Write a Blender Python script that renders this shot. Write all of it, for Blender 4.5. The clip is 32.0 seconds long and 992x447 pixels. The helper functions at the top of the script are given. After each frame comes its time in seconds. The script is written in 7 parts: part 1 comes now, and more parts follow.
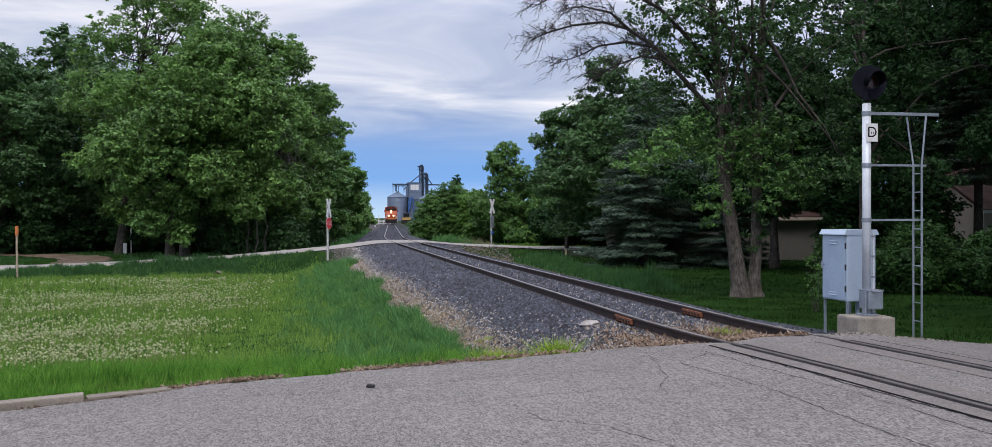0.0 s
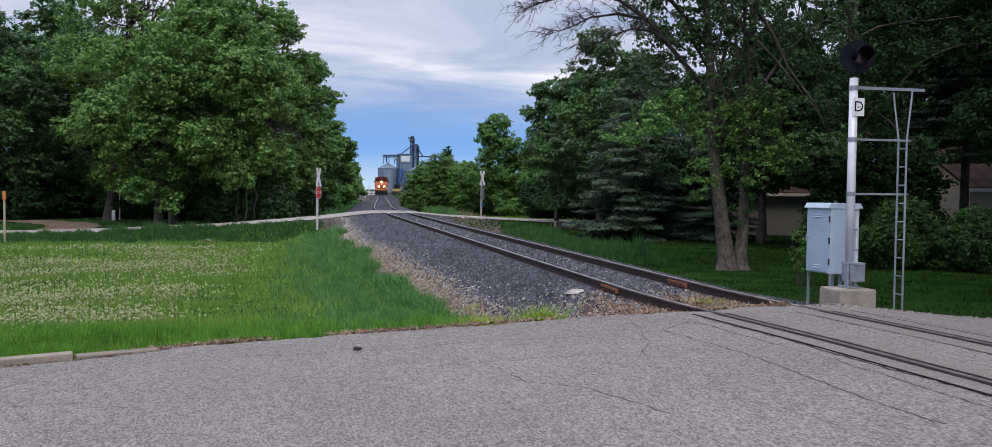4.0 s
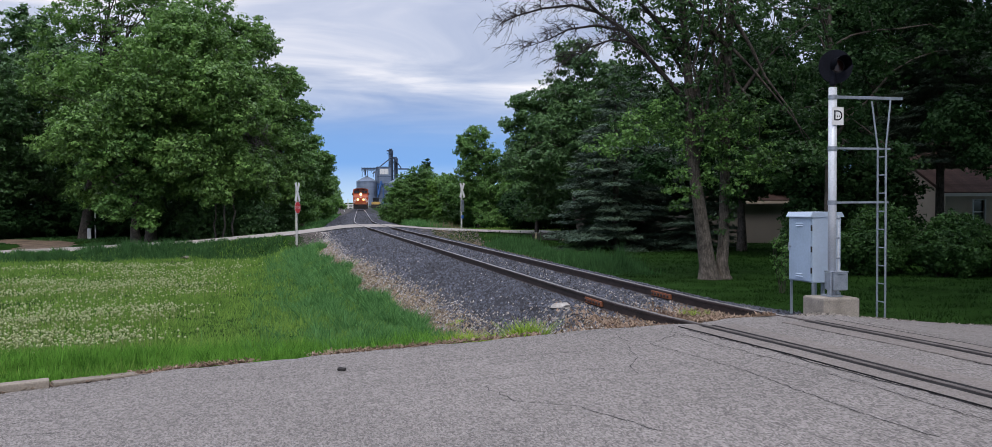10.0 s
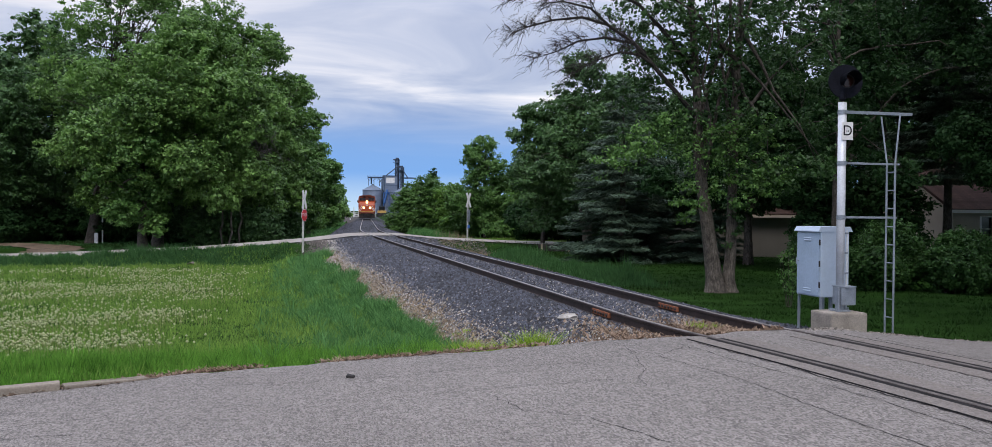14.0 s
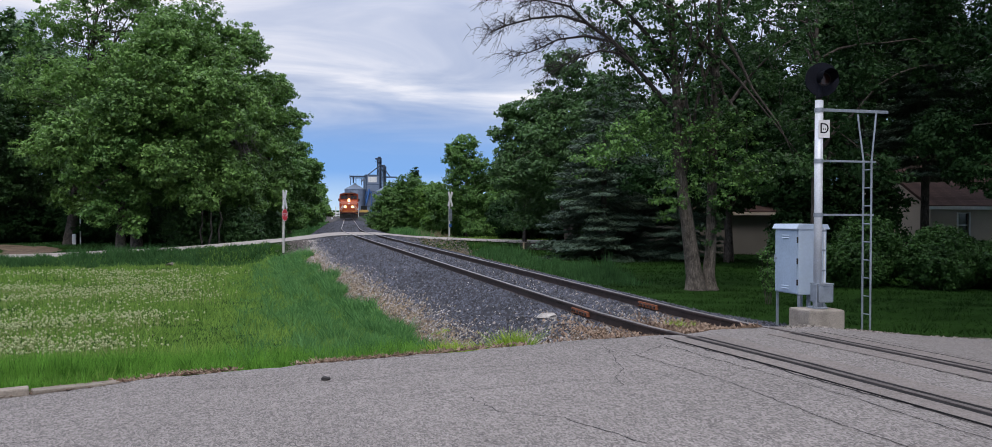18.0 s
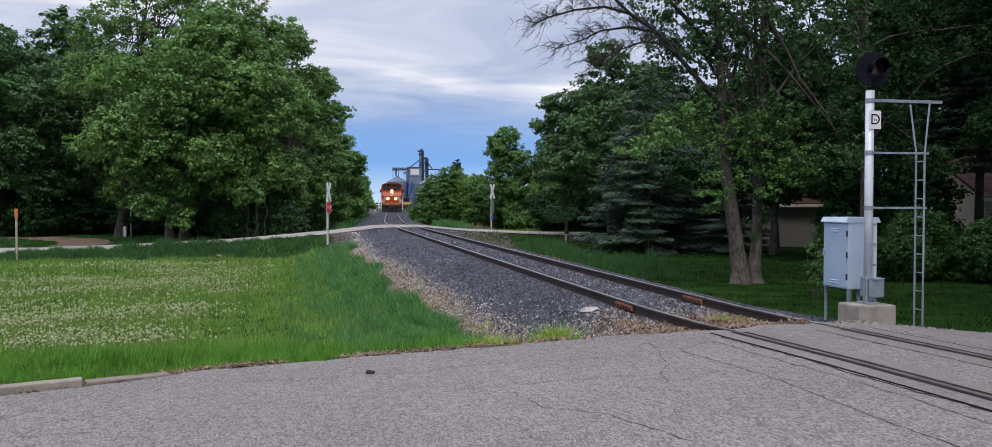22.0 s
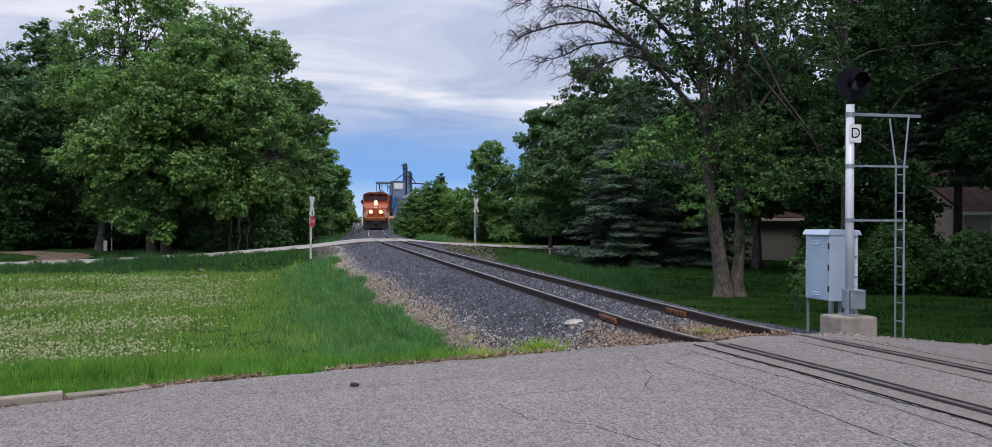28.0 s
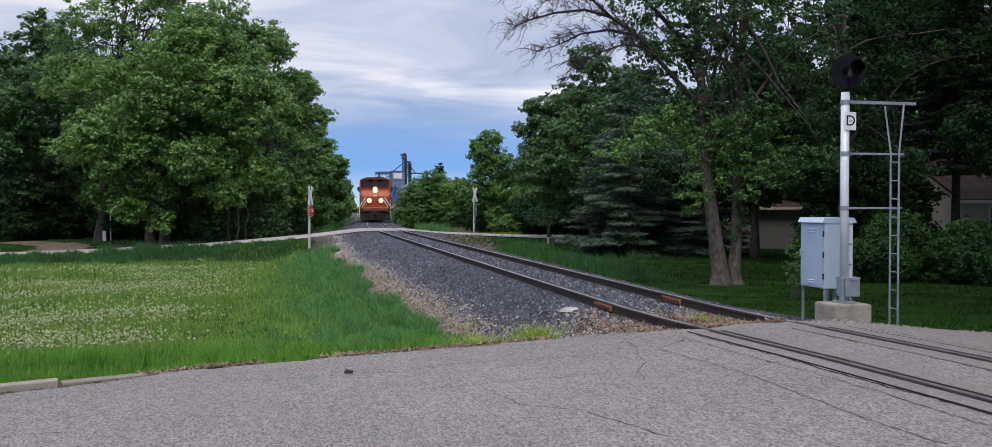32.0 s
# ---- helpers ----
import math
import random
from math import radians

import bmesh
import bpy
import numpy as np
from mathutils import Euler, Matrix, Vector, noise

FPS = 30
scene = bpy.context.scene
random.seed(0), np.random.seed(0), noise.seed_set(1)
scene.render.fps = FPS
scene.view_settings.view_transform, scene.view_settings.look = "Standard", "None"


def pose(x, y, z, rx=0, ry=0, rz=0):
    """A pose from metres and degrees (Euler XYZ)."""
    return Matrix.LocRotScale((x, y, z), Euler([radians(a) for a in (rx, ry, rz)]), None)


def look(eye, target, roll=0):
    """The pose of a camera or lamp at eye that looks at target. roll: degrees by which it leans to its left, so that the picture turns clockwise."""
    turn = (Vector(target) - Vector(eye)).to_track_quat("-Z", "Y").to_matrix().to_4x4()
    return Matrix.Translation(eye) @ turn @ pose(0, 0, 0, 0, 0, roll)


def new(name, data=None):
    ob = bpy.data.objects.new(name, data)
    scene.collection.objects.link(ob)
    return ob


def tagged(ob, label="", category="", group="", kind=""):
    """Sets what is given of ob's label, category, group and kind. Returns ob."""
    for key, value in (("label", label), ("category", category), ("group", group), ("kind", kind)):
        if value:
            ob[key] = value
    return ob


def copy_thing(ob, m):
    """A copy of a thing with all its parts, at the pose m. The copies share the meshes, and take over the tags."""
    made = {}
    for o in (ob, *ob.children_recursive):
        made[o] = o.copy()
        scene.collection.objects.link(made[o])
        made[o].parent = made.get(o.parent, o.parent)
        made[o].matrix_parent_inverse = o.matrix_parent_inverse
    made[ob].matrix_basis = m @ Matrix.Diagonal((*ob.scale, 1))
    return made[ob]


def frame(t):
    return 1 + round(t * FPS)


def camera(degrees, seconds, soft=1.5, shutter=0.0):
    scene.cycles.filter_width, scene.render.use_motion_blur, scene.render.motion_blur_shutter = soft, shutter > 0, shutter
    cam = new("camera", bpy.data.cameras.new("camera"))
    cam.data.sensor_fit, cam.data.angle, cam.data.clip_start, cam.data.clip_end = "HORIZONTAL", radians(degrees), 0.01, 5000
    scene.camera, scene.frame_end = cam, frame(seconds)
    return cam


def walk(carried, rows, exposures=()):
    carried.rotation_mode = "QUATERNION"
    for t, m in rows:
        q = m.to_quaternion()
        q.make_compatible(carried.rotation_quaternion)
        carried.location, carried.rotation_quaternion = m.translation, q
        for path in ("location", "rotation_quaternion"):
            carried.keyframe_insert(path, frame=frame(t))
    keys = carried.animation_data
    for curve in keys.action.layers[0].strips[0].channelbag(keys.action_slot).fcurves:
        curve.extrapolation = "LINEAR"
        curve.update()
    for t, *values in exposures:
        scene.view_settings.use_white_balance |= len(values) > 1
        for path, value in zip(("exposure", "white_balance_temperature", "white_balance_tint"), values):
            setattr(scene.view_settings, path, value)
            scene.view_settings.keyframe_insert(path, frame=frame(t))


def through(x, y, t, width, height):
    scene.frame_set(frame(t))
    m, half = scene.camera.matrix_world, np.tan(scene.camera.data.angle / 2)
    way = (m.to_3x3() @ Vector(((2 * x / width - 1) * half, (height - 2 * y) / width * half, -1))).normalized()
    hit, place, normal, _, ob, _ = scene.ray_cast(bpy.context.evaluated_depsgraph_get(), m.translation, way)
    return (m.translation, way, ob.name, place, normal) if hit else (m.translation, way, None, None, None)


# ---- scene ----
cam = camera(60.0, 32.0, 0.55)
PATH = [
    (0, (-5.678, 0.085, 1.593), (-5.273, 2.044, 1.579), -0.2),
    (0.5, (-5.675, 0.089, 1.581), (-5.248, 2.042, 1.569), -0.2),
    (1, (-5.702, 0.099, 1.564), (-5.273, 2.053, 1.548), -0.1),
    (1.5, (-5.705, 0.098, 1.536), (-5.275, 2.051, 1.507), 0.8),
    (2, (-5.672, 0.098, 1.542), (-5.228, 2.047, 1.5), 1.2),
    (2.5, (-5.655, 0.067, 1.544), (-5.211, 2.017, 1.494), 1.1),
    (3, (-5.655, 0.022, 1.515), (-5.219, 1.973, 1.454), 0.9),
    (3.5, (-5.651, 0.002, 1.526), (-5.219, 1.954, 1.455), 0.6),
    (4, (-5.662, -0.014, 1.526), (-5.235, 1.939, 1.449), 0.6),
    (4.5, (-5.67, -0.008, 1.517), (-5.248, 1.946, 1.437), 0.6),
    (6.5, (-5.703, 0.074, 1.564), (-5.291, 2.03, 1.488), -0.1),
    (7, (-5.701, 0.081, 1.568), (-5.286, 2.036, 1.498), -0.2),
    (7.5, (-5.704, 0.089, 1.571), (-5.286, 2.043, 1.506), -0.4),
    (8, (-5.693, 0.085, 1.575), (-5.272, 2.039, 1.512), -0.5),
    (8.5, (-5.702, 0.09, 1.567), (-5.234, 2.033, 1.502), -0.5),
    (9, (-5.684, 0.088, 1.559), (-5.213, 2.03, 1.49), -0.4),
    (9.5, (-5.685, 0.095, 1.564), (-5.212, 2.037, 1.498), -0.3),
    (10, (-5.69, 0.087, 1.575), (-5.217, 2.03, 1.524), -0.3),
    (10.5, (-5.705, 0.088, 1.572), (-5.229, 2.031, 1.525), -0.1),
    (11, (-5.727, 0.096, 1.563), (-5.255, 2.039, 1.516), 0.2),
    (11.5, (-5.751, 0.091, 1.557), (-5.283, 2.035, 1.509), 0.5),
    (12, (-5.763, 0.099, 1.564), (-5.302, 2.045, 1.521), 0.7),
    (12.5, (-5.749, 0.094, 1.569), (-5.292, 2.04, 1.534), 0.7),
    (13, (-5.741, 0.085, 1.57), (-5.285, 2.032, 1.538), 0.7),
    (13.5, (-5.745, 0.083, 1.575), (-5.288, 2.03, 1.545), 0.6),
    (14, (-5.751, 0.063, 1.569), (-5.29, 2.009, 1.542), 0.5),
    (14.5, (-5.743, 0.069, 1.571), (-5.278, 2.014, 1.547), 0.4),
    (16.5, (-5.697, 0.098, 1.576), (-5.205, 2.037, 1.552), 0.1),
    (17, (-5.696, 0.092, 1.58), (-5.2, 2.03, 1.554), 0.1),
    (17.5, (-5.655, 0.115, 1.587), (-5.156, 2.051, 1.563), 0.1),
    (18, (-5.667, 0.106, 1.581), (-5.167, 2.043, 1.551), 0.2),
    (18.5, (-5.664, 0.099, 1.585), (-5.165, 2.035, 1.555), 0.2),
    (19, (-5.629, 0.095, 1.565), (-5.132, 2.032, 1.533), 0.2),
    (19.5, (-5.627, 0.088, 1.569), (-5.128, 2.024, 1.536), 0.4),
    (20, (-5.661, 0.129, 1.587), (-5.168, 2.067, 1.569), 0.5),
    (20.5, (-5.707, 0.142, 1.586), (-5.215, 2.081, 1.57), 0.5),
    (21, (-5.72, 0.157, 1.588), (-5.295, 2.111, 1.56), 0.4),
    (21.5, (-5.714, 0.14, 1.592), (-5.303, 2.097, 1.547), 0.1),
    (22, (-5.676, 0.14, 1.607), (-5.271, 2.098, 1.558), 0.1),
    (22.5, (-5.664, 0.123, 1.6), (-5.259, 2.081, 1.549), 0.1),
    (23, (-5.632, 0.122, 1.589), (-5.22, 2.079, 1.534), 0.3),
    (23.5, (-5.604, 0.13, 1.592), (-5.182, 2.084, 1.537), 0.4),
    (24, (-5.607, 0.146, 1.6), (-5.188, 2.101, 1.549), 0.5),
    (24.5, (-5.6, 0.145, 1.605), (-5.182, 2.101, 1.57), 0.6),
    (25, (-5.595, 0.127, 1.605), (-5.175, 2.082, 1.577), 0.5),
    (25.5, (-5.6, 0.12, 1.604), (-5.178, 2.075, 1.579), 0.4),
    (27.5, (-5.634, 0.104, 1.597), (-5.189, 2.054, 1.583), 0.1),
    (28, (-5.69, 0.126, 1.583), (-5.248, 2.076, 1.567), 0.1),
    (28.5, (-5.717, 0.119, 1.578), (-5.273, 2.069, 1.555), 0.0),
    (29, (-5.726, 0.105, 1.571), (-5.278, 2.054, 1.538), -0.0),
    (29.5, (-5.706, 0.1, 1.562), (-5.255, 2.048, 1.517), 0.0),
    (30, (-5.641, 0.099, 1.558), (-5.19, 2.046, 1.504), 0.2),
    (30.5, (-5.617, 0.084, 1.554), (-5.168, 2.031, 1.492), 0.4),
    (31, (-5.623, 0.087, 1.554), (-5.18, 2.037, 1.491), 0.3),
    (31.5, (-5.616, 0.089, 1.557), (-5.176, 2.039, 1.496), 0.1),
    (32, (-5.63, 0.087, 1.56), (-5.187, 2.037, 1.52), 0.0),
]
walk(cam, [(t, look(eye, target, roll)) for t, eye, target, roll in PATH])

# ---- world, sun, exposure ----
scene.view_settings.exposure = 0.03
world = bpy.data.worlds.new("overcast_evening")
scene.world = world
world.use_nodes = True
wn, wl = world.node_tree.nodes, world.node_tree.links
wn.clear()


def wnode(kind, **values):
    n = wn.new(kind)
    for k, v in values.items():
        n.inputs[k].default_value = v
    return n


sky = wn.new("ShaderNodeTexSky")
sky.sky_type, sky.sun_disc = "NISHITA", False
sky.sun_elevation, sky.sun_rotation = radians(58), radians(202)
coord = wn.new("ShaderNodeTexCoord")
split = wn.new("ShaderNodeSeparateXYZ")
wl.new(coord.outputs["Generated"], split.inputs[0])
# the cloud deck: a layer seen in perspective, long streaks across the view
lift = wnode("ShaderNodeMath")
lift.operation = "ADD"
lift.inputs[1].default_value = 0.12
wl.new(split.outputs["Z"], lift.inputs[0])
ratio_x, ratio_y = wn.new("ShaderNodeMath"), wn.new("ShaderNodeMath")
for r, axis in ((ratio_x, "X"), (ratio_y, "Y")):
    r.operation = "DIVIDE"
    wl.new(split.outputs[axis], r.inputs[0])
    wl.new(lift.outputs[0], r.inputs[1])
deck = wn.new("ShaderNodeCombineXYZ")
wl.new(ratio_x.outputs[0], deck.inputs[0])
wl.new(ratio_y.outputs[0], deck.inputs[1])
stretch = wn.new("ShaderNodeMapping")
stretch.inputs["Scale"].default_value = (0.62, 0.95, 1.0)
stretch.inputs["Rotation"].default_value = (0, 0, radians(-9))
stretch.inputs["Location"].default_value = (2.3, 0.7, 0)
wl.new(deck.outputs[0], stretch.inputs[0])
streaks = wnode("ShaderNodeTexNoise", Scale=1.35, Detail=6.0, Roughness=0.52, Distortion=0.9)
wl.new(stretch.outputs[0], streaks.inputs["Vector"])
cover = wn.new("ShaderNodeValToRGB")
cover.color_ramp.elements[0].position, cover.color_ramp.elements[1].position = 0.34, 0.74
cover.color_ramp.elements[0].color, cover.color_ramp.elements[1].color = (0.33, 0.38, 0.55, 1), (0.92, 0.88, 0.90, 1)
mid = cover.color_ramp.elements.new(0.52)
mid.color = (0.52, 0.55, 0.68, 1)
wl.new(streaks.outputs["Fac"], cover.inputs[0])
# height over the horizon: clear blue low down, closed grey above, brighter to the zenith
height = wn.new("ShaderNodeMapRange")
height.inputs["From Min"].default_value, height.inputs["From Max"].default_value = 0.060, 0.150
height.interpolation_type = "SMOOTHSTEP"
wobble = wnode("ShaderNodeMath")
wobble.operation = "MULTIPLY_ADD"
wobble.inputs[1].default_value, wobble.inputs[2].default_value = 0.05, -0.025
wl.new(streaks.outputs["Fac"], wobble.inputs[0])
raised = wn.new("ShaderNodeMath")
raised.operation = "ADD"
wl.new(split.outputs["Z"], raised.inputs[0])
wl.new(wobble.outputs[0], raised.inputs[1])
wl.new(raised.outputs[0], height.inputs["Value"])
low = wn.new("ShaderNodeValToRGB")
low.color_ramp.elements[0].position, low.color_ramp.elements[1].position = 0.0, 0.11
low.color_ramp.elements[0].color, low.color_ramp.elements[1].color = (0.50, 0.68, 0.88, 1), (0.15, 0.28, 0.60, 1)
el = low.color_ramp.elements.new(0.045)
el.color = (0.115, 0.315, 0.74, 1)
wl.new(split.outputs["Z"], low.inputs[0])
both = wn.new("ShaderNodeMix")
both.data_type = "RGBA"
wl.new(height.outputs["Result"], both.inputs[0])
wl.new(low.outputs[0], both.inputs[6])
wl.new(cover.outputs[0], both.inputs[7])
zenith = wn.new("ShaderNodeMapRange")
zenith.inputs["From Min"].default_value, zenith.inputs["From Max"].default_value = 0.22, 1.0
zenith.inputs["To Min"].default_value, zenith.inputs["To Max"].default_value = 1.0, 3.3
wl.new(split.outputs["Z"], zenith.inputs["Value"])
clouds = wn.new("ShaderNodeBackground")
wl.new(both.outputs[2], clouds.inputs["Color"])
wl.new(zenith.outputs["Result"], clouds.inputs["Strength"])
clear = wnode("ShaderNodeBackground", Strength=0.02)
wl.new(sky.outputs[0], clear.inputs["Color"])
total, w_out = wn.new("ShaderNodeAddShader"), wn.new("ShaderNodeOutputWorld")
wl.new(clouds.outputs[0], total.inputs[0])
wl.new(clear.outputs[0], total.inputs[1])
wl.new(total.outputs[0], w_out.inputs["Surface"])

sun = new("sun", bpy.data.lights.new("sun", "SUN"))
sun.data.energy, sun.data.angle, sun.data.color = 1.6, radians(24), (1.0, 0.93, 0.84)
sun.matrix_world = look((-13, -32, 56), (0, 0, 0))

# ---- materials ----
def material(name, color, rough=0.8, metal=0.0, vary=0.25, scale=3.0, grain=60.0, bump=0.15, tint=None, per_piece=0.0, island=0.0, emit=None, glow=0.0):
    """A surface with a broad stain, a fine grain and relief; per_piece and island vary the lightness from piece to piece."""
    m = bpy.data.materials.new(name)
    m.use_nodes = True
    n, l = m.node_tree.nodes, m.node_tree.links
    b = n["Principled BSDF"]
    b.inputs["Roughness"].default_value, b.inputs["Metallic"].default_value = rough, metal
    b.inputs["Specular IOR Level"].default_value = 0.12 if rough >= 0.85 else 0.45
    at = n.new("ShaderNodeNewGeometry")
    where = n.new("ShaderNodeTexCoord")
    broad, fine = n.new("ShaderNodeTexNoise"), n.new("ShaderNodeTexNoise")
    broad.inputs["Scale"].default_value, broad.inputs["Detail"].default_value = scale, 5
    fine.inputs["Scale"].default_value, fine.inputs["Detail"].default_value = grain, 3
    for t in (broad, fine):
        l.new(where.outputs["Object"], t.inputs["Vector"])
    tone = n.new("ShaderNodeMix")
    tone.data_type = "RGBA"
    dark = tint or tuple(c * (1 - vary) for c in color)
    light = tuple(min(1.0, c * (1 + vary)) for c in color)
    tone.inputs[6].default_value, tone.inputs[7].default_value = (*dark, 1), (*light, 1)
    spread = n.new("ShaderNodeMapRange")
    spread.inputs["From Min"].default_value, spread.inputs["From Max"].default_value = 0.3, 0.7
    l.new(broad.outputs["Fac"], spread.inputs["Value"])
    l.new(spread.outputs["Result"], tone.inputs[0])
    speck = n.new("ShaderNodeMapRange")
    speck.inputs["From Min"].default_value, speck.inputs["From Max"].default_value = 0.25, 0.75
    speck.inputs["To Min"].default_value, speck.inputs["To Max"].default_value = 1 - vary, 1 + vary
    l.new(fine.outputs["Fac"], speck.inputs["Value"])
    value = n.new("ShaderNodeHueSaturation")
    l.new(tone.outputs[2], value.inputs["Color"])
    last = speck.outputs["Result"]
    for source, amount in ((("Random Per Island", at), island), (("Random", None), per_piece)):
        if amount:
            (socket, node) = source
            node = node or n.new("ShaderNodeObjectInfo")
            r = n.new("ShaderNodeMapRange")
            r.inputs["To Min"].default_value, r.inputs["To Max"].default_value = 1 - amount, 1 + amount
            l.new(node.outputs[socket], r.inputs["Value"])
            mul = n.new("ShaderNodeMath")
            mul.operation = "MULTIPLY"
            l.new(last, mul.inputs[0])
            l.new(r.outputs["Result"], mul.inputs[1])
            last = mul.outputs[0]
    l.new(last, value.inputs["Value"])
    l.new(value.outputs[0], b.inputs["Base Color"])
    if bump:
        bp = n.new("ShaderNodeBump")
        bp.inputs["Strength"].default_value, bp.inputs["Distance"].default_value = bump, 0.01
        l.new(fine.outputs["Fac"], bp.inputs["Height"])
        l.new(bp.outputs[0], b.inputs["Normal"])
    if emit:
        b.inputs["Emission Color"].default_value, b.inputs["Emission Strength"].default_value = (*emit, 1), glow
    return m


def bark_material(name, color):
    """Ridged bark: long dark furrows between paler plates."""
    m = material(name, color, 0.95, 0, 0.42, 4.5, 30.0, 0.0)
    n, l = m.node_tree.nodes, m.node_tree.links
    b = n["Principled BSDF"]
    base = b.inputs["Base Color"].links[0].from_socket
    where, long, ridges = n.new("ShaderNodeTexCoord"), n.new("ShaderNodeMapping"), n.new("ShaderNodeTexNoise")
    long.inputs["Scale"].default_value = (1.0, 1.0, 0.16)
    l.new(where.outputs["Object"], long.inputs[0])
    l.new(long.outputs[0], ridges.inputs["Vector"])
    ridges.inputs["Scale"].default_value, ridges.inputs["Detail"].default_value, ridges.inputs["Distortion"].default_value = 32.0, 4.0, 0.8
    furrow = n.new("ShaderNodeMapRange")
    furrow.inputs["From Min"].default_value, furrow.inputs["From Max"].default_value = 0.40, 0.60
    furrow.inputs["To Min"].default_value, furrow.inputs["To Max"].default_value = 0.62, 1.15
    l.new(ridges.outputs["Fac"], furrow.inputs["Value"])
    shade = n.new("ShaderNodeHueSaturation")
    l.new(base, shade.inputs["Color"])
    l.new(furrow.outputs["Result"], shade.inputs["Value"])
    l.new(shade.outputs[0], b.inputs["Base Color"])
    bp = n.new("ShaderNodeBump")
    bp.inputs["Strength"].default_value, bp.inputs["Distance"].default_value = 0.9, 0.03
    l.new(ridges.outputs["Fac"], bp.inputs["Height"])
    l.new(bp.outputs[0], b.inputs["Normal"])
    return m


def leafy(name, dark, light, through=0.3, rough=0.45, patch=0.25, shine=0.28):
    """Leaves or blades: each one its own green, with broad lighter and darker parts, and light passing through."""
    m = bpy.data.materials.new(name)
    m.use_nodes = True
    n, l = m.node_tree.nodes, m.node_tree.links
    b, out = n["Principled BSDF"], n["Material Output"]
    b.inputs["Roughness"].default_value = rough
    b.inputs["Specular IOR Level"].default_value = shine
    at, where, broad = n.new("ShaderNodeNewGeometry"), n.new("ShaderNodeTexCoord"), n.new("ShaderNodeTexNoise")
    broad.inputs["Scale"].default_value, broad.inputs["Detail"].default_value = patch, 3
    l.new(where.outputs["Object"], broad.inputs["Vector"])
    add = n.new("ShaderNodeMath")
    add.operation = "MULTIPLY_ADD"
    add.inputs[1].default_value = 0.55
    l.new(at.outputs["Random Per Island"], add.inputs[0])
    shift = n.new("ShaderNodeMapRange")
    shift.inputs["From Min"].default_value, shift.inputs["From Max"].default_value = 0.3, 0.7
    shift.inputs["To Max"].default_value = 0.45
    l.new(broad.outputs["Fac"], shift.inputs["Value"])
    l.new(shift.outputs["Result"], add.inputs[2])
    tone = n.new("ShaderNodeMix")
    tone.data_type = "RGBA"
    tone.inputs[6].default_value, tone.inputs[7].default_value = (*dark, 1), (*light, 1)
    l.new(add.outputs[0], tone.inputs[0])
    l.new(tone.outputs[2], b.inputs["Base Color"])
    tr, mix = n.new("ShaderNodeBsdfTranslucent"), n.new("ShaderNodeMixShader")
    mix.inputs[0].default_value = through
    l.new(tone.outputs[2], tr.inputs["Color"])
    l.new(b.outputs[0], mix.inputs[1])
    l.new(tr.outputs[0], mix.inputs[2])
    l.new(mix.outputs[0], out.inputs["Surface"])
    return m


def asphalt_material(name, color, chips):
    """Old asphalt with pale chippings, broad wear and fine cracks."""
    m = material(name, color, 0.88, 0, 0.10, 0.45, 9.0, 0.0)
    n, l = m.node_tree.nodes, m.node_tree.links
    b = n["Principled BSDF"]
    base = b.inputs["Base Color"].links[0].from_socket
    where = n.new("ShaderNodeTexCoord")
    stones = n.new("ShaderNodeTexVoronoi")
    stones.inputs["Scale"].default_value = 84
    # Chippings are stretched along y to look round at the camera's low angle.
    view_stretch = n.new("ShaderNodeMapping")
    view_stretch.inputs["Scale"].default_value = (1.0, 0.42, 1.0)
    l.new(where.outputs["Object"], view_stretch.inputs[0])
    l.new(view_stretch.outputs[0], stones.inputs["Vector"])
    chip = n.new("ShaderNodeMapRange")
    chip.inputs["From Min"].default_value, chip.inputs["From Max"].default_value = 0.0, 1.0
    chip.inputs["To Min"].default_value, chip.inputs["To Max"].default_value = 1 - chips * 0.55, 1 + chips * 0.9
    grey = n.new("ShaderNodeSeparateColor")
    l.new(stones.outputs["Color"], grey.inputs[0])
    l.new(grey.outputs[0], chip.inputs["Value"])
    lay = n.new("ShaderNodeHueSaturation")
    l.new(base, lay.inputs["Color"])
    l.new(chip.outputs["Result"], lay.inputs["Value"])
    bend = n.new("ShaderNodeTexNoise")
    bend.inputs["Scale"].default_value, bend.inputs["Detail"].default_value = 1.3, 6
    l.new(where.outputs["Object"], bend.inputs["Vector"])
    moved = n.new("ShaderNodeMix")
    moved.data_type = "RGBA"
    moved.inputs[0].default_value = 0.35
    l.new(where.outputs["Object"], moved.inputs[6])
    l.new(bend.outputs["Color"], moved.inputs[7])
    cells = n.new("ShaderNodeTexVoronoi")
    cells.feature = "DISTANCE_TO_EDGE"
    cells.inputs["Scale"].default_value = 0.55
    l.new(moved.outputs[2], cells.inputs["Vector"])
    line = n.new("ShaderNodeMapRange")
    line.inputs["From Min"].default_value, line.inputs["From Max"].default_value = 0.0012, 0.005
    line.inputs["To Min"].default_value, line.inputs["To Max"].default_value = 0.82, 1.0
    l.new(cells.outputs["Distance"], line.inputs["Value"])
    crack = n.new("ShaderNodeHueSaturation")
    l.new(lay.outputs[0], crack.inputs["Color"])
    l.new(line.outputs["Result"], crack.inputs["Value"])
    l.new(crack.outputs[0], b.inputs["Base Color"])
    bp = n.new("ShaderNodeBump")
    bp.inputs["Strength"].default_value, bp.inputs["Distance"].default_value = 0.9, 0.008
    l.new(stones.outputs["Distance"], bp.inputs["Height"])
    l.new(bp.outputs[0], b.inputs["Normal"])
    return m


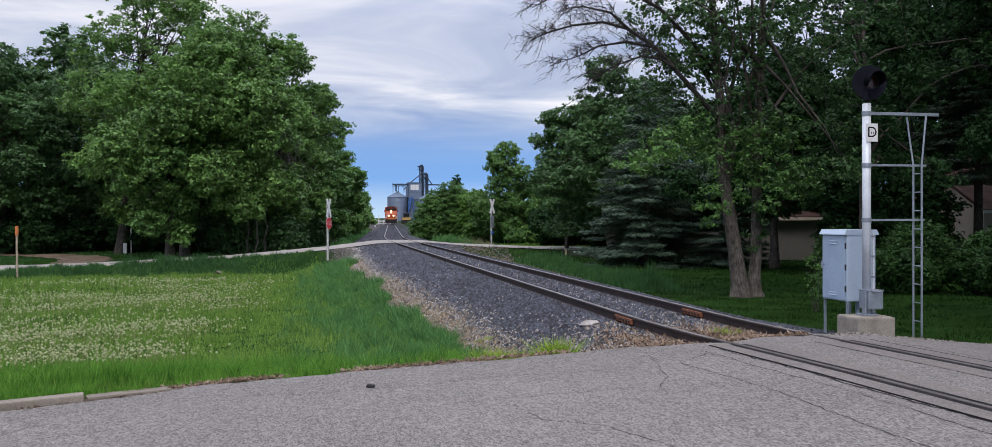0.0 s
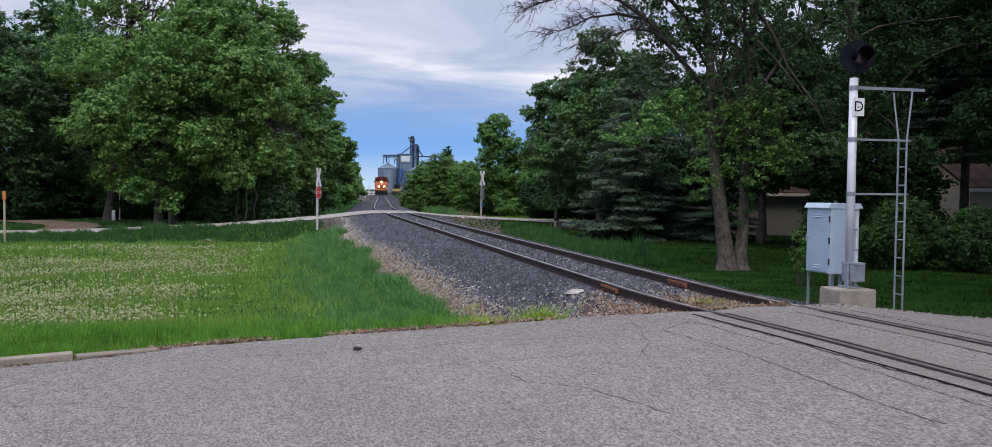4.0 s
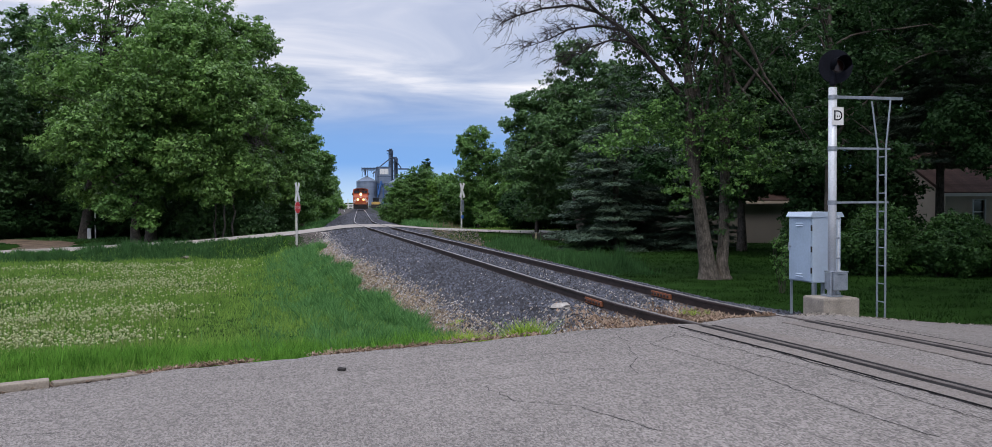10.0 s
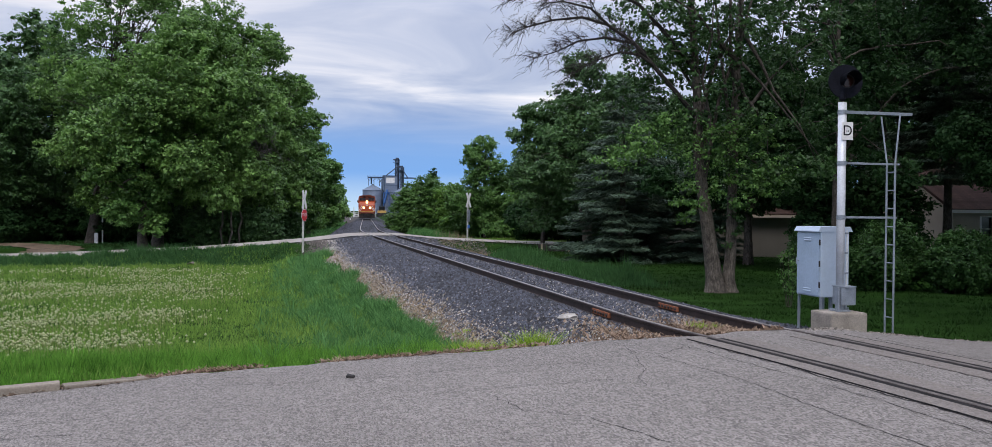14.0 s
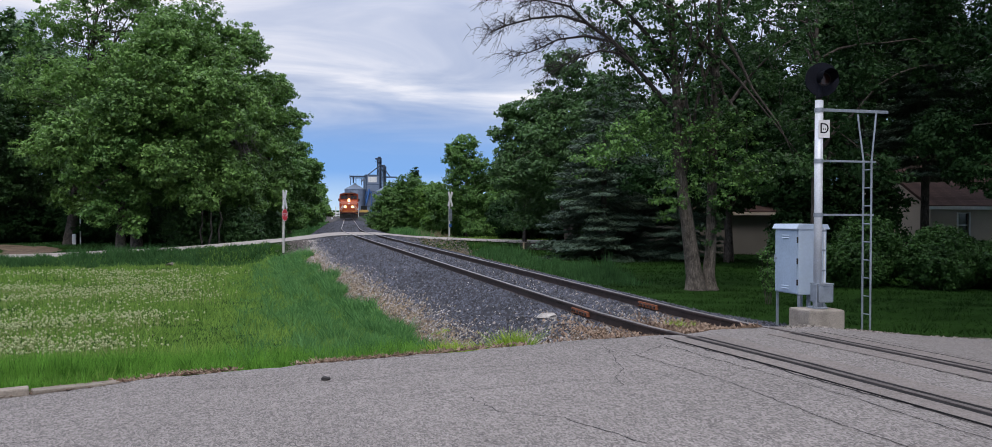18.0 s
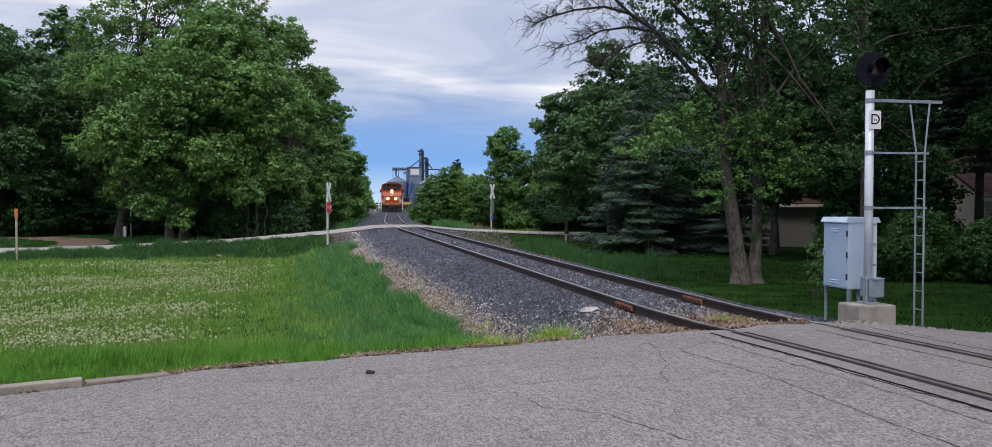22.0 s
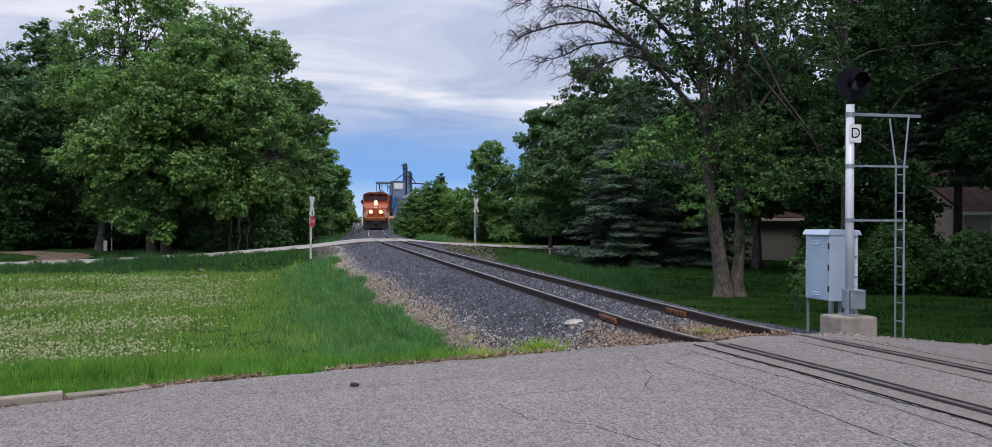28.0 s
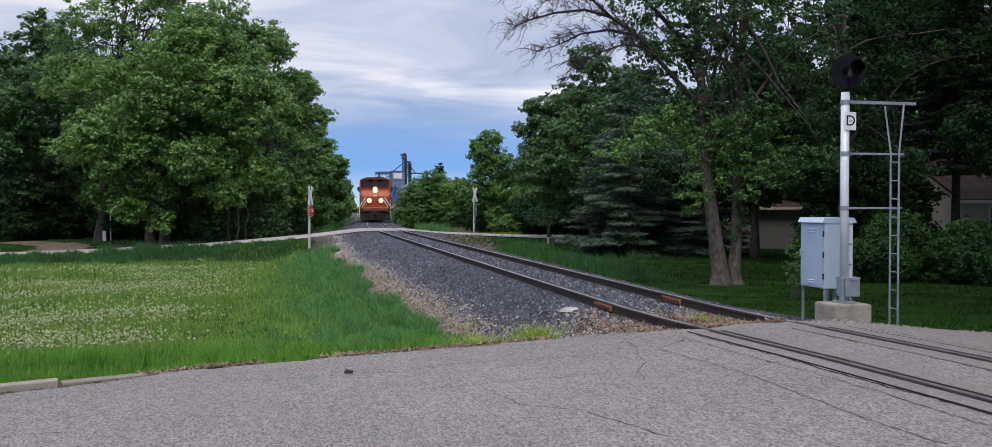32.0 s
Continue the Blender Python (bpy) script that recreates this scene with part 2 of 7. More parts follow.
def ground_material():
    """Turf: soil and thatch under the blades, greener and yellower in broad patches; shade of blades and trees is in
    its dark colour.
    """
    m = material("turf", (0.013, 0.033, 0.006), 0.9, 0, 0.45, 1.1, 30.0, 0.8, tint=(0.009, 0.026, 0.003))
    m.node_tree.nodes["Principled BSDF"].inputs["Specular IOR Level"].default_value = 0.02
    return m


M_ASPHALT = asphalt_material("old_asphalt", (0.164, 0.150, 0.139), 0.66)
M_PANEL = asphalt_material("crossing_asphalt", (0.172, 0.153, 0.139), 0.30)
M_FARROAD = material("pale_gravel_road", (0.285, 0.262, 0.238), 0.9, 0, 0.12, 0.6, 8.0, 0.2)
M_YARD = material("grey_yard_gravel", (0.062, 0.056, 0.05), 0.95, 0, 0.3, 0.3, 4.0, 0.2)
M_DIRT = material("brown_dirt", (0.125, 0.092, 0.066), 0.95, 0, 0.4, 0.8, 9.0, 0.3)
M_TURF = ground_material()
M_BALLAST = material("ballast_bed", (0.030, 0.030, 0.035), 0.9, 0, 0.45, 1.2, 28.0, 0.8)
M_STONE = material("ballast_stone", (0.043, 0.046, 0.059), 0.8, 0, 0.2, 0.5, 40.0, 0.2, island=0.9)
M_CHIP = material("grey_chippings", (0.17, 0.15, 0.13), 0.9, 0, 0.2, 2.0, 40.0, 0.2, island=0.7)
M_DIRTSTONE = material("dirty_gravel", (0.085, 0.076, 0.068), 0.9, 0, 0.2, 2.0, 40.0, 0.2, island=0.6)
M_PALESTONE = material("pale_stone", (0.265, 0.246, 0.222), 0.85, 0, 0.2, 2.0, 40.0, 0.2, island=0.5)
M_RAIL = material("rusted_rail", (0.050, 0.036, 0.033), 0.6, 0.5, 0.3, 4.0, 50.0, 0.2)
M_RAILTOP = material("worn_rail_top", (0.34, 0.30, 0.28), 0.34, 0.9, 0.15, 3.0, 60.0, 0.05)
M_RAILDULL = material("dirty_rail_top", (0.105, 0.094, 0.088), 0.86, 0.0, 0.25, 5.0, 60.0, 0.1)
M_RUST = material("orange_rust", (0.215, 0.085, 0.048), 0.85, 0.1, 0.3, 9.0, 60.0, 0.3)
M_RUBBER = material("dark_flangeway", (0.018, 0.017, 0.017), 0.9, 0, 0.3, 3.0, 30.0, 0.4)
M_CONCRETE = material("weathered_concrete", (0.27, 0.24, 0.205), 0.9, 0, 0.28, 3.5, 45.0, 0.4)
M_KERB = material("kerb_concrete", (0.22, 0.19, 0.155), 0.9, 0, 0.2, 2.5, 50.0, 0.4, per_piece=0.08)
M_ALU = material("silver_paint", (0.55, 0.575, 0.615), 0.42, 0.12, 0.12, 3.0, 45.0, 0.06)
M_CASE = material("case_grey_paint", (0.42, 0.50, 0.60), 0.45, 0.1, 0.05, 2.2, 30.0, 0.05)
M_CASEDOOR = material("case_door_paint", (0.34, 0.425, 0.535), 0.45, 0.1, 0.08, 2.6, 24.0, 0.05)
M_ROCK = material("grey_white_rock", (0.33, 0.31, 0.285), 0.9, 0, 0.25, 6.0, 40.0, 0.4)
M_GALV = material("dull_galvanised", (0.25, 0.28, 0.32), 0.5, 0.4, 0.2, 6.0, 60.0, 0.1)
M_BLACK = material("matt_black_paint", (0.008, 0.009, 0.014), 0.88, 0, 0.3, 5.0, 40.0, 0.05)
M_WHITE = material("white_paint", (0.66, 0.66, 0.65), 0.5, 0, 0.06, 3.0, 30.0, 0.03)
M_POSTWHITE = material("weathered_white_paint", (0.46, 0.45, 0.42), 0.7, 0, 0.18, 3.0, 24.0, 0.1)
M_SIGNRED = material("sign_red", (0.55, 0.03, 0.035), 0.4, 0, 0.1, 4.0, 30.0, 0.02)
M_SIGNBLUE = material("sign_blue", (0.03, 0.12, 0.42), 0.4, 0, 0.1, 4.0, 30.0, 0.02)
M_BARK = bark_material("grey_brown_bark", (0.088, 0.076, 0.066))
M_BARKPALE = bark_material("pale_bark", (0.098, 0.086, 0.074))
M_TWIG = material("dead_twigs", (0.042, 0.037, 0.035), 0.95, 0, 0.3, 3.0, 22.0, 0.3)
M_DEADGREY = material("bleached_dead_wood", (0.12, 0.11, 0.105), 0.95, 0, 0.3, 3.0, 22.0, 0.3)
M_LEAF = leafy("maple_leaves", (0.017, 0.054, 0.012), (0.215, 0.385, 0.092))
M_LEAFLIGHT = leafy("young_leaves", (0.028, 0.085, 0.010), (0.185, 0.350, 0.060))
# Young leaves toned down, some of the crown's shade put into the colour.
M_LEAFMID = leafy("fresh_shaded_leaves", (0.026, 0.080, 0.018), (0.165, 0.315, 0.075))
# Maple leaf copy with the shade of wood and background put into its colour.
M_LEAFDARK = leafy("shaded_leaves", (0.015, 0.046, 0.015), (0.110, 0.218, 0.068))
# Darker leaf copy for the two-stem crown, its backlit shade put into the colour.
M_LEAFBACKLIT = leafy("backlit_maple_leaves", (0.011, 0.036, 0.010), (0.070, 0.152, 0.041))
# Near-black leaf copy; deep shade under and behind the trees is painted in.
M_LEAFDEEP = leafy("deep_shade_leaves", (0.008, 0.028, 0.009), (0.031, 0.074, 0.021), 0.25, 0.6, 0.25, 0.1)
M_NEEDLE = leafy("spruce_needles", (0.020, 0.046, 0.026), (0.105, 0.152, 0.104), 0.1, 0.6, 0.5)
M_SHRUB = leafy("shrub_leaves", (0.008, 0.030, 0.007), (0.058, 0.132, 0.030), 0.25, 0.5, 0.9, 0.15)
M_GRASS = leafy("meadow_grass", (0.027, 0.090, 0.012), (0.29, 0.455, 0.094), 0.4, 0.7, 2.2, 0.1)
M_GRASSDARK = leafy("rank_grass", (0.015, 0.064, 0.017), (0.165, 0.355, 0.112), 0.35, 0.7, 3.0, 0.1)
# Near-black green: the trees' shade on the lawn is put into this colour.
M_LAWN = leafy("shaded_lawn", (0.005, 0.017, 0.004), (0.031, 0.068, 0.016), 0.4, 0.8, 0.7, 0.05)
M_VERGE = leafy("lush_verge_grass", (0.010, 0.055, 0.006), (0.220, 0.470, 0.070), 0.4, 0.7, 4.0, 0.1)
M_TALLGRASS = leafy("dark_tall_grass", (0.016, 0.058, 0.016), (0.085, 0.185, 0.062), 0.3, 0.8, 2.0, 0.08)
M_DRYGRASS = leafy("dry_grass", (0.13, 0.090, 0.060), (0.36, 0.28, 0.18), 0.2, 0.8, 1.5)
M_LITTER = leafy("dead_leaf_litter", (0.10, 0.055, 0.036), (0.40, 0.30, 0.215), 0.2, 0.8, 2.0)
M_WEED = leafy("yellow_green_weed", (0.16, 0.27, 0.03), (0.34, 0.46, 0.06), 0.35, 0.6, 3.0)
M_PUFF = leafy("dandelion_clock", (0.31, 0.34, 0.15), (0.60, 0.63, 0.39), 0.4, 0.9, 2.0)
M_STEM = leafy("dandelion_stem", (0.17, 0.22, 0.07), (0.33, 0.36, 0.15), 0.2, 0.7, 2.0)
M_SIDING = material("tan_siding", (0.165, 0.150, 0.130), 0.7, 0, 0.06, 1.2, 20.0, 0.05)
M_SIDING2 = material("beige_siding", (0.40, 0.34, 0.27), 0.7, 0, 0.06, 1.2, 20.0, 0.05)
M_SHINGLE = material("brown_red_shingles", (0.048, 0.029, 0.023), 0.9, 0, 0.3, 2.0, 18.0, 0.4, per_piece=0.25)
M_GLASS = material("dark_window_glass", (0.015, 0.018, 0.022), 0.08, 0, 0.1, 2.0, 10.0, 0.0)
M_BIN = material("corrugated_steel", (0.16, 0.20, 0.27), 0.5, 0.45, 0.12, 0.4, 2.0, 0.05, per_piece=0.06)
M_BINROOF = material("bin_roof_steel", (0.15, 0.19, 0.25), 0.5, 0.45, 0.1, 0.4, 2.0, 0.05)
M_STEELBLUE = material("blue_steel", (0.045, 0.13, 0.34), 0.5, 0.2, 0.2, 0.5, 3.0, 0.05)
M_LEG = material("dark_lattice_steel", (0.055, 0.080, 0.125), 0.6, 0.4, 0.2, 0.5, 3.0, 0.05)
M_LOCORED = material("orange_red_paint", (0.36, 0.062, 0.018), 0.42, 0, 0.10, 1.5, 14.0, 0.03)
M_LOCOBROWN = material("red_brown_paint", (0.120, 0.030, 0.015), 0.6, 0, 0.3, 2.0, 16.0, 0.1)
M_LOCODARK = material("sooty_black_steel", (0.022, 0.020, 0.019), 0.7, 0.2, 0.3, 2.0, 20.0, 0.2)
M_LAMP = material("lit_headlamp", (0.9, 0.85, 0.7), 0.3, 0, 0.02, 2.0, 10.0, 0.0, emit=(1.0, 0.62, 0.22), glow=9.0)
# Orange glow for discs round the lamps, imitating lens bloom.
M_LAMPHALO = material("lamp_halo_glow", (0.8, 0.6, 0.35), 0.3, 0, 0.02, 2.0, 10.0, 0.0, emit=(1.0, 0.42, 0.10), glow=1.5)
M_YELLOW = material("machine_yellow", (0.42, 0.27, 0.07), 0.5, 0, 0.15, 1.5, 12.0, 0.05)
M_ORANGE = material("weathered_orange", (0.52, 0.17, 0.05), 0.7, 0, 0.15, 3.0, 12.0, 0.05)
M_LENS = material("signal_lens", (0.035, 0.013, 0.010), 0.12, 0, 0.2, 8.0, 30.0, 0.0)
M_POST = material("weathered_post", (0.36, 0.30, 0.22), 0.9, 0, 0.2, 4.0, 30.0, 0.3)
M_PIPE = material("culvert_steel", (0.13, 0.11, 0.09), 0.7, 0.3, 0.3, 5.0, 20.0, 0.2)


# ---- building helpers ----
def mesh_of(name, verts, faces, mat=None, smooth=False):
    me = bpy.data.meshes.new(name)
    me.from_pydata([tuple(v) for v in verts], [], faces)
    me.update()
    if smooth:
        me.shade_smooth()
    if mat:
        me.materials.append(mat)
    return me


def mesh_np(name, verts, faces, mat):
    """A mesh from arrays: verts (n, 3), faces (m, k)."""
    me = bpy.data.meshes.new(name)
    m, k = faces.shape
    me.vertices.add(len(verts))
    me.vertices.foreach_set("co", np.ascontiguousarray(verts, dtype=np.float32).ravel())
    me.loops.add(m * k)
    me.loops.foreach_set("vertex_index", np.ascontiguousarray(faces, dtype=np.int32).ravel())
    me.polygons.add(m)
    me.polygons.foreach_set("loop_start", np.arange(0, m * k, k, dtype=np.int32))
    me.update(calc_edges=True)
    me.materials.append(mat)
    return me


def thing(name, label, category, at=(0, 0, 0), turn=0.0, group="", kind=""):
    ob = new(name)
    ob.empty_display_size = 0.2
    ob.matrix_world = pose(*at, 0, 0, turn)
    return tagged(ob, label, category, group, kind)


def under(name, me, parent, label=""):
    """A mesh as a part of a thing or of another part."""
    ob = new(name, me)
    ob.parent = parent
    return tagged(ob, label)


def part(name, bm, mat, parent, label="", smooth=False):
    me = bpy.data.meshes.new(name)
    bm.to_mesh(me)
    bm.free()
    if smooth:
        me.shade_smooth()
    me.materials.append(mat)
    return under(name, me, parent, label)


def block(size, centre=(0, 0, 0), bevel=0.0, bm=None, turn=None):
    """A box, its edges rounded, added to bm."""
    own = bmesh.new()
    bmesh.ops.create_cube(own, size=1.0, matrix=Matrix.Diagonal((*size, 1)))
    if bevel:
        bmesh.ops.bevel(own, geom=own.edges[:], offset=bevel, segments=2, affect="EDGES", profile=0.6)
    bmesh.ops.transform(own, matrix=Matrix.Translation(centre) @ (turn or Matrix()), verts=own.verts[:])
    if bm is None:
        return own
    me = bpy.data.meshes.new("tmp")
    own.to_mesh(me)
    own.free()
    bm.from_mesh(me)
    bpy.data.meshes.remove(me)
    return bm


def rod(a, b, r, bm=None, r2=None, sides=12):
    """A round bar from a to b."""
    a, b = Vector(a), Vector(b)
    own = bmesh.new()
    bmesh.ops.create_cone(own, cap_ends=True, segments=sides, radius1=r, radius2=r if r2 is None else r2, depth=(b - a).length)
    turn = (b - a).to_track_quat("Z", "Y").to_matrix().to_4x4()
    bmesh.ops.transform(own, matrix=Matrix.Translation((a + b) / 2) @ turn, verts=own.verts[:])
    if bm is None:
        return own
    me = bpy.data.meshes.new("tmp")
    own.to_mesh(me)
    own.free()
    bm.from_mesh(me)
    bpy.data.meshes.remove(me)
    return bm


def prism(outline, depth, axis="y", bm=None):
    """A flat outline [(u, v)] in the plane across axis, given depth along it, centred."""
    bm = bm or bmesh.new()
    put = {"y": lambda u, v, w: (u, w, v), "x": lambda u, v, w: (w, u, v), "z": lambda u, v, w: (u, v, w)}[axis]
    front = [bm.verts.new(put(u, v, -depth / 2)) for u, v in outline]
    back = [bm.verts.new(put(u, v, depth / 2)) for u, v in outline]
    bm.faces.new(front)
    bm.faces.new(back[::-1])
    for i in range(len(outline)):
        j = (i + 1) % len(outline)
        bm.faces.new((front[j], front[i], back[i], back[j]))
    bmesh.ops.recalc_face_normals(bm, faces=bm.faces[:])
    return bm


def moved(bm, x=0, y=0, z=0, rx=0, ry=0, rz=0):
    bmesh.ops.transform(bm, matrix=pose(x, y, z, rx, ry, rz), verts=bm.verts[:])
    return bm


def lettering(text, size, mat, parent, at, turn=(90, 0, 0)):
    """Flat letters as a mesh."""
    curve = bpy.data.curves.new("letter", "FONT")
    curve.body, curve.size, curve.align_x, curve.align_y, curve.extrude = text, size, "CENTER", "CENTER", 0.001
    ob = new("letter_source", curve)
    me = bpy.data.meshes.new_from_object(ob.evaluated_get(bpy.context.evaluated_depsgraph_get()))
    bpy.data.objects.remove(ob)
    bpy.data.curves.remove(curve)
    me.transform(pose(*at, *turn))
    me.materials.clear()
    me.materials.append(mat)
    return under("lettering", me, parent)


def table(x, rows):
    """A value read from rows of (x, value), eased between them."""
    xs, vs = zip(*rows)
    return np.interp(x, xs, vs)


def eased(x, a, b):
    u = np.clip((np.asarray(x, float) - a) / (b - a), 0, 1)
    return u * u * (3 - 2 * u)


rng = np.random.default_rng(7)

# ---- the lie of the land ----
TRACK_BEND = [(-60, 3.2), (-20, 1.5), (0, 0.85), (4, 0.68), (6, 0.56), (8, 0.42), (10, 0.20), (11, 0.08), (12.5, 0), (58, 0), (62, 0.04), (66, 0.16), (70, 0.36), (74, 0.62), (78, 0.93), (900, 67.9)]
NEAR_ROAD_Z = [(-60, -0.75), (-14, -0.42), (-8.5, -0.27), (-5.8, -0.21), (-4.7, -0.18), (-3, -0.12), (-2, -0.06), (-1, -0.012), (1.6, -0.012), (2.2, -0.08), (3.2, -0.2), (4.3, -0.3), (8, -0.5), (60, -1.2)]
NEAR_ROAD_EDGE = [(-60, 7.2), (-14, 8.75), (-8.5, 9.30), (-7.6, 9.62), (-6.9, 9.98), (-5.8, 10.15), (-4.7, 10.28), (-3, 10.40), (-2, 10.30), (-0.7, 10.25), (0, 10.5), (0.8, 10.6), (2, 10.55), (3.2, 10.7), (4.3, 10.75), (8, 10.9), (60, 13)]
FAR_ROAD_Z = [(-90, -2.0), (-24, -1.47), (-19, -1.32), (-12, -1.0), (-5, -0.42), (-2, -0.06), (-1.2, -0.02), (1.4, -0.02), (2.2, -0.1), (4.3, -0.3), (10, -0.57), (20, -0.8), (90, -1.6)]


def track_x(y):
    return table(y, TRACK_BEND)


def land(x, y):
    """The height of the ground."""
    x, y = np.asarray(x, float), np.asarray(y, float)
    left = table(y, [(-80, -0.9), (9, -0.34), (11, -0.36), (14, -0.62), (20, -1.0), (30, -1.4), (40, -1.62), (50, -1.74), (54, -1.74), (60, -1.5), (66, -1.42), (90, -1.35), (150, -0.9), (400, -0.3), (3000, 0)])
    right = table(y, [(-80, -0.9), (9, -0.40), (11, -0.42), (14, -0.5), (20, -0.75), (30, -0.85), (50, -1.0), (66, -0.8), (90, -0.6), (150, -0.4), (400, -0.2), (3000, 0)])
    d = x - track_x(y)
    side = eased(d, -3, 3)
    nat = left * (1 - side) + right * side
    nat = nat + 0.05 * np.sin(x * 0.9 + 0.5 * np.sin(y * 0.35)) * np.sin(y * 0.5) * eased(np.abs(d), 4, 9)
    bank = -0.17 - 0.27 * np.maximum(0, np.abs(d) - 1.5)
    z = np.maximum(nat, bank)
    w = eased(y, 53.2, 55.9) * (1 - eased(y, 63.1, 67))
    z = z * (1 - w) + (table(x, FAR_ROAD_Z) - 0.06) * w
    w = 1 - eased(y - table(x, NEAR_ROAD_EDGE), 0.0, 0.7)
    return z * (1 - w) + (table(x, NEAR_ROAD_Z) - 0.05) * w


def sheet(name, xs, ys, height, mat):
    gx, gy = np.meshgrid(xs, ys)
    v = np.stack([gx.ravel(), gy.ravel(), np.asarray(height(gx, gy)).ravel()], 1)
    n, m = len(xs), len(ys)
    i = (np.arange(m - 1)[:, None] * n + np.arange(n - 1)).ravel()
    me = mesh_np(name, v, np.stack([i, i + 1, i + n + 1, i + n], 1), mat)
    me.shade_smooth()
    return new(name, me)


def spaced(rows):
    """Steps: (from, to, step) joined."""
    return np.unique(np.concatenate([np.arange(a, b, s) for a, b, s in rows]).round(3))


def lower_near_bed(x, y):
    d = np.abs(x - track_x(y))
    bed = (d < 3.4) & (y > 9.8) & (y < 330)
    road = (y < table(x, NEAR_ROAD_EDGE) - 0.3) & (np.abs(x) < 60) & (y > -25)
    return land(x, y) - 0.05 * bed - 0.06 * road


ground = sheet("ground", spaced([(-2500, -200, 200), (-200, -60, 12), (-60, -14, 1.2), (-14, 14, 0.25), (14, 60, 1.2), (60, 200, 12), (200, 2501, 200)]), spaced([(-400, -30, 40), (-30, 9, 2.5), (9, 24, 0.25), (24, 70, 0.5), (70, 160, 3), (160, 400, 20), (400, 4001, 200)]), lower_near_bed, M_TURF)
tagged(ground, "green turf of verge, field and shaded lawn", "ground", kind="structure")

# near road
road_xs = spaced([(-60, -14, 2), (-14, 14, 0.2), (14, 60.1, 2)])
steps = np.concatenate([np.linspace(0, 0.4, 12), np.linspace(0.42, 1, 24)])


def strip(name, xs, low, high, height, rows, mat):
    """A surface between two edges low(x) and high(x)."""
    v = np.array([[x, low(x) + (high(x) - low(x)) * s, 0] for s in rows for x in xs])
    v[:, 2] = height(v[:, 0], v[:, 1])
    n, m = len(xs), len(rows)
    i = (np.arange(m - 1)[:, None] * n + np.arange(n - 1)).ravel()
    me = mesh_np(name, v, np.stack([i, i + 1, i + n + 1, i + n], 1), mat)
    me.shade_smooth()
    return new(name, me)


def edge_wobble(x):
    return 0.05 * np.sin(x * 2.3) + 0.03 * np.sin(x * 6.1 + 1) + 0.02 * np.sin(x * 13.7)


road = strip("road", road_xs, lambda x: -25.0, lambda x: table(x, NEAR_ROAD_EDGE) + edge_wobble(x), lambda x, y: table(x, NEAR_ROAD_Z), steps, M_ASPHALT)
tagged(road, "worn pale grey asphalt road with fine cracks", "road", kind="structure")
far_road = strip("road_across", spaced([(-90, -30, 3), (-30, 30, 0.5), (30, 90.1, 3)]), lambda x: 56 + edge_wobble(x) * 2, lambda x: 63 + edge_wobble(x + 7) * 3, lambda x, y: table(x, FAR_ROAD_Z), np.linspace(0, 1, 6), M_FARROAD)
tagged(far_road, "pale gravel side road crossing the railway", "road", kind="structure")

# dirt drive that swings off the side road
def drive_mesh():
    knots = [(-22.3, 61.6), (-22.0, 64.5), (-22.3, 67.5), (-23.3, 70.4), (-25.3, 73.6), (-28.0, 76.0), (-32.0, 78.0), (-38.0, 79.4), (-60, 81)]
    pts = []
    for i in range(len(knots) - 1):
        p0, p1, p2, p3 = (np.array(knots[min(max(i + k, 0), len(knots) - 1)]) for k in (-1, 0, 1, 2))
        pts += [tuple(0.5 * (2 * p1 + (p2 - p0) * u + (2 * p0 - 5 * p1 + 4 * p2 - p3) * u * u + (3 * p1 - p0 - 3 * p2 + p3) * u**3)) for u in np.arange(0, 1, 0.125)]
    v, f = [], []
    for i, (x, y) in enumerate(pts):
        ahead, back = pts[min(i + 1, len(pts) - 1)], pts[max(i - 1, 0)]
        dx, dy = ahead[0] - back[0], ahead[1] - back[1]
        n = math.hypot(dx, dy)
        wide = 1.75 + 0.15 * math.sin(i * 0.9) + 0.1 * math.sin(i * 2.3)
        for s in (-1, -0.4, 0.4, 1):
            q = (x - s * wide * dy / n, y + s * wide * dx / n)
            v.append((*q, float(land(*q)) + 0.05))
    for i in range(len(pts) - 1):
        for j in range(3):
            a = i * 4 + j
            f.append((a + 4, a + 5, a + 1, a))
    return mesh_of("drive", v, f, M_DIRT, True)


tagged(new("drive", drive_mesh()), "brown dirt drive leaving the side road", "driveway", kind="structure")

# ballast bed


def bed_left(y):
    """How far the loose stone reaches from the track's middle, on the field side."""
    return table(y, [(9, 3.95), (11, 3.75), (12.4, 3.5), (15, 3.5), (19, 3.5), (22, 3.7), (30, 3.8), (37, 4.2), (50, 4.0), (330, 3.6)])


bed_ys = spaced([(10.1, 14, 0.1), (14, 40, 0.25), (40, 90, 0.6), (90, 330, 4)])
bed_d = np.concatenate([np.linspace(-4.9, -1.5, 24), np.linspace(-1.3, 1.3, 14), np.linspace(1.5, 3.6, 14)])


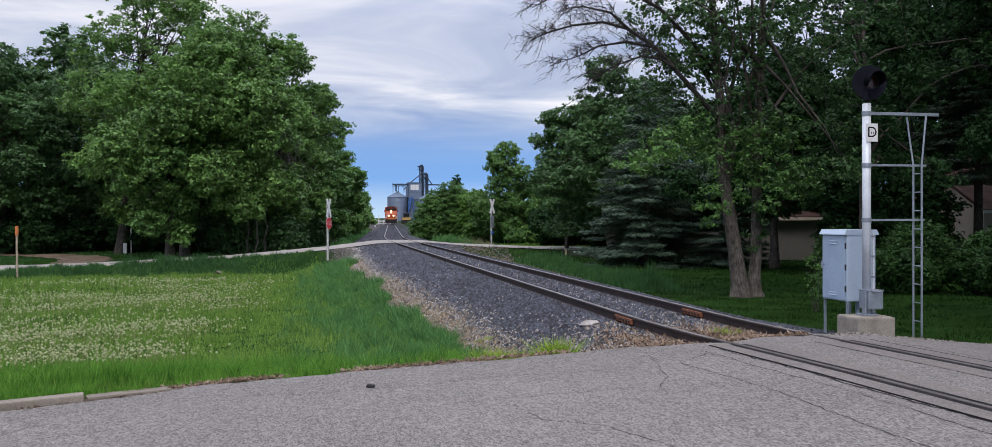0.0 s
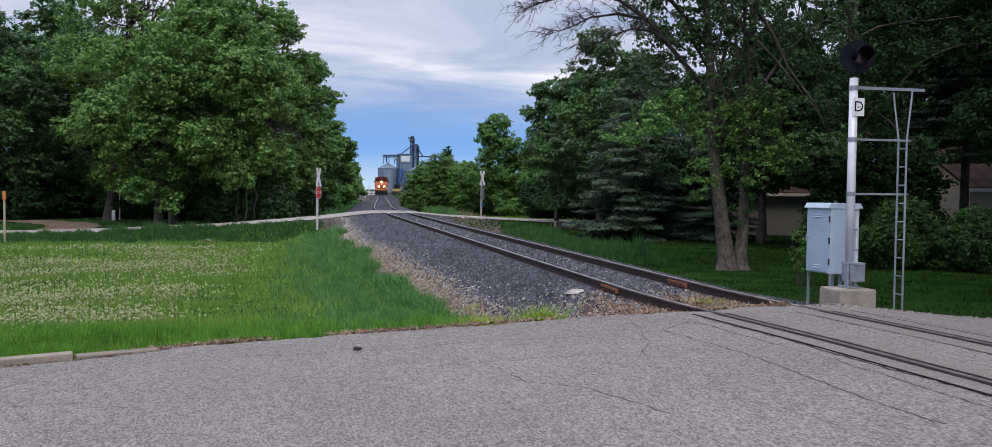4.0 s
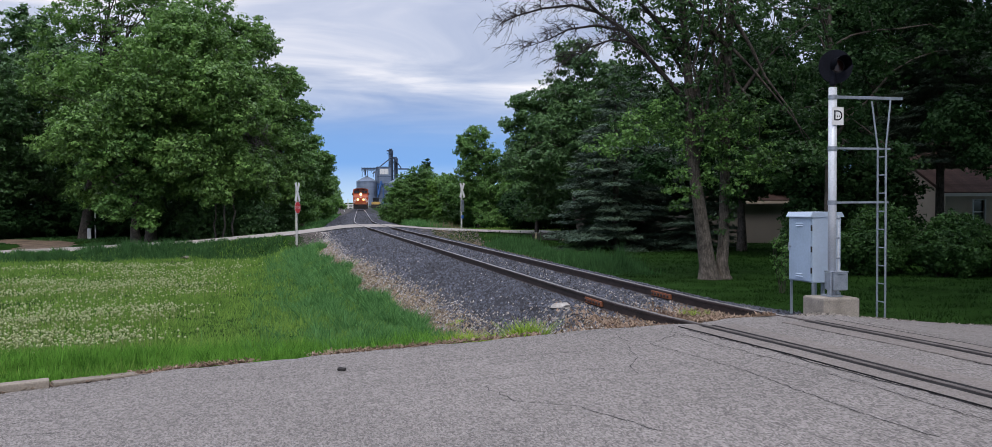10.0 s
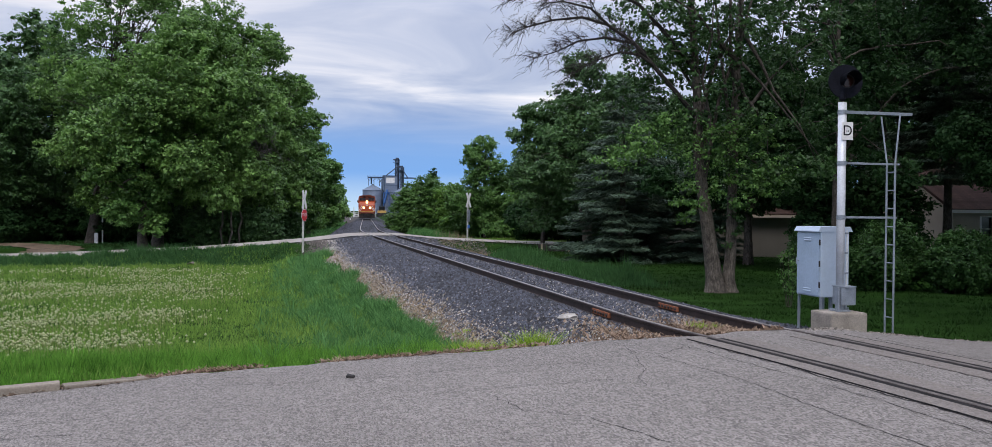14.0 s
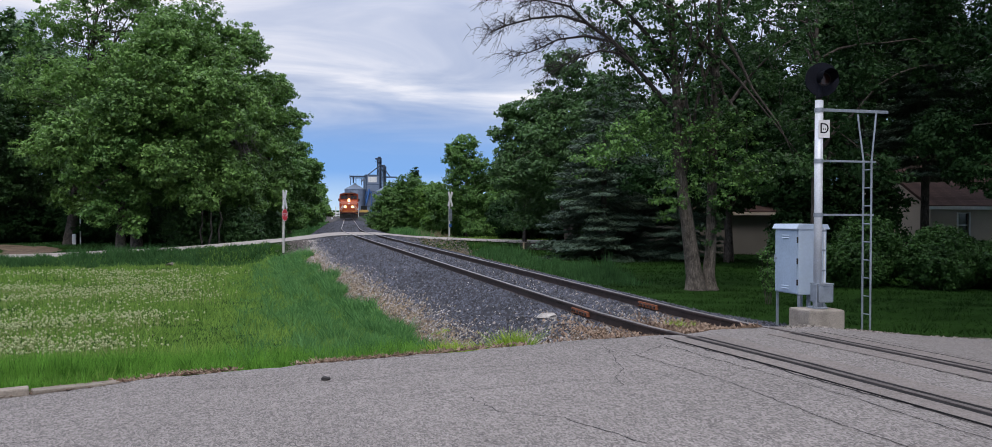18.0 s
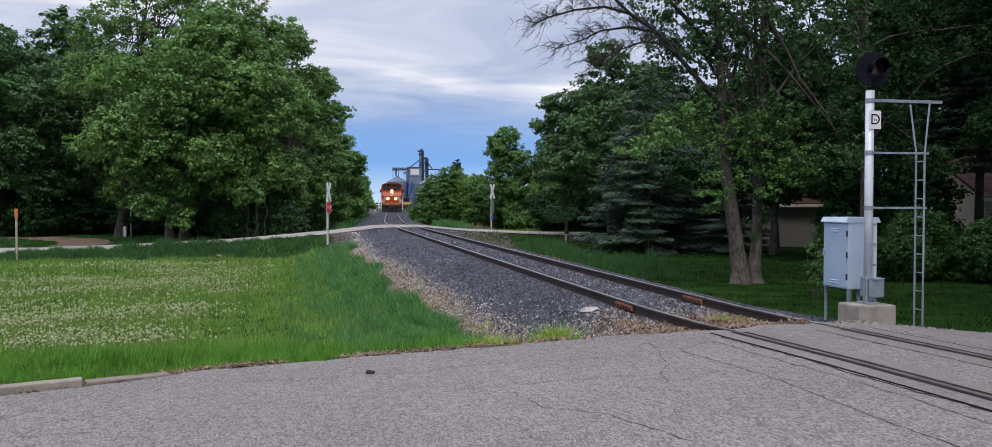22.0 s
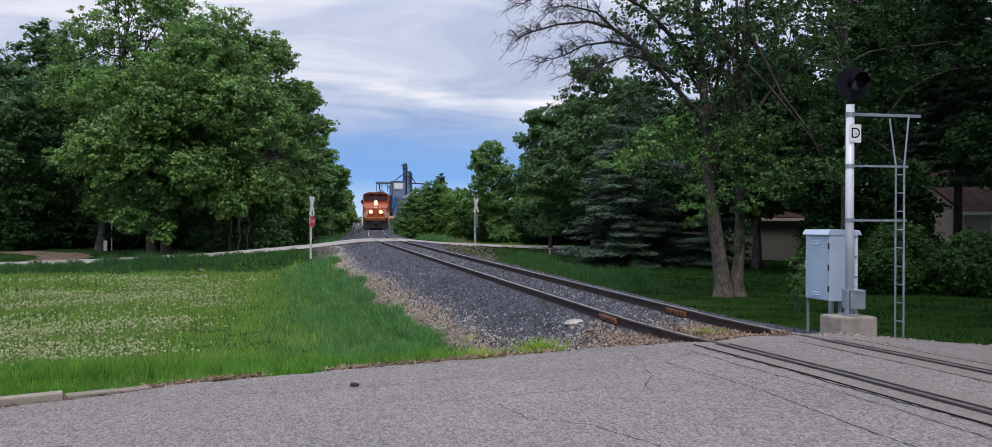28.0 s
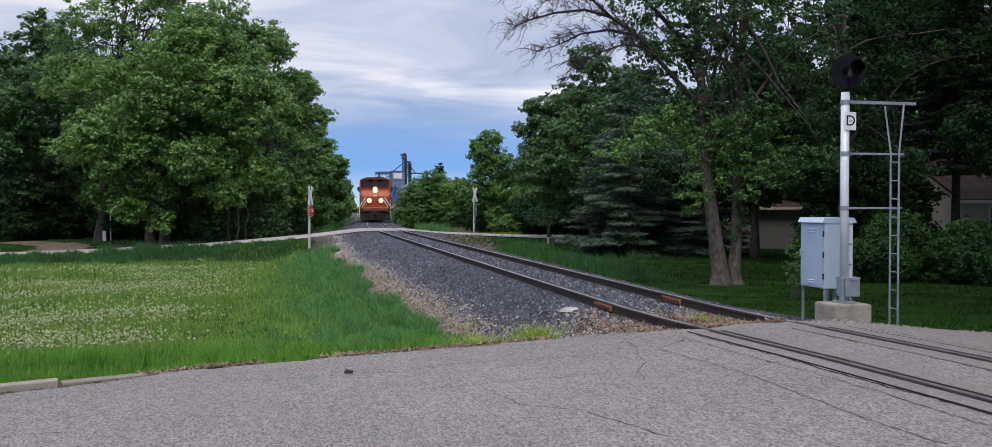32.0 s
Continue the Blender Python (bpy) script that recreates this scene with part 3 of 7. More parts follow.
def bed_mesh():
    gd, gy = np.meshgrid(bed_d, bed_ys)
    x = gd + track_x(gy)
    z = -0.165 - 0.27 * np.maximum(0, np.abs(gd) - 1.5)
    crossing = eased(gy, 54.5, 56) * (1 - eased(gy, 63, 64.5))
    z = z - 0.03 * crossing
    z = z + 0.018 * np.sin(gd * 9 + gy * 5.3) * np.sin(gy * 7.1 - gd * 3) * (np.abs(gd) > 0.5)
    z = np.maximum(z, land(x, gy) + 0.01)
    z = np.where(gd < -bed_left(gy) - 0.35, land(x, gy) - 0.12, z)
    z[:, 0] = land(x[:, 0], bed_ys) - 0.1
    z[:, -1] = land(x[:, -1], bed_ys) - 0.1
    v = np.stack([x.ravel(), gy.ravel(), z.ravel()], 1)
    n, m = len(bed_d), len(bed_ys)
    i = (np.arange(m - 1)[:, None] * n + np.arange(n - 1)).ravel()
    me = mesh_np("ballast_bed", v, np.stack([i, i + 1, i + n + 1, i + n], 1), M_BALLAST)
    me.shade_smooth()
    return me


tagged(new("ballast_bed", bed_mesh()), "dark crushed-stone ballast bed under the track", "ballast", kind="structure")

# ---- the railway track ----
RAIL_SECTION = [(-0.067, -0.175), (0.067, -0.175), (0.067, -0.16), (0.012, -0.145), (0.010, -0.05), (0.034, -0.04), (0.036, -0.012), (0.026, -0.001), (-0.026, -0.001), (-0.036, -0.012), (-0.034, -0.04), (-0.010, -0.05), (-0.012, -0.145), (-0.067, -0.16)]
track = thing("railway_track", "single railway track with rusty rails on dark ballast", "railway track")


def rail_mesh(offset, name, section, mat, y0=-40.0, y1=330.0):
    ys = spaced([(y0, 4, 2), (max(y0, 4), 14, 0.5), (14, 58, 2), (58, 82, 1), (82, y1 + 0.1, 8)])
    ys = ys[(ys >= y0) & (ys <= y1)]
    k = len(section)
    v = np.array([[track_x(y) + offset + u, y, w] for y in ys for u, w in section])
    f = [(i * k + j, i * k + (j + 1) % k, (i + 1) * k + (j + 1) % k, (i + 1) * k + j) for i in range(len(ys) - 1) for j in range(k)]
    return mesh_of(name, v, f, mat)


for side in (-0.75, 0.75):
    rail = under("rail", rail_mesh(side, "rail", RAIL_SECTION, M_RAIL), track, "brown rusted steel rail")
    top = [(-0.030, -0.0015), (0.030, -0.0015), (0.026, 0.0025), (-0.026, 0.0025)]
    under("running_surface", rail_mesh(side, "running_surface", top, M_RAILTOP, 10.5), rail, "polished rail top")
    under("running_surface", rail_mesh(side, "running_surface", top, M_RAILDULL, -40.0, 10.5), rail, "dirt-darkened rail top in the crossing")


def joint_bar(side, y, face):
    """A rust-orange splice bar with its bolts on one face of a rail."""
    x = track_x(y) + side + face * 0.034
    bm = block((0.045, 0.78, 0.085), (0, 0, 0), 0.006)
    bar = part("joint_bar", bm, M_RUST, track, "orange rusty splice bar")
    bar.location = (x, y, -0.085)
    for k in range(6):
        b = rod((0, 0, 0), (face * 0.045, 0, 0), 0.024, sides=6)
        bolt = part("bolt", b, M_RAIL, bar)
        bolt.location = (0, -0.325 + 0.13 * k, 0.0)


for jy, js in ((13.45, -0.75), (14.1, 0.75)):
    joint_bar(js, jy, -1)
    joint_bar(js, jy, 1)

# rails through the near road: flangeways and smoother strips beside them
crossing = thing("crossing_surface", "smooth asphalt strips and dark flangeways along the rails", "level crossing")


def along(name, d0, d1, z, mat, parent, y0=-20.0, y1=10.3, label=""):
    ys = np.arange(y0, y1 + 0.01, 0.5)
    v = np.array([[track_x(y) + d, y, zz] for y in ys for d, zz in ((d0, z), (d1, z), (d1, z - 0.04), (d0, z - 0.04))])
    f = [(i * 4 + j, i * 4 + (j + 1) % 4, i * 4 + 4 + (j + 1) % 4, i * 4 + 4 + j) for i in range(len(ys) - 1) for j in range(4)] + [(0, 1, 2, 3)]
    return under(name, mesh_of(name, v, f, mat), parent, label)


for side, inner in ((-0.75, 1), (0.75, -1)):
    a, b = sorted((side + inner * 0.037, side + inner * 0.120))
    along("flangeway", a, b, -0.006, M_RUBBER, crossing, label="dark grooved flangeway")
    a, b = sorted((side - inner * 0.037, side - inner * 0.115))
    along("flangeway", a, b, -0.005, M_RUBBER, crossing, label="narrow dark groove")
    a, b = sorted((side + inner * 0.123, side + inner * 0.42))
    along("strip_inside", a, b, -0.004, M_PANEL, crossing, y1=10.2, label="smooth grey strip")
    a, b = sorted((side - inner * 0.118, side - inner * 0.36))
    along("strip_outside", a, b, -0.003, M_PANEL, crossing, y1=10.1, label="smooth grey strip")
    a, b = sorted((side - inner * 0.362, side - inner * 0.376))
    along("seam", a, b, -0.001, M_RUBBER, crossing, y1=10.0)


# ---- cracks in the road ----
def crack(points, width=0.006):
    """A dark, wandering crack lying on the asphalt."""
    v, f, dense = [], [], []
    for (x0, y0), (x1, y1) in zip(points, points[1:]):
        n = max(2, int(math.hypot(x1 - x0, y1 - y0) / 0.09))
        dense += [(x0 + (x1 - x0) * k / n, y0 + (y1 - y0) * k / n) for k in range(n)]
    dense = [(x + rng.normal(0, 0.014), y + rng.normal(0, 0.014)) for x, y in dense]
    for i, (x, y) in enumerate(dense):
        ahead, back = dense[min(i + 1, len(dense) - 1)], dense[max(i - 1, 0)]
        dx, dy = ahead[0] - back[0], ahead[1] - back[1]
        n = math.hypot(dx, dy) or 1
        w = width * rng.uniform(0.3, 1.1) / 2
        for s in (-1, 1):
            q = (x - s * dy / n * w, y + s * dx / n * w)
            v.append((*q, float(table(q[0], NEAR_ROAD_Z)) + 0.004))
    f = [(2 * i, 2 * i + 1, 2 * i + 3, 2 * i + 2) for i in range(len(dense) - 1)]
    ob = new("crack", mesh_of("crack", v, f, M_RUBBER))
    ob.parent = road
    return ob


crack([(-1.2, 9.5), (-1.7, 9.1), (-1.6, 8.4), (-1.5, 7.4), (-1.5, 6.4), (-1.5, 5.6), (-1.4, 4.9)], 0.0095)
crack([(-1.81, 9.89), (-1.87, 9.46), (-2.03, 8.91), (-2.13, 8.44), (-2.36, 8.12), (-2.47, 7.66)], 0.008)
crack([(-1.87, 9.46), (-1.81, 9.09), (-1.59, 8.91)], 0.008)
crack([(-3.9, 7.9), (-3.8, 7.2), (-3.4, 6.9), (-3.2, 6.4), (-3.0, 5.8)], 0.0095)
crack([(-6.6, 9.2), (-5.7, 9.1), (-4.6, 9.1), (-3.8, 9.3), (-2.6, 9.1), (-2.1, 9.1)], 0.008)
crack([(-8.1, 7.9), (-7.88, 7.97), (-7.56, 8.06), (-7.18, 8.19)], 0.008)
crack([(-7.98, 7.5), (-7.8, 7.51), (-7.62, 7.52), (-7.29, 7.51)], 0.008)
crack([(-8.1, 8.97), (-8.41, 8.95)], 0.008)
crack([(-4.4, 8.13), (-3.75, 8.16), (-3.12, 8.15), (-2.48, 8.11)], 0.008)
for off, wide in ((-1.16, 0.03), (-1.42, 0.012), (-0.36, 0.025), (0.33, 0.02), (0.40, 0.012), (1.12, 0.03), (1.30, 0.015)):
    crack([(float(track_x(q)) + off + 0.02 * math.sin(q * 2.1 + off * 9), q) for q in np.arange(2.0, 10.1, 0.6)], wide)


# ---- scattered stuff ----
def patchy(x, y, s, seed):
    """A smooth random field between about 0 and 1."""
    q = np.random.default_rng(seed)
    out = np.zeros(len(x))
    for k in range(7):
        a, b, c = q.normal(0, s, 2).tolist() + [q.uniform(0, 6.28)]
        out += np.sin(a * x + b * y + c)
    return 0.5 + out / 7


def rocks(n, place, size, mat, name, label, category):
    """Many small stones: skewed octahedra half sunk in the ground."""
    x, y = place(n)
    n = len(x)
    s = size(x, y) * rng.uniform(0.55, 1.35, n)
    base = np.array([(1, 0, 0), (-1, 0, 0), (0, 1, 0), (0, -1, 0), (0, 0, 1), (0, 0, -1)], float)
    v = base[None] * rng.uniform(0.6, 1.2, (n, 6, 1)) + rng.normal(0, 0.18, (n, 6, 3))
    a = rng.uniform(0, 6.283, n)
    c, q = np.cos(a)[:, None], np.sin(a)[:, None]
    v = np.stack([v[..., 0] * c - v[..., 1] * q, v[..., 0] * q + v[..., 1] * c, v[..., 2] * 0.75], -1) * s[:, None, None]
    v += np.stack([x, y, bed_height(x, y) + 0.25 * s], -1)[:, None]
    v[:, :4, 2] -= 0.3 * s[:, None]
    tri = np.array([(0, 2, 4), (2, 1, 4), (1, 3, 4), (3, 0, 4)])
    f = (np.arange(n)[:, None, None] * 6 + tri[None]).reshape(-1, 3)
    return tagged(new(name, mesh_np(name, v.reshape(-1, 3), f, mat)), label, category, kind="stuff")


def bed_height(x, y):
    d = np.abs(x - track_x(y))
    z = np.where(d < 4.8, np.maximum(-0.165 - 0.27 * np.maximum(0, d - 1.5), land(x, y) + 0.01), land(x, y))
    return np.maximum(z, np.where(y < table(x, NEAR_ROAD_EDGE) + 0.05, table(x, NEAR_ROAD_Z), -9))


def far_spread(n, y0, y1, power=1.0):
    """Distances crowded towards the near end, as seen sizes shrink."""
    u = rng.uniform(0, 1, n)
    return y0 * (y1 / y0) ** (u**power)


def on_bed(n):
    y = far_spread(n, 10.45, 130.0)
    d = rng.uniform(-1.0, 3.4, n)
    d = np.where(d < 0, d * (bed_left(y) - 0.1), d)
    d = np.where(rng.uniform(0, 1, n) < 0.35, rng.uniform(-1, 0, n) * (bed_left(y) - 0.5), d)
    keep = np.abs(np.abs(d) - 0.75) > 0.06
    keep &= ~((y > 55.5) & (y < 63.5)) & (y > table(d + track_x(y), NEAR_ROAD_EDGE) + 0.12)
    keep &= d > -bed_left(y) + 0.75 + rng.normal(0, 0.22, n)
    return (d + track_x(y))[keep], y[keep]


rocks(60000, on_bed, lambda x, y: 0.018 + 0.0009 * y, M_STONE, "ballast_stones", "dark slate-grey crushed ballast stones", "ballast stones")


def pale_places(n):
    y = far_spread(n, 10.5, 60.0)
    d = np.where(rng.uniform(0, 1, n) < 0.80, -bed_left(y) + 0.50 + rng.normal(0, 0.34, n), np.where(rng.uniform(0, 1, n) < 0.5, rng.uniform(-0.7, 0.7, n), rng.uniform(-3.4, 3.2, n)))
    near = rng.uniform(0, 1, n) < 0.40
    y = np.where(near, 10.55 + np.abs(rng.normal(0, 0.9, n)), y)
    d = np.where(near, rng.uniform(-4.3, 3.0, n), d)
    keep = (np.abs(np.abs(d) - 0.75) > 0.06) & ~((y > 55.5) & (y < 63.5)) & (y > table(d + track_x(y), NEAR_ROAD_EDGE) + 0.1)
    return (d + track_x(y))[keep], y[keep]


rocks(24000, pale_places, lambda x, y: 0.014 + 0.00055 * y, M_PALESTONE, "pale_gravel", "pale tan gravel along the foot of the ballast", "gravel")


def crossing_stones(n):
    """Larger grey and pale stones kicked about where the track meets the near road."""
    y = 10.5 + np.abs(rng.normal(0, 1.7, n))
    d = np.where(rng.uniform(0, 1, n) < 0.62, rng.uniform(-3.1, -0.85, n), rng.uniform(-0.66, 0.66, n))
    keep = y > table(d + track_x(y), NEAR_ROAD_EDGE) + 0.10
    return (d + track_x(y))[keep], y[keep]


rocks(1500, crossing_stones, lambda x, y: 0.034 + 0 * x, M_CHIP, "crossing_stones", "loose grey and pale stones at the road edge", "stones")


def crossing_dirt(n):
    """Pale dirt and gravel where the bank meets the side road."""
    y = 55.9 - np.abs(rng.normal(0, 2.2, n))
    x = track_x(y) - bed_left(y) + 0.4 - np.abs(rng.normal(0, 0.7, n))
    return x, y


rocks(2600, crossing_dirt, lambda x, y: 0.040 + 0 * x, M_DIRTSTONE, "crossing_gravel", "brown-grey dirt and gravel beside the side road", "gravel")


def spill(n):
    x = rng.uniform(1.1, 4.8, n)
    y = table(x, NEAR_ROAD_EDGE) + rng.normal(0.08, 0.09, n) + 0.5 * (patchy(x, x * 0, 2.4, 62) - 0.5) * rng.uniform(0, 1, n)
    return x, y


rocks(1300, spill, lambda x, y: 0.010 + 0.012 * patchy(x, y, 6.0, 61), M_CHIP, "spilled_gravel", "small grey gravel spilled along the pavement edge", "gravel")


def blades(name, x, y, z, tall, wide, mat, label, category, lean=0.35):
    """Grass: one bent, pointed blade for each place."""
    n = len(x)
    a, t = rng.uniform(0, 6.283, n), rng.normal(0, lean, (n, 2))
    w, h = wide * rng.uniform(0.6, 1.4, n), tall * rng.uniform(0.45, 1.25, n)
    root = np.stack([x, y, z], 1)
    across = np.stack([np.cos(a) * w / 2, np.sin(a) * w / 2, np.zeros(n)], 1)
    tip = root + np.stack([t[:, 0] * h, t[:, 1] * h, h], 1)
    v = np.stack([root - across, root + across, tip], 1)
    f = np.arange(n)[:, None] * 3 + np.arange(3)[None]
    return tagged(new(name, mesh_np(name, v.reshape(-1, 3), f, mat)), label, category, kind="stuff")


def left_field(n, y0, y1, x0, x1):
    y = far_spread(n, y0, y1)
    x = rng.uniform(x0, x1, n)
    keep = (x < track_x(y) - bed_left(y) + 0.15 - 0.5 * patchy(x, y, 1.6, 5)) & (y > table(x, NEAR_ROAD_EDGE) + 0.10) & (np.abs(x + 5.7) < y * 0.85 + 2) & ((y < 49.5) | (x < -5.2 - 0.12 * (y - 49.5)))
    return x[keep], y[keep]


x, y = left_field(330000, 10.0, 56.0, -36, -2.8)
blades("meadow_grass", x, y, land(x, y) - 0.02, (0.105 + 0.0012 * y) * (0.35 + 1.3 * patchy(x, y, 2.6, 31)) * (0.5 + 1.0 * patchy(x, y, 13.0, 32)), 0.009 + 0.0008 * y, M_GRASS, "bright green meadow grass of the roadside field", "grass", 0.4)
x, y = left_field(110000, 9.4, 12.2, -15, -2.6)
blades("verge_grass", x, y, land(x, y) - 0.02, 0.165 * (0.45 + 1.1 * patchy(x, y, 6.0, 33)) * (0.55 + 0.9 * patchy(x, y, 22.0, 34)), 0.013, M_VERGE, "thick unmown grass along the kerb", "grass", 0.34)
y = far_spread(112000, 10.7, 49.5)
x = track_x(y) - bed_left(y) + 0.25 - np.abs(rng.normal(0, 0.95, len(y))) - 0.7 * patchy(y, y * 0, 1.5, 9)
keep = y > table(x, NEAR_ROAD_EDGE) + 0.35
x, y = x[keep], y[keep]
blades("bank_grass", x, y, land(x, y) - 0.02, (0.095 + 0.0016 * y) * (0.15 + 1.9 * patchy(x, y, 5.0, 35)) * (0.35 + 1.3 * patchy(x, y, 15.0, 36)), 0.011 + 0.0007 * y, M_GRASSDARK, "rank blue-green grass on the ballast bank", "grass", 0.55)
x = rng.uniform(-45, -5.9, 39000)
y = 53.0 + rng.uniform(0, 2.9, len(x)) ** 1.0
blades("road_bank_grass", x, y, land(x, y) - 0.02, 0.40 * (0.25 + 1.2 * patchy(x, y, 0.8, 91)) * (0.5 + patchy(x, y, 4.0, 92)), 0.05, M_TALLGRASS, "tall dark grass on the side road's bank", "grass", 0.4)
y = far_spread(42000, 19.0, 48)
x = track_x(y) + 5.0 + 0.05 * (y - 25) + rng.normal(0, 0.42, len(y))
blades("track_side_grass", x, y, land(x, y) - 0.02, 0.55 * (0.25 + 1.0 * patchy(x, y, 0.9, 3)) * (0.5 + 0.9 * patchy(x, y, 7.0, 37)) * eased(y, 25.0, 28.5), 0.016 + 0.0010 * y, M_TALLGRASS, "tall grass growing beside the track", "grass", 0.3)
y = far_spread(4200, 34, 56)
x = track_x(y) + 3.6 + np.abs(rng.normal(0, 1.4, len(y)))
blades("rough_ground_weeds", x, y, land(x, y) - 0.02, 0.13, 0.06, M_DRYGRASS, "brown dead weeds on rough ground near the crossing", "dead weeds", 0.6)


def shoulder(n):
    """The rough gravel shoulder on the house side, up to the side road."""
    y = far_spread(n, 24, 55.8)
    return track_x(y) + 2.4 + rng.uniform(0, 1, n) * table(y, [(24, 1.4), (34, 2.4), (56, 4.2)]), y


rocks(9000, shoulder, lambda x, y: 0.020 + 0.0009 * y, M_DIRTSTONE, "shoulder_gravel", "grey-brown gravel along the far side of the track", "gravel")
x, y = rng.uniform(8.5, 30, 14000), rng.uniform(63.4, 72, 14000)
blades("roadside_lawn", x, y, land(x, y) - 0.02, 0.16, 0.07, M_GRASS, "open light-green grass beyond the side road", "grass", 0.5)
y = far_spread(9000, 11.0, 50)
x = track_x(y) - bed_left(y) + 0.35 + rng.normal(0, 0.3, len(y))
blades("bank_straw", x, y, bed_height(x, y) + 0.01, 0.05, 0.02 + 0.0006 * y, M_DRYGRASS, "dry straw along the foot of the ballast", "straw", 1.3)
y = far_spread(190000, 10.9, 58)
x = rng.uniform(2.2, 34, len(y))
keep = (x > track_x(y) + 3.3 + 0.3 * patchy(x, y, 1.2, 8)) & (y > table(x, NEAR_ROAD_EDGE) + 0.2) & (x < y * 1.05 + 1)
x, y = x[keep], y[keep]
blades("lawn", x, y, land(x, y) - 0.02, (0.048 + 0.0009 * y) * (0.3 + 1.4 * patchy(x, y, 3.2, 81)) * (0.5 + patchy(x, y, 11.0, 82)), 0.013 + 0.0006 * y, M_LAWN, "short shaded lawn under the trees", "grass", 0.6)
x = rng.uniform(-60, -6, 30000)
y = rng.uniform(63.2, 90, len(x))
keep = ~((np.abs(x + 23) < 2.6) & (y < 72)) & ~((x < -22) & (np.abs(y - table(x, [(-60, 81), (-38, 79.4), (-32, 78), (-28, 76), (-25.3, 73.6), (-23.3, 70.4)])) < 2.0))
x, y = x[keep], y[keep]
blades("woodland_grass", x, y, land(x, y) - 0.02, 0.14, 0.08, M_TALLGRASS, "shaded grass at the foot of the trees", "grass", 0.5)

y = far_spread(26000, 63.8, 150)
x = track_x(y) + np.where(rng.uniform(0, 1, len(y)) < 0.5 - 0.3 * (y < 110), -1, 1) * (3.7 + np.abs(rng.normal(0, 1.5, len(y))))
blades("yard_weeds", x, y, land(x, y) - 0.02, 0.45 * (0.2 + 1.3 * patchy(x, y, 0.6, 41)), 0.07, M_GRASSDARK, "rough weeds beside the line past the crossing", "weeds", 0.4)
y = far_spread(5000, 57.0, 110)
x = track_x(y) + 4.6 + rng.uniform(0, 3.0, len(y)) * (y > 64)
keep = y > 64
blades("dry_reeds", x[keep], y[keep], land(x[keep], y[keep]), 0.8 * patchy(x, y, 0.9, 43)[keep], 0.05, M_DRYGRASS, "dry tan reeds before the bushes", "reeds", 0.15)

# dry weeds and leaves at the road edge and between the rails
y = 10.55 + np.abs(rng.normal(0, 0.95, 4400))
x = np.where(rng.uniform(0, 1, 4400) < 0.72, rng.uniform(-0.60, 0.66, 4400), rng.normal(-1.35, 0.40, 4400)) + track_x(y)
blades("dry_weeds", x, y, bed_height(x, y) + 0.014, 0.046, 0.050, M_LITTER, "dry tan weeds and dead leaves between the rails", "dry weeds", 1.0)
x = rng.uniform(-9.5, -2.6, 7000)
keep = rng.uniform(0, 1.1, len(x)) < patchy(x, 0 * x, 3.0, 51) * (0.35 + 0.65 * (x < -4))
x = x[keep]
y = table(x, NEAR_ROAD_EDGE) + np.abs(rng.normal(0.02, 0.11, len(x)))
blades("kerb_litter", x, y, np.maximum(land(x, y), table(x, NEAR_ROAD_Z) - 0.02) + 0.012, 0.035, 0.045, M_LITTER, "dead leaves and straw along the road edge", "leaf litter", 1.4)


def weed(x, y, r, tall, n, mat=None, label="yellow-green weed tuft at the road edge"):
    a, q = rng.uniform(0, 6.283, n), r * np.sqrt(rng.uniform(0, 1, n))
    px, py = x + np.cos(a) * q, y + np.sin(a) * q
    ob = blades("weed", px, py, bed_height(px, py) - 0.01, tall, 0.022, mat or M_WEED, label, "weed", 0.6)
    return ob


for wx, wy, wr, wt, wc in ((-2.48, 11.5, 0.20, 0.30, 520), (-2.88, 11.3, 0.12, 0.20, 200), (-3.05, 11.25, 0.10, 0.16, 150), (-3.42, 11.1, 0.22, 0.22, 360), (-3.66, 10.95, 0.2, 0.2, 300), (0.25, 11.9, 0.24, 0.10, 130), (-2.9, 14.6, 0.2, 0.06, 90)):
    weed(wx, wy, wr, wt, wc)


# dandelion clocks
def dandelions(n):
    y = far_spread(n * 4, 11.4, 47)
    x = rng.uniform(-38, -4.6, len(y))
    dens = (0.45 * patchy(x, y, 0.22, 21) + 0.35 * patchy(x, y, 0.8, 22) + 0.35 * eased(-x, 6.8, 8.6) * (y < 22)) * eased(-x, 5.5, 9.5) + 0.22 * (patchy(x, y, 0.6, 4) - 0.25)
    dens = dens * (0.30 + 1.15 * patchy(x, y, 2.4, 71)) * (0.55 + 0.85 * patchy(x, y, 5.5, 72))
    keep = (rng.uniform(0.20, 1.0, len(x)) < dens) & (np.abs(x + 5.7) < y * 0.75 + 2) & (y > table(x, NEAR_ROAD_EDGE) + 0.7 + 1.2 * patchy(x, y, 1.5, 77))
    return x[keep][:n], y[keep][:n]


x, y = dandelions(18500)
tall = rng.uniform(0.14, 0.30, len(x)) + 0.0012 * y
ground_z = land(x, y)
blades("dandelion_stems", x, y, ground_z, tall * 0.9, 0.010 + 0.0004 * y, M_STEM, "thin dandelion stems in the meadow", "dandelion stems", 0.05)
oct_v = np.array([(1, 0, 0), (-1, 0, 0), (0, 1, 0), (0, -1, 0), (0, 0, 1), (0, 0, -1)], float)
tri = np.array([(0, 2, 4), (2, 1, 4), (1, 3, 4), (3, 0, 4), (2, 0, 5), (1, 2, 5), (3, 1, 5), (0, 3, 5)])
size = (0.0165 + 0.00036 * y) * rng.uniform(0.5, 1.35, len(x))
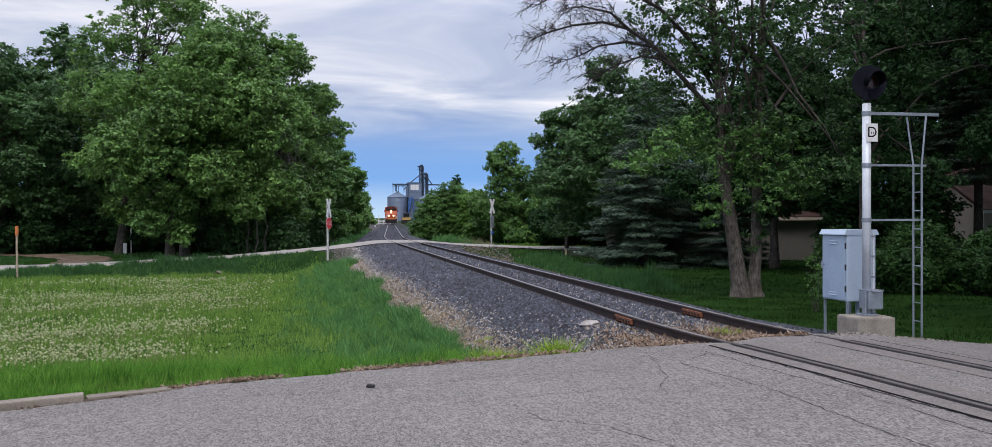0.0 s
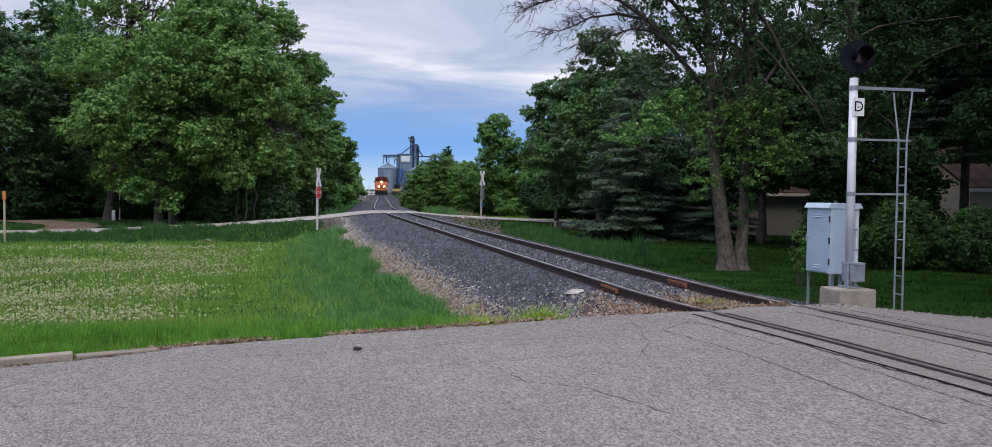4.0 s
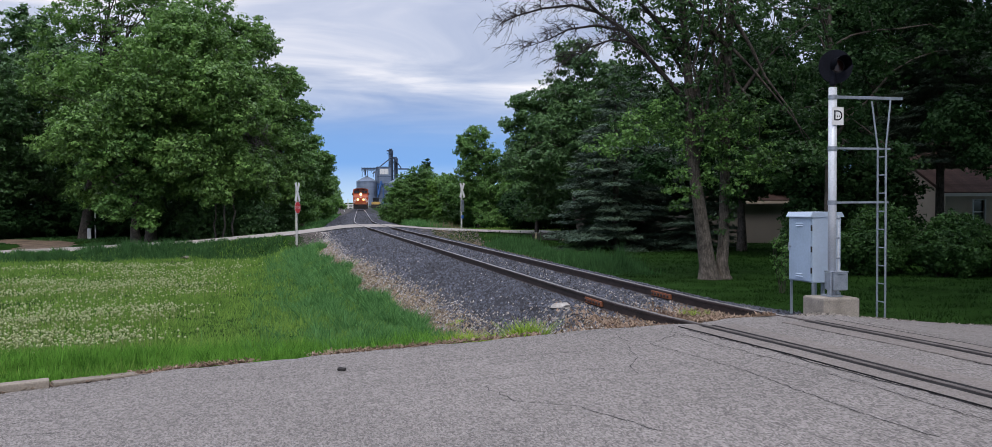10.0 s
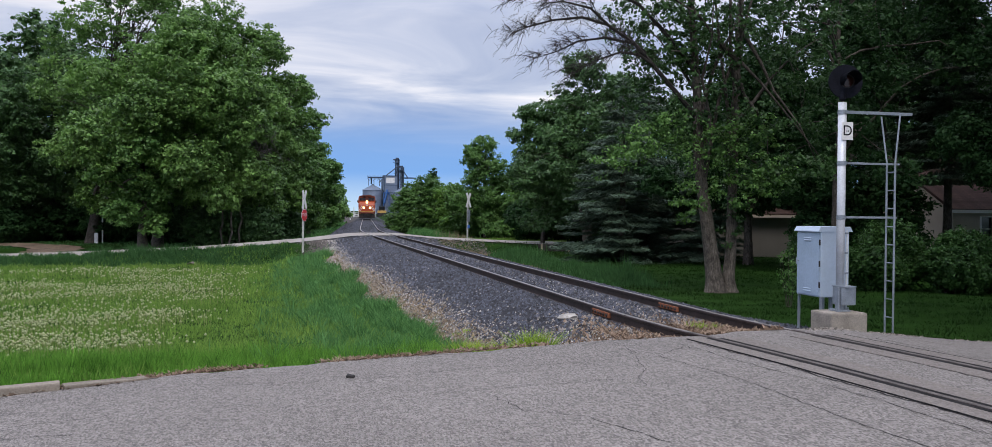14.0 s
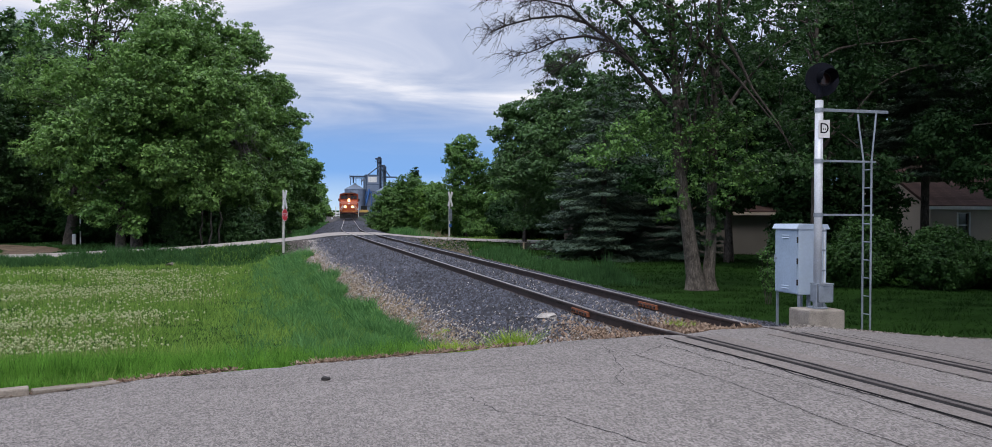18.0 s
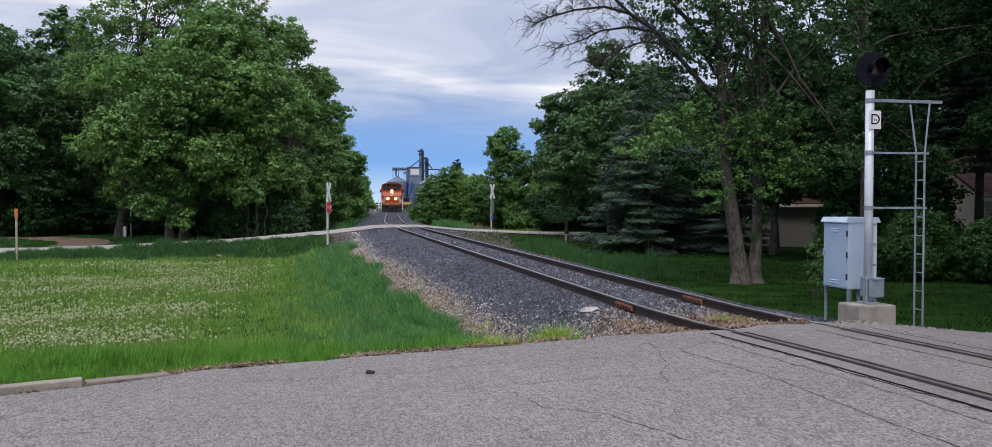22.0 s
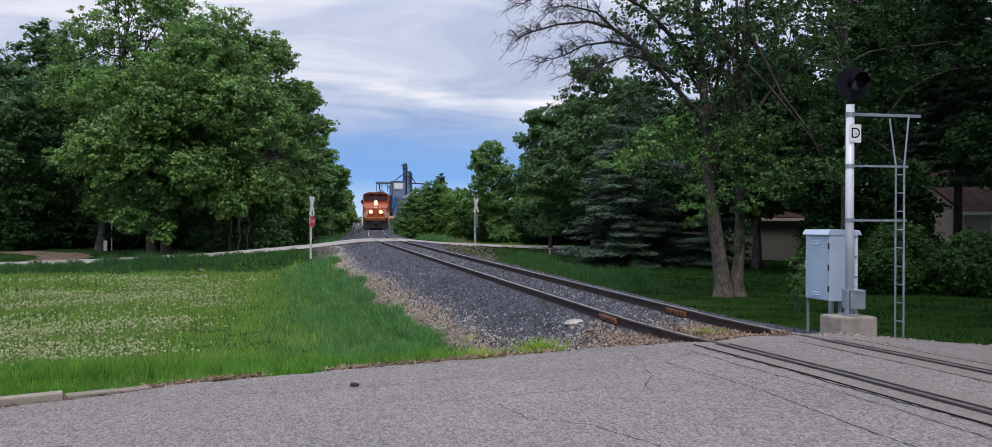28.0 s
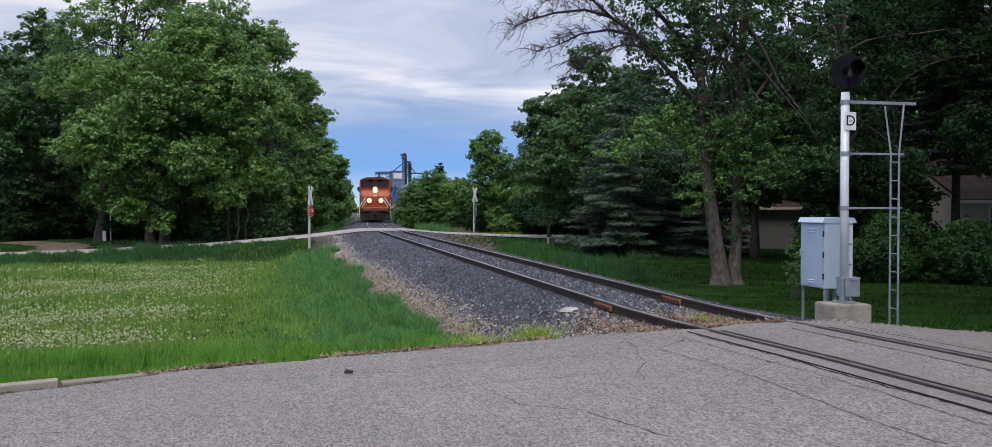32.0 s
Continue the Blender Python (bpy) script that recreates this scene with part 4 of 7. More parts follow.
v = oct_v[None] * size[:, None, None] + np.stack([x, y, ground_z + tall * 0.88], 1)[:, None]
f = (np.arange(len(x))[:, None, None] * 6 + tri[None]).reshape(-1, 3)
tagged(new("dandelion_clocks", mesh_np("dandelion_clocks", v.reshape(-1, 3), f, M_PUFF)), "white dandelion seed heads all over the meadow", "dandelions", kind="stuff")


# ---- trees ----
def tube(points, radii, sides=7):
    """A tapered, bent limb."""
    v, f = [], []
    for i, (p, r) in enumerate(zip(points, radii)):
        d = (Vector(points[min(i + 1, len(points) - 1)]) - Vector(points[max(i - 1, 0)])).normalized()
        u = d.orthogonal().normalized()
        w = d.cross(u)
        v += [tuple(Vector(p) + (u * math.cos(6.283 * k / sides) + w * math.sin(6.283 * k / sides)) * r) for k in range(sides)]
    for i in range(len(points) - 1):
        f += [(i * sides + k, i * sides + (k + 1) % sides, (i + 1) * sides + (k + 1) % sides, (i + 1) * sides + k) for k in range(sides)]
    f.append(tuple(range(len(v) - sides, len(v))))
    return v, f


def merge(pieces):
    v, f = [], []
    for pv, pf in pieces:
        n = len(v)
        v += pv
        f += [tuple(i + n for i in q) for q in pf]
    return v, f


def bent(a, b, sag, n=5, wild=0.0):
    a, b = Vector(a), Vector(b)
    return [tuple(a.lerp(b, k / n) + Vector((0, 0, sag * 4 * (k / n) * (1 - k / n))) + Vector(rng.normal(0, wild, 3)) * (0 < k < n)) for k in range(n + 1)]


def leaf_cloud(lobes, clumps, per, leaf, clump, flat=0.6, near=False):
    """Leaves in sprays: lobes are (centre, radii); sprays crowd towards the skin of each lobe."""
    clumps, per, leaf, clump = int(clumps * 1.6), max(8, int(per * 0.82)), leaf * 0.70, clump * 0.74
    vol = np.array([r[0] * r[1] * r[2] for _, r in lobes]) ** 0.75
    pick = rng.choice(len(lobes), clumps, p=vol / vol.sum())
    c = np.array([c for c, _ in lobes], float)[pick]
    r = np.array([r for _, r in lobes], float)[pick]
    d = rng.normal(0, 1, (clumps, 3))
    d /= np.linalg.norm(d, axis=1, keepdims=True)
    shell = rng.uniform(0.12, 1.0, (clumps, 1)) ** 0.42
    mid = c + d * r * shell * rng.uniform(0.82, 1.08, (clumps, 1))
    n = clumps * per
    q = rng.normal(0, 1, (clumps, per, 3))
    q /= np.linalg.norm(q, axis=2, keepdims=True)
    rad = clump * rng.uniform(0.55, 1.35, (clumps, 1, 1)) * rng.uniform(0, 1, (clumps, per, 1)) ** 0.5
    at = (mid[:, None] + q * rad * (1, 1, flat)).reshape(n, 3)
    out = np.repeat(d, per, 0) * 0.35 + q.reshape(n, 3) * 0.6 + rng.normal(0, 0.55, (n, 3)) + (0, 0, 0.6)
    out /= np.linalg.norm(out, axis=1, keepdims=True)
    u = np.cross(out, rng.normal(0, 1, (n, 3)))
    u /= np.linalg.norm(u, axis=1, keepdims=True) + 1e-9
    w = np.cross(out, u)
    s = (leaf * rng.uniform(0.6, 1.4, n))[:, None]
    if not near:
        s = s * 1.12
        v = np.stack([at - u * s * 0.42 - w * s * 0.36, at + u * s * 0.62 - out * s * 0.1, at - u * s * 0.38 + w * s * 0.40], 1)
        return v.reshape(-1, 3), np.arange(n)[:, None] * 3 + np.arange(3)[None], mid
    v = np.stack([at - u * s * 0.5, at + w * s * 0.36 - u * s * 0.05, at + u * s * 0.55 - out * s * 0.12, at - w * s * 0.36 - u * s * 0.05], 1)
    f = np.arange(n)[:, None] * 4 + np.arange(4)[None]
    return v.reshape(-1, 3), f, mid


def tree(name, at, height, trunk, lobes, clumps, per, leaf, clump, mat, bark, label, fork=0.3, lean=(0, 0), category="tree", limbs=9):
    """A broadleaf tree: tapered trunk, limbs that reach into the crown, and a crown of sprays."""
    ob = thing(name, label, category, (at[0], at[1], float(land(at[0], at[1])) if len(at) < 3 else at[2]))
    top = (lean[0], lean[1], height * 0.82)
    spine = bent((0, 0, -0.15), top, 0, 7, trunk * 0.25)
    v, f = tube(spine, [trunk * 0.85 * (1.3 if k == 0 else 1.0) * (1 - 0.86 * k / 7) for k in range(8)], 10)
    under("trunk", mesh_of("trunk", v, f, bark, True), ob, "")
    lv, lf, mids = leaf_cloud(lobes, clumps, per, leaf, clump)
    for k in range(limbs):
        pieces = []
        s = fork + (0.9 - fork) * (k + 0.5) / limbs
        i = s * 7
        a = Vector(spine[int(i)]).lerp(Vector(spine[min(int(i) + 1, 7)]), i - int(i))
        b = mids[rng.integers(len(mids))]
        b = Vector(a) + (Vector(b) - Vector(a)) * 0.9
        if b.z < a.z:
            b.z = a.z + 0.3
        r = trunk * 0.42 * (1 - 0.7 * s)
        way = bent(a, b, 0.12 * (b - a).length, 5, 0.15)
        pieces.append(tube(way, [r * (1 - 0.15 * j) for j in range(6)], 6))
        for j in range(4):
            m = mids[rng.integers(len(mids))]
            st = Vector(way[2 + j % 3])
            if (Vector(m) - st).length < height * 0.35:
                pieces.append(tube(bent(st, m, 0.1, 3, 0.1), [r * 0.4, r * 0.3, r * 0.2, r * 0.08], 5))
        under("limb", mesh_of("limb", *merge(pieces), bark, True), ob)
    under("crown", mesh_np("crown", lv, lf, mat), ob)
    return ob


def round_lobes(height, low, spread, n, seed, squash=1.0, off=(0, 0)):
    """Lobes of a broad crown between low and height."""
    q = np.random.default_rng(seed)
    out = [((off[0], off[1], (low + height) / 2), (spread * 0.62, spread * 0.62 * squash, (height - low) * 0.46))]
    for k in range(int(n * 1.7)):
        a, t = q.uniform(0, 6.283), q.uniform(0.06, 0.97)
        ring = spread * (math.sin(math.pi * min(0.95, t * 0.85 + 0.12)) ** 0.7)
        r = q.uniform(0.15, 0.34) * spread
        out.append(((off[0] + math.cos(a) * (ring - r * 0.7), off[1] + math.sin(a) * (ring - r * 0.7) * squash, low + (height - low) * t), (r, r, r * 0.75)))
    return out


def broadleaf(name, x, y, height, low, spread, trunk, seed, clumps=900, per=34, leaf=0.26, clump=0.62, mat=None, bark=None, label="", lobes=16, **more):
    return tree(name, (x, y), height, trunk, round_lobes(height, low, spread, lobes, seed), clumps, per, leaf, clump, mat or M_LEAF, bark or M_BARK, label, **more)


def spruce(x, y, height, spread, label, n=5200, base=0.4, mat=None):
    """A conifer: drooping boughs in whorls, hung with needle sprays."""
    z0 = float(land(x, y))
    ob = thing("spruce_tree", label, "tree", (x, y, z0))
    v, f = tube([(0, 0, -0.1), (0.05, 0, height * 0.5), (0, 0, height)], [0.22, 0.13, 0.02], 9)
    under("trunk", mesh_of("trunk", v, f, M_BARK, True), ob)
    whorls = max(8, int(height * 1.8))
    t_b = np.repeat((np.arange(whorls) + 0.3) / whorls, 13)
    t_b = np.clip(t_b + rng.normal(0, 0.38 / whorls, len(t_b)), 0, 0.985)
    a_b = rng.uniform(0, 6.283, len(t_b))
    reach_b = spread * (1 - t_b) ** 0.82 * rng.uniform(0.72, 1.08, len(t_b)) + 0.10
    pick = rng.choice(len(t_b), n, p=reach_b**1.4 / (reach_b**1.4).sum())
    t, a, reach = t_b[pick], a_b[pick], reach_b[pick]
    s = rng.uniform(0.05, 1.0, n) ** 0.6
    r = reach * s
    swing = rng.uniform(-1, 1, n) * 0.62 * reach * s * (1.2 - s)
    z = base + (height - base) * t - 0.42 * reach * s + 0.24 * reach * s * s + rng.normal(0, 0.025, n)
    out = np.stack([np.cos(a), np.sin(a), -0.12 + 0 * a], 1)
    side = np.stack([-np.sin(a), np.cos(a), 0 * a], 1)
    mid = np.stack([np.cos(a) * r, np.sin(a) * r, z], 1) + side * swing[:, None]
    per = 14
    at = np.repeat(mid, per, 0) + rng.normal(0, 0.13, (n * per, 3)) * (1, 1, 0.28)
    yaw = rng.normal(0, 0.7, (n * per, 1))
    o, sd = np.repeat(out, per, 0), np.repeat(side, per, 0)
    way = o * np.cos(yaw) + sd * np.sin(yaw) + (0, 0, -0.25)
    way /= np.linalg.norm(way, axis=1, keepdims=True)
    wide = np.cross(way, rng.normal(0, 1, (n * per, 3)) * 0.5 + (0, 0, 1))
    wide /= np.linalg.norm(wide, axis=1, keepdims=True)
    k = rng.uniform(0.4, 0.95, (n * per, 1))
    vv = np.stack([at - way * 0.10 * k - wide * 0.035 * k, at - way * 0.10 * k + wide * 0.035 * k, at + way * 0.17 * k], 1)
    ff = np.arange(n * per)[:, None] * 3 + np.arange(3)[None]
    under("crown", mesh_np("crown", vv.reshape(-1, 3), ff, mat or M_NEEDLE), ob)
    return ob


# the wood left of the track, across the side road
MAPLE_FRONT = [((5.6, -4.0, 8.8), (2.7, 2.4, 2.0)), ((2.8, -5.6, 6.6), (2.7, 2.2, 1.9)), ((6.6, -2.8, 5.6), (2.5, 2.2, 1.8)), ((3.8, -4.8, 11.8), (2.6, 2.3, 2.0)), ((0.2, -6.0, 9.8), (2.7, 2.2, 2.0)), ((6.0, -2.2, 12.2), (2.5, 2.2, 1.9)), ((-3.2, -5.2, 8.0), (2.6, 2.2, 1.9)), ((4.6, -4.4, 4.2), (2.2, 1.9, 1.5)), ((1.6, -4.6, 14.2), (2.6, 2.2, 1.8))]
BIG = "tall dark-green broadleaf tree at the wood's edge"
tree("maple_tree", (-15.75, 69.8), 16.5, 0.46, round_lobes(17.6, 2.8, 8.5, 22, 11, 0.8, off=(1.4, -0.4)) + MAPLE_FRONT, 2700, 38, 0.29, 0.72, M_LEAF, M_BARK, "broad old maple with a hanging skirt of leaves", 0.2)
tree("maple_tree", (-16.25, 66.3), 11.5, 0.40, round_lobes(10.5, 1.2, 3.8, 14, 12), 800, 36, 0.27, 0.6, M_LEAFMID, M_BARK, "smaller light-green maple standing before the wood", 0.2)
tree("oak_tree", (-22.4, 79.0), 24.0, 0.50, round_lobes(24.0, 3.0, 8.0, 16, 13, off=(3.6, 0.0)), 1250, 36, 0.28, 0.75, M_LEAF, M_BARK, "tall airy oak with open crown and dark limbs", lean=(2.2, 0), limbs=22)
broadleaf("oak_tree", -12.7, 80.0, 21.4, 5.0, 6.0, 0.42, 75, 760, 34, 0.28, 0.7, label="tall airy oak with open crown and dark limbs", limbs=20)
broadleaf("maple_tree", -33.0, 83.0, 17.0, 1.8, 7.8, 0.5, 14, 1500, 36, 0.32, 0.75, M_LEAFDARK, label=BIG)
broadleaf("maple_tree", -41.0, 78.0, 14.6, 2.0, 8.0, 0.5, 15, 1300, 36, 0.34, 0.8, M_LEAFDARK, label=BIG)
broadleaf("ash_tree", -8.8, 78.0, 18.9, 3.0, 5.3, 0.30, 16, 720, 34, 0.28, 0.62, M_LEAF, bark=M_BARKPALE, label="slender ash with an open crown and grey limbs", limbs=20)
broadleaf("ash_tree", -8.4, 73.0, 13.2, 0.6, 3.9, 0.30, 17, 1050, 36, 0.28, 0.65, M_LEAF, label="leafy young ash at the corner of the wood")
broadleaf("ash_tree", -6.2, 84.0, 15.8, 0.4, 4.4, 0.28, 18, 1050, 34, 0.30, 0.65, M_LEAFMID, label="leafy ash beside the railway")
broadleaf("box_elder_tree", -4.7, 94.0, 12.0, 0.2, 4.2, 0.25, 19, 850, 32, 0.32, 0.65, M_LEAFMID, label="box elder leaning to the railway")
broadleaf("box_elder_tree", -3.9, 105.0, 10.4, 0.1, 4.0, 0.25, 20, 700, 30, 0.36, 0.7, M_LEAFMID, label="box elder beside the railway")
broadleaf("box_elder_tree", -2.6, 118.0, 8.2, 0.1, 4.0, 0.25, 21, 520, 30, 0.4, 0.7, M_LEAFMID, label="low box elder beside the railway")
broadleaf("box_elder_tree", -1.4, 132.0, 6.4, 0.1, 3.8, 0.2, 22, 420, 30, 0.42, 0.7, M_LEAFMID, label="low box elder beside the railway")
broadleaf("willow_shrub", 0.6, 150.0, 4.0, 0.0, 3.4, 0.15, 23, 260, 30, 0.42, 0.6, M_LEAF, label="low willow scrub beside the railway", category="shrub")
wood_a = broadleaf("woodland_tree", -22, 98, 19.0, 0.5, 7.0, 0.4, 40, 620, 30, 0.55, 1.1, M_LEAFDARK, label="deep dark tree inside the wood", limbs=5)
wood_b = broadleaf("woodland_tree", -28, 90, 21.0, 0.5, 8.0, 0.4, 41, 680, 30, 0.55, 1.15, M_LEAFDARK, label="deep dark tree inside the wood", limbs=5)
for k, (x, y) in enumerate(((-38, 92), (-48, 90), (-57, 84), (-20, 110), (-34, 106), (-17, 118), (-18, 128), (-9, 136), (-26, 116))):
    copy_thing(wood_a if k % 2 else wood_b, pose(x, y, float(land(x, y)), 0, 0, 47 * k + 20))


def thicket(name, x, y, h, r, n, mat, label, leaf=0.3):
    """Undergrowth: a dense low mass of leaves on thin stems."""
    ob = thing(name, label, "bush", (x, y, float(land(x, y))))
    v, f, mids = leaf_cloud([((0, 0, h * 0.45), (r, r, h * 0.5)), ((r * 0.6, 0.2, h * 0.4), (r * 0.7, r * 0.7, h * 0.45)), ((-r * 0.6, -0.2, h * 0.4), (r * 0.7, r * 0.7, h * 0.4))], n, 30, leaf, leaf * 2.1)
    v[:, 2] = np.maximum(v[:, 2], 0.0)
    for m in mids[:7]:
        under("stem", mesh_of("stem", *tube(bent((rng.normal(0, 0.2), rng.normal(0, 0.2), -0.05), m, 0.05, 3, 0.05), [0.05, 0.04, 0.03, 0.015], 5), M_BARK, True), ob)
    under("foliage", mesh_np("foliage", v, f, mat), ob)
    return ob


# Undergrowth uses the near-black leaves, which carry the darkness under the crowns.
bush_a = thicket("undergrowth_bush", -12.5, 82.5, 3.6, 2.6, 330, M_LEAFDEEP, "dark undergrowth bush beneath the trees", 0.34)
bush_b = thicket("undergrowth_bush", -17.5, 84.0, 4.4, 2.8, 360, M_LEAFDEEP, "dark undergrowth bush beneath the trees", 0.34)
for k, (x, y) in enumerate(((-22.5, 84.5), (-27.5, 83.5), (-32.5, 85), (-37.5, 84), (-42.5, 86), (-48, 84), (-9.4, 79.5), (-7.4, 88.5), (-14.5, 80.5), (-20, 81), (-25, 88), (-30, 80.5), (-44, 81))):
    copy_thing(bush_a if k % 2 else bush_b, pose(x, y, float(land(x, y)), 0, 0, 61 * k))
hang = thing("dead_branch", "tangle of bare grey branches caught in the ash trees", "dead branch", (-8.6, 70.0, 0))
for k in range(9):
    way = bent((rng.normal(-0.8, 0.3), rng.normal(0.5, 0.4), 9.4 + rng.normal(0, 0.4)), (rng.normal(1.0, 0.7), rng.normal(-0.6, 0.4), rng.uniform(3.6, 6.6)), 0.5, 6, 0.25)
    bits = [tube(way, [0.045, 0.038, 0.032, 0.026, 0.020, 0.015, 0.010], 5)]
    for j in range(1, 7):
        for q in range(6):
            st = Vector(way[j])
            e2 = st + Vector((rng.normal(0.25, 0.4), rng.normal(0, 0.3), rng.uniform(-1.1, 0.1)))
            bits.append(tube([tuple(st), tuple(st.lerp(e2, 0.5) + Vector((0.1, 0, 0.1))), tuple(e2)], [0.017, 0.014, 0.009], 4))
    under("bough", mesh_of("bough", *merge(bits), M_DEADGREY), hang)
thicket("corner_bush", -8.6, 69.0, 3.6, 1.7, 300, M_LEAFDARK, "leafy bush at the corner of the wood", 0.24)
thicket("corner_bush", -6.8, 76.0, 4.4, 1.7, 330, M_LEAFDARK, "leafy bush at the corner of the wood", 0.26)
thicket("corner_bush", -11.8, 69.5, 4.0, 1.8, 330, M_LEAFDARK, "leafy bush under the ash trees", 0.26)

# right of the track
for x, y, h, r in ((9.6, 79.5, 2.5, 1.7), (13.3, 77.5, 2.4, 1.8), (12.2, 73.2, 1.7, 1.5), (10.4, 82.5, 2.2, 1.6)):
    thicket("roadside_bush", x, y, h, r, 190, M_LEAFMID, "low leafy bush under the lindens", 0.22)
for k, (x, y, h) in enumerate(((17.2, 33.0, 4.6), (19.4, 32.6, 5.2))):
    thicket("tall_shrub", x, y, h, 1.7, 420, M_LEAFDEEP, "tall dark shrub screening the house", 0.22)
broadleaf("linden_tree", 11.2, 76.0, 8.7, 0.2, 3.5, 0.16, 51, 1250, 34, 0.21, 0.46, M_LEAFMID, label="round-headed young linden by the side road")
broadleaf("linden_tree", 15.2, 73.0, 7.2, 0.2, 3.0, 0.2, 52, 640, 34, 0.26, 0.5, M_LEAFMID, label="leafy young linden near the side road")
tree("lilac_bush", (7.2, 86.0), 5.6, 0.14, [((0, 0, 2.2), (3.5, 3.0, 3.3)), ((-1.9, -0.8, 1.8), (2.0, 1.8, 2.4)), ((1.9, -0.6, 2.4), (2.0, 1.8, 2.6)), ((0.2, -0.9, 4.4), (1.7, 1.5, 1.6)), ((-1.2, -0.6, 3.7), (1.5, 1.4, 1.5)), ((2.6, -1.2, 0.9), (1.5, 1.4, 1.5)), ((-3.0, -1.0, 0.7), (1.2, 1.2, 1.3))], 1400, 34, 0.21, 0.46, M_LEAFMID, M_BARK, "big light-green lilac bush beside the railway", category="bush")
broadleaf("lilac_bush", 9.2, 81.0, 5.0, -0.8, 2.9, 0.12, 54, 800, 34, 0.20, 0.42, M_LEAFLIGHT, label="dense bush beside the railway", category="bush")
tree("spruce_tree", (12.2, 112.0), 7.0, 0.14, [((0.0, 0.0, z), (1.75 * (1 - z / 9.6) + 0.1, 1.75 * (1 - z / 9.6) + 0.1, 0.75)) for z in (2.2, 3.1, 4.0, 4.9, 5.7, 6.5, 7.1)], 330, 30, 0.22, 0.34, M_LEAFDEEP, M_BARK, "small dark spruce behind the bushes", limbs=3)
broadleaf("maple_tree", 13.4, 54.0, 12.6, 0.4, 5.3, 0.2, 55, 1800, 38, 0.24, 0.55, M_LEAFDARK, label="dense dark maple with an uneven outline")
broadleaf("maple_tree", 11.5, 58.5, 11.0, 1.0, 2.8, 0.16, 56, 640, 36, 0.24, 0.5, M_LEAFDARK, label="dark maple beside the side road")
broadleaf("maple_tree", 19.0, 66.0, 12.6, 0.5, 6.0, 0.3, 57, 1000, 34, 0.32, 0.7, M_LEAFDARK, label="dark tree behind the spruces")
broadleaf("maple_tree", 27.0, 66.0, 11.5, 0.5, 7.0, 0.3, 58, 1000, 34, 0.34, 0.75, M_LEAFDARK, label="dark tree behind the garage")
spruce(13.4, 44.5, 10.6, 3.9, "blue-green spruce with drooping boughs", 5600)
spruce(10.9, 42.0, 9.6, 3.7, "dark spruce with boughs down to the lawn", 5600)
spruce(14.6, 40.5, 6.8, 2.8, "low spruce with boughs down to the lawn", 3000)
spruce(23.6, 33.8, 15.0, 3.7, "tall dark spruce beside the house", 6500, 4.6)
DARK = "large dark maple shading the lawn"
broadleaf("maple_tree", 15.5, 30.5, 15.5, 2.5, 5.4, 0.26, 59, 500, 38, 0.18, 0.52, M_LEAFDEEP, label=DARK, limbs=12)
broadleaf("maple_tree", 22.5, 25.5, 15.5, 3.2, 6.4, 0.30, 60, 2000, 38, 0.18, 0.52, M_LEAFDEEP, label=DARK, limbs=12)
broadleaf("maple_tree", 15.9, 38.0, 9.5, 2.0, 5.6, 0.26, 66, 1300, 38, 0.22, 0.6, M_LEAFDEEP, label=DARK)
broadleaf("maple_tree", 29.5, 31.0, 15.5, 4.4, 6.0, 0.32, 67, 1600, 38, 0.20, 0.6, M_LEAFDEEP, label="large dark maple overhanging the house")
# Added to shade the lawn and block sky; the trunk stands out of view.
tree("maple_tree", (13.2, 13.0), 15.5, 0.36, round_lobes(15.5, 5.0, 8.8, 18, 68, off=(-1.6, -2.2)), 2500, 38, 0.15, 0.55, M_LEAFDEEP, M_BARK, "wide maple added to shade the lawn, mostly out of view", limbs=7)
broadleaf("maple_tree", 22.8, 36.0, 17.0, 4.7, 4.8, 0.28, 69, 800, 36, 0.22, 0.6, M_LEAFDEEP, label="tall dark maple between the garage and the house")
broadleaf("maple_tree", 25.0, 54.0, 8.5, 0.8, 8.0, 0.35, 62, 1200, 34, 0.32, 0.8, M_LEAFDEEP, label="tall tree behind the garage")
broadleaf("maple_tree", 32.4, 49.5, 18.0, 0.8, 8.5, 0.35, 63, 1300, 32, 0.34, 0.85, M_LEAFDEEP, label="tall tree behind the house")
# The last three stand unseen to the right, added to shade the lawn.
for k, (x, y) in enumerate(((47.5, 64), (55, 58), (60, 44), (60, 72), (40, 18), (46, 30), (36, 6))):
    copy_thing(wood_a if k % 2 else wood_b, pose(x, y, float(land(x, y)), 0, 0, 71 * k + 11))
for k, (x, y) in enumerate(((16.5, 60), (19.5, 62), (23, 61), (27, 60), (15, 92), (18.5, 84), (14.6, 67.8), (20, 76), (12.6, 82), (11.2, 85))):
    copy_thing(bush_a if k % 2 else bush_b, pose(x, y, float(land(x, y)), 0, 0, 61 * k))


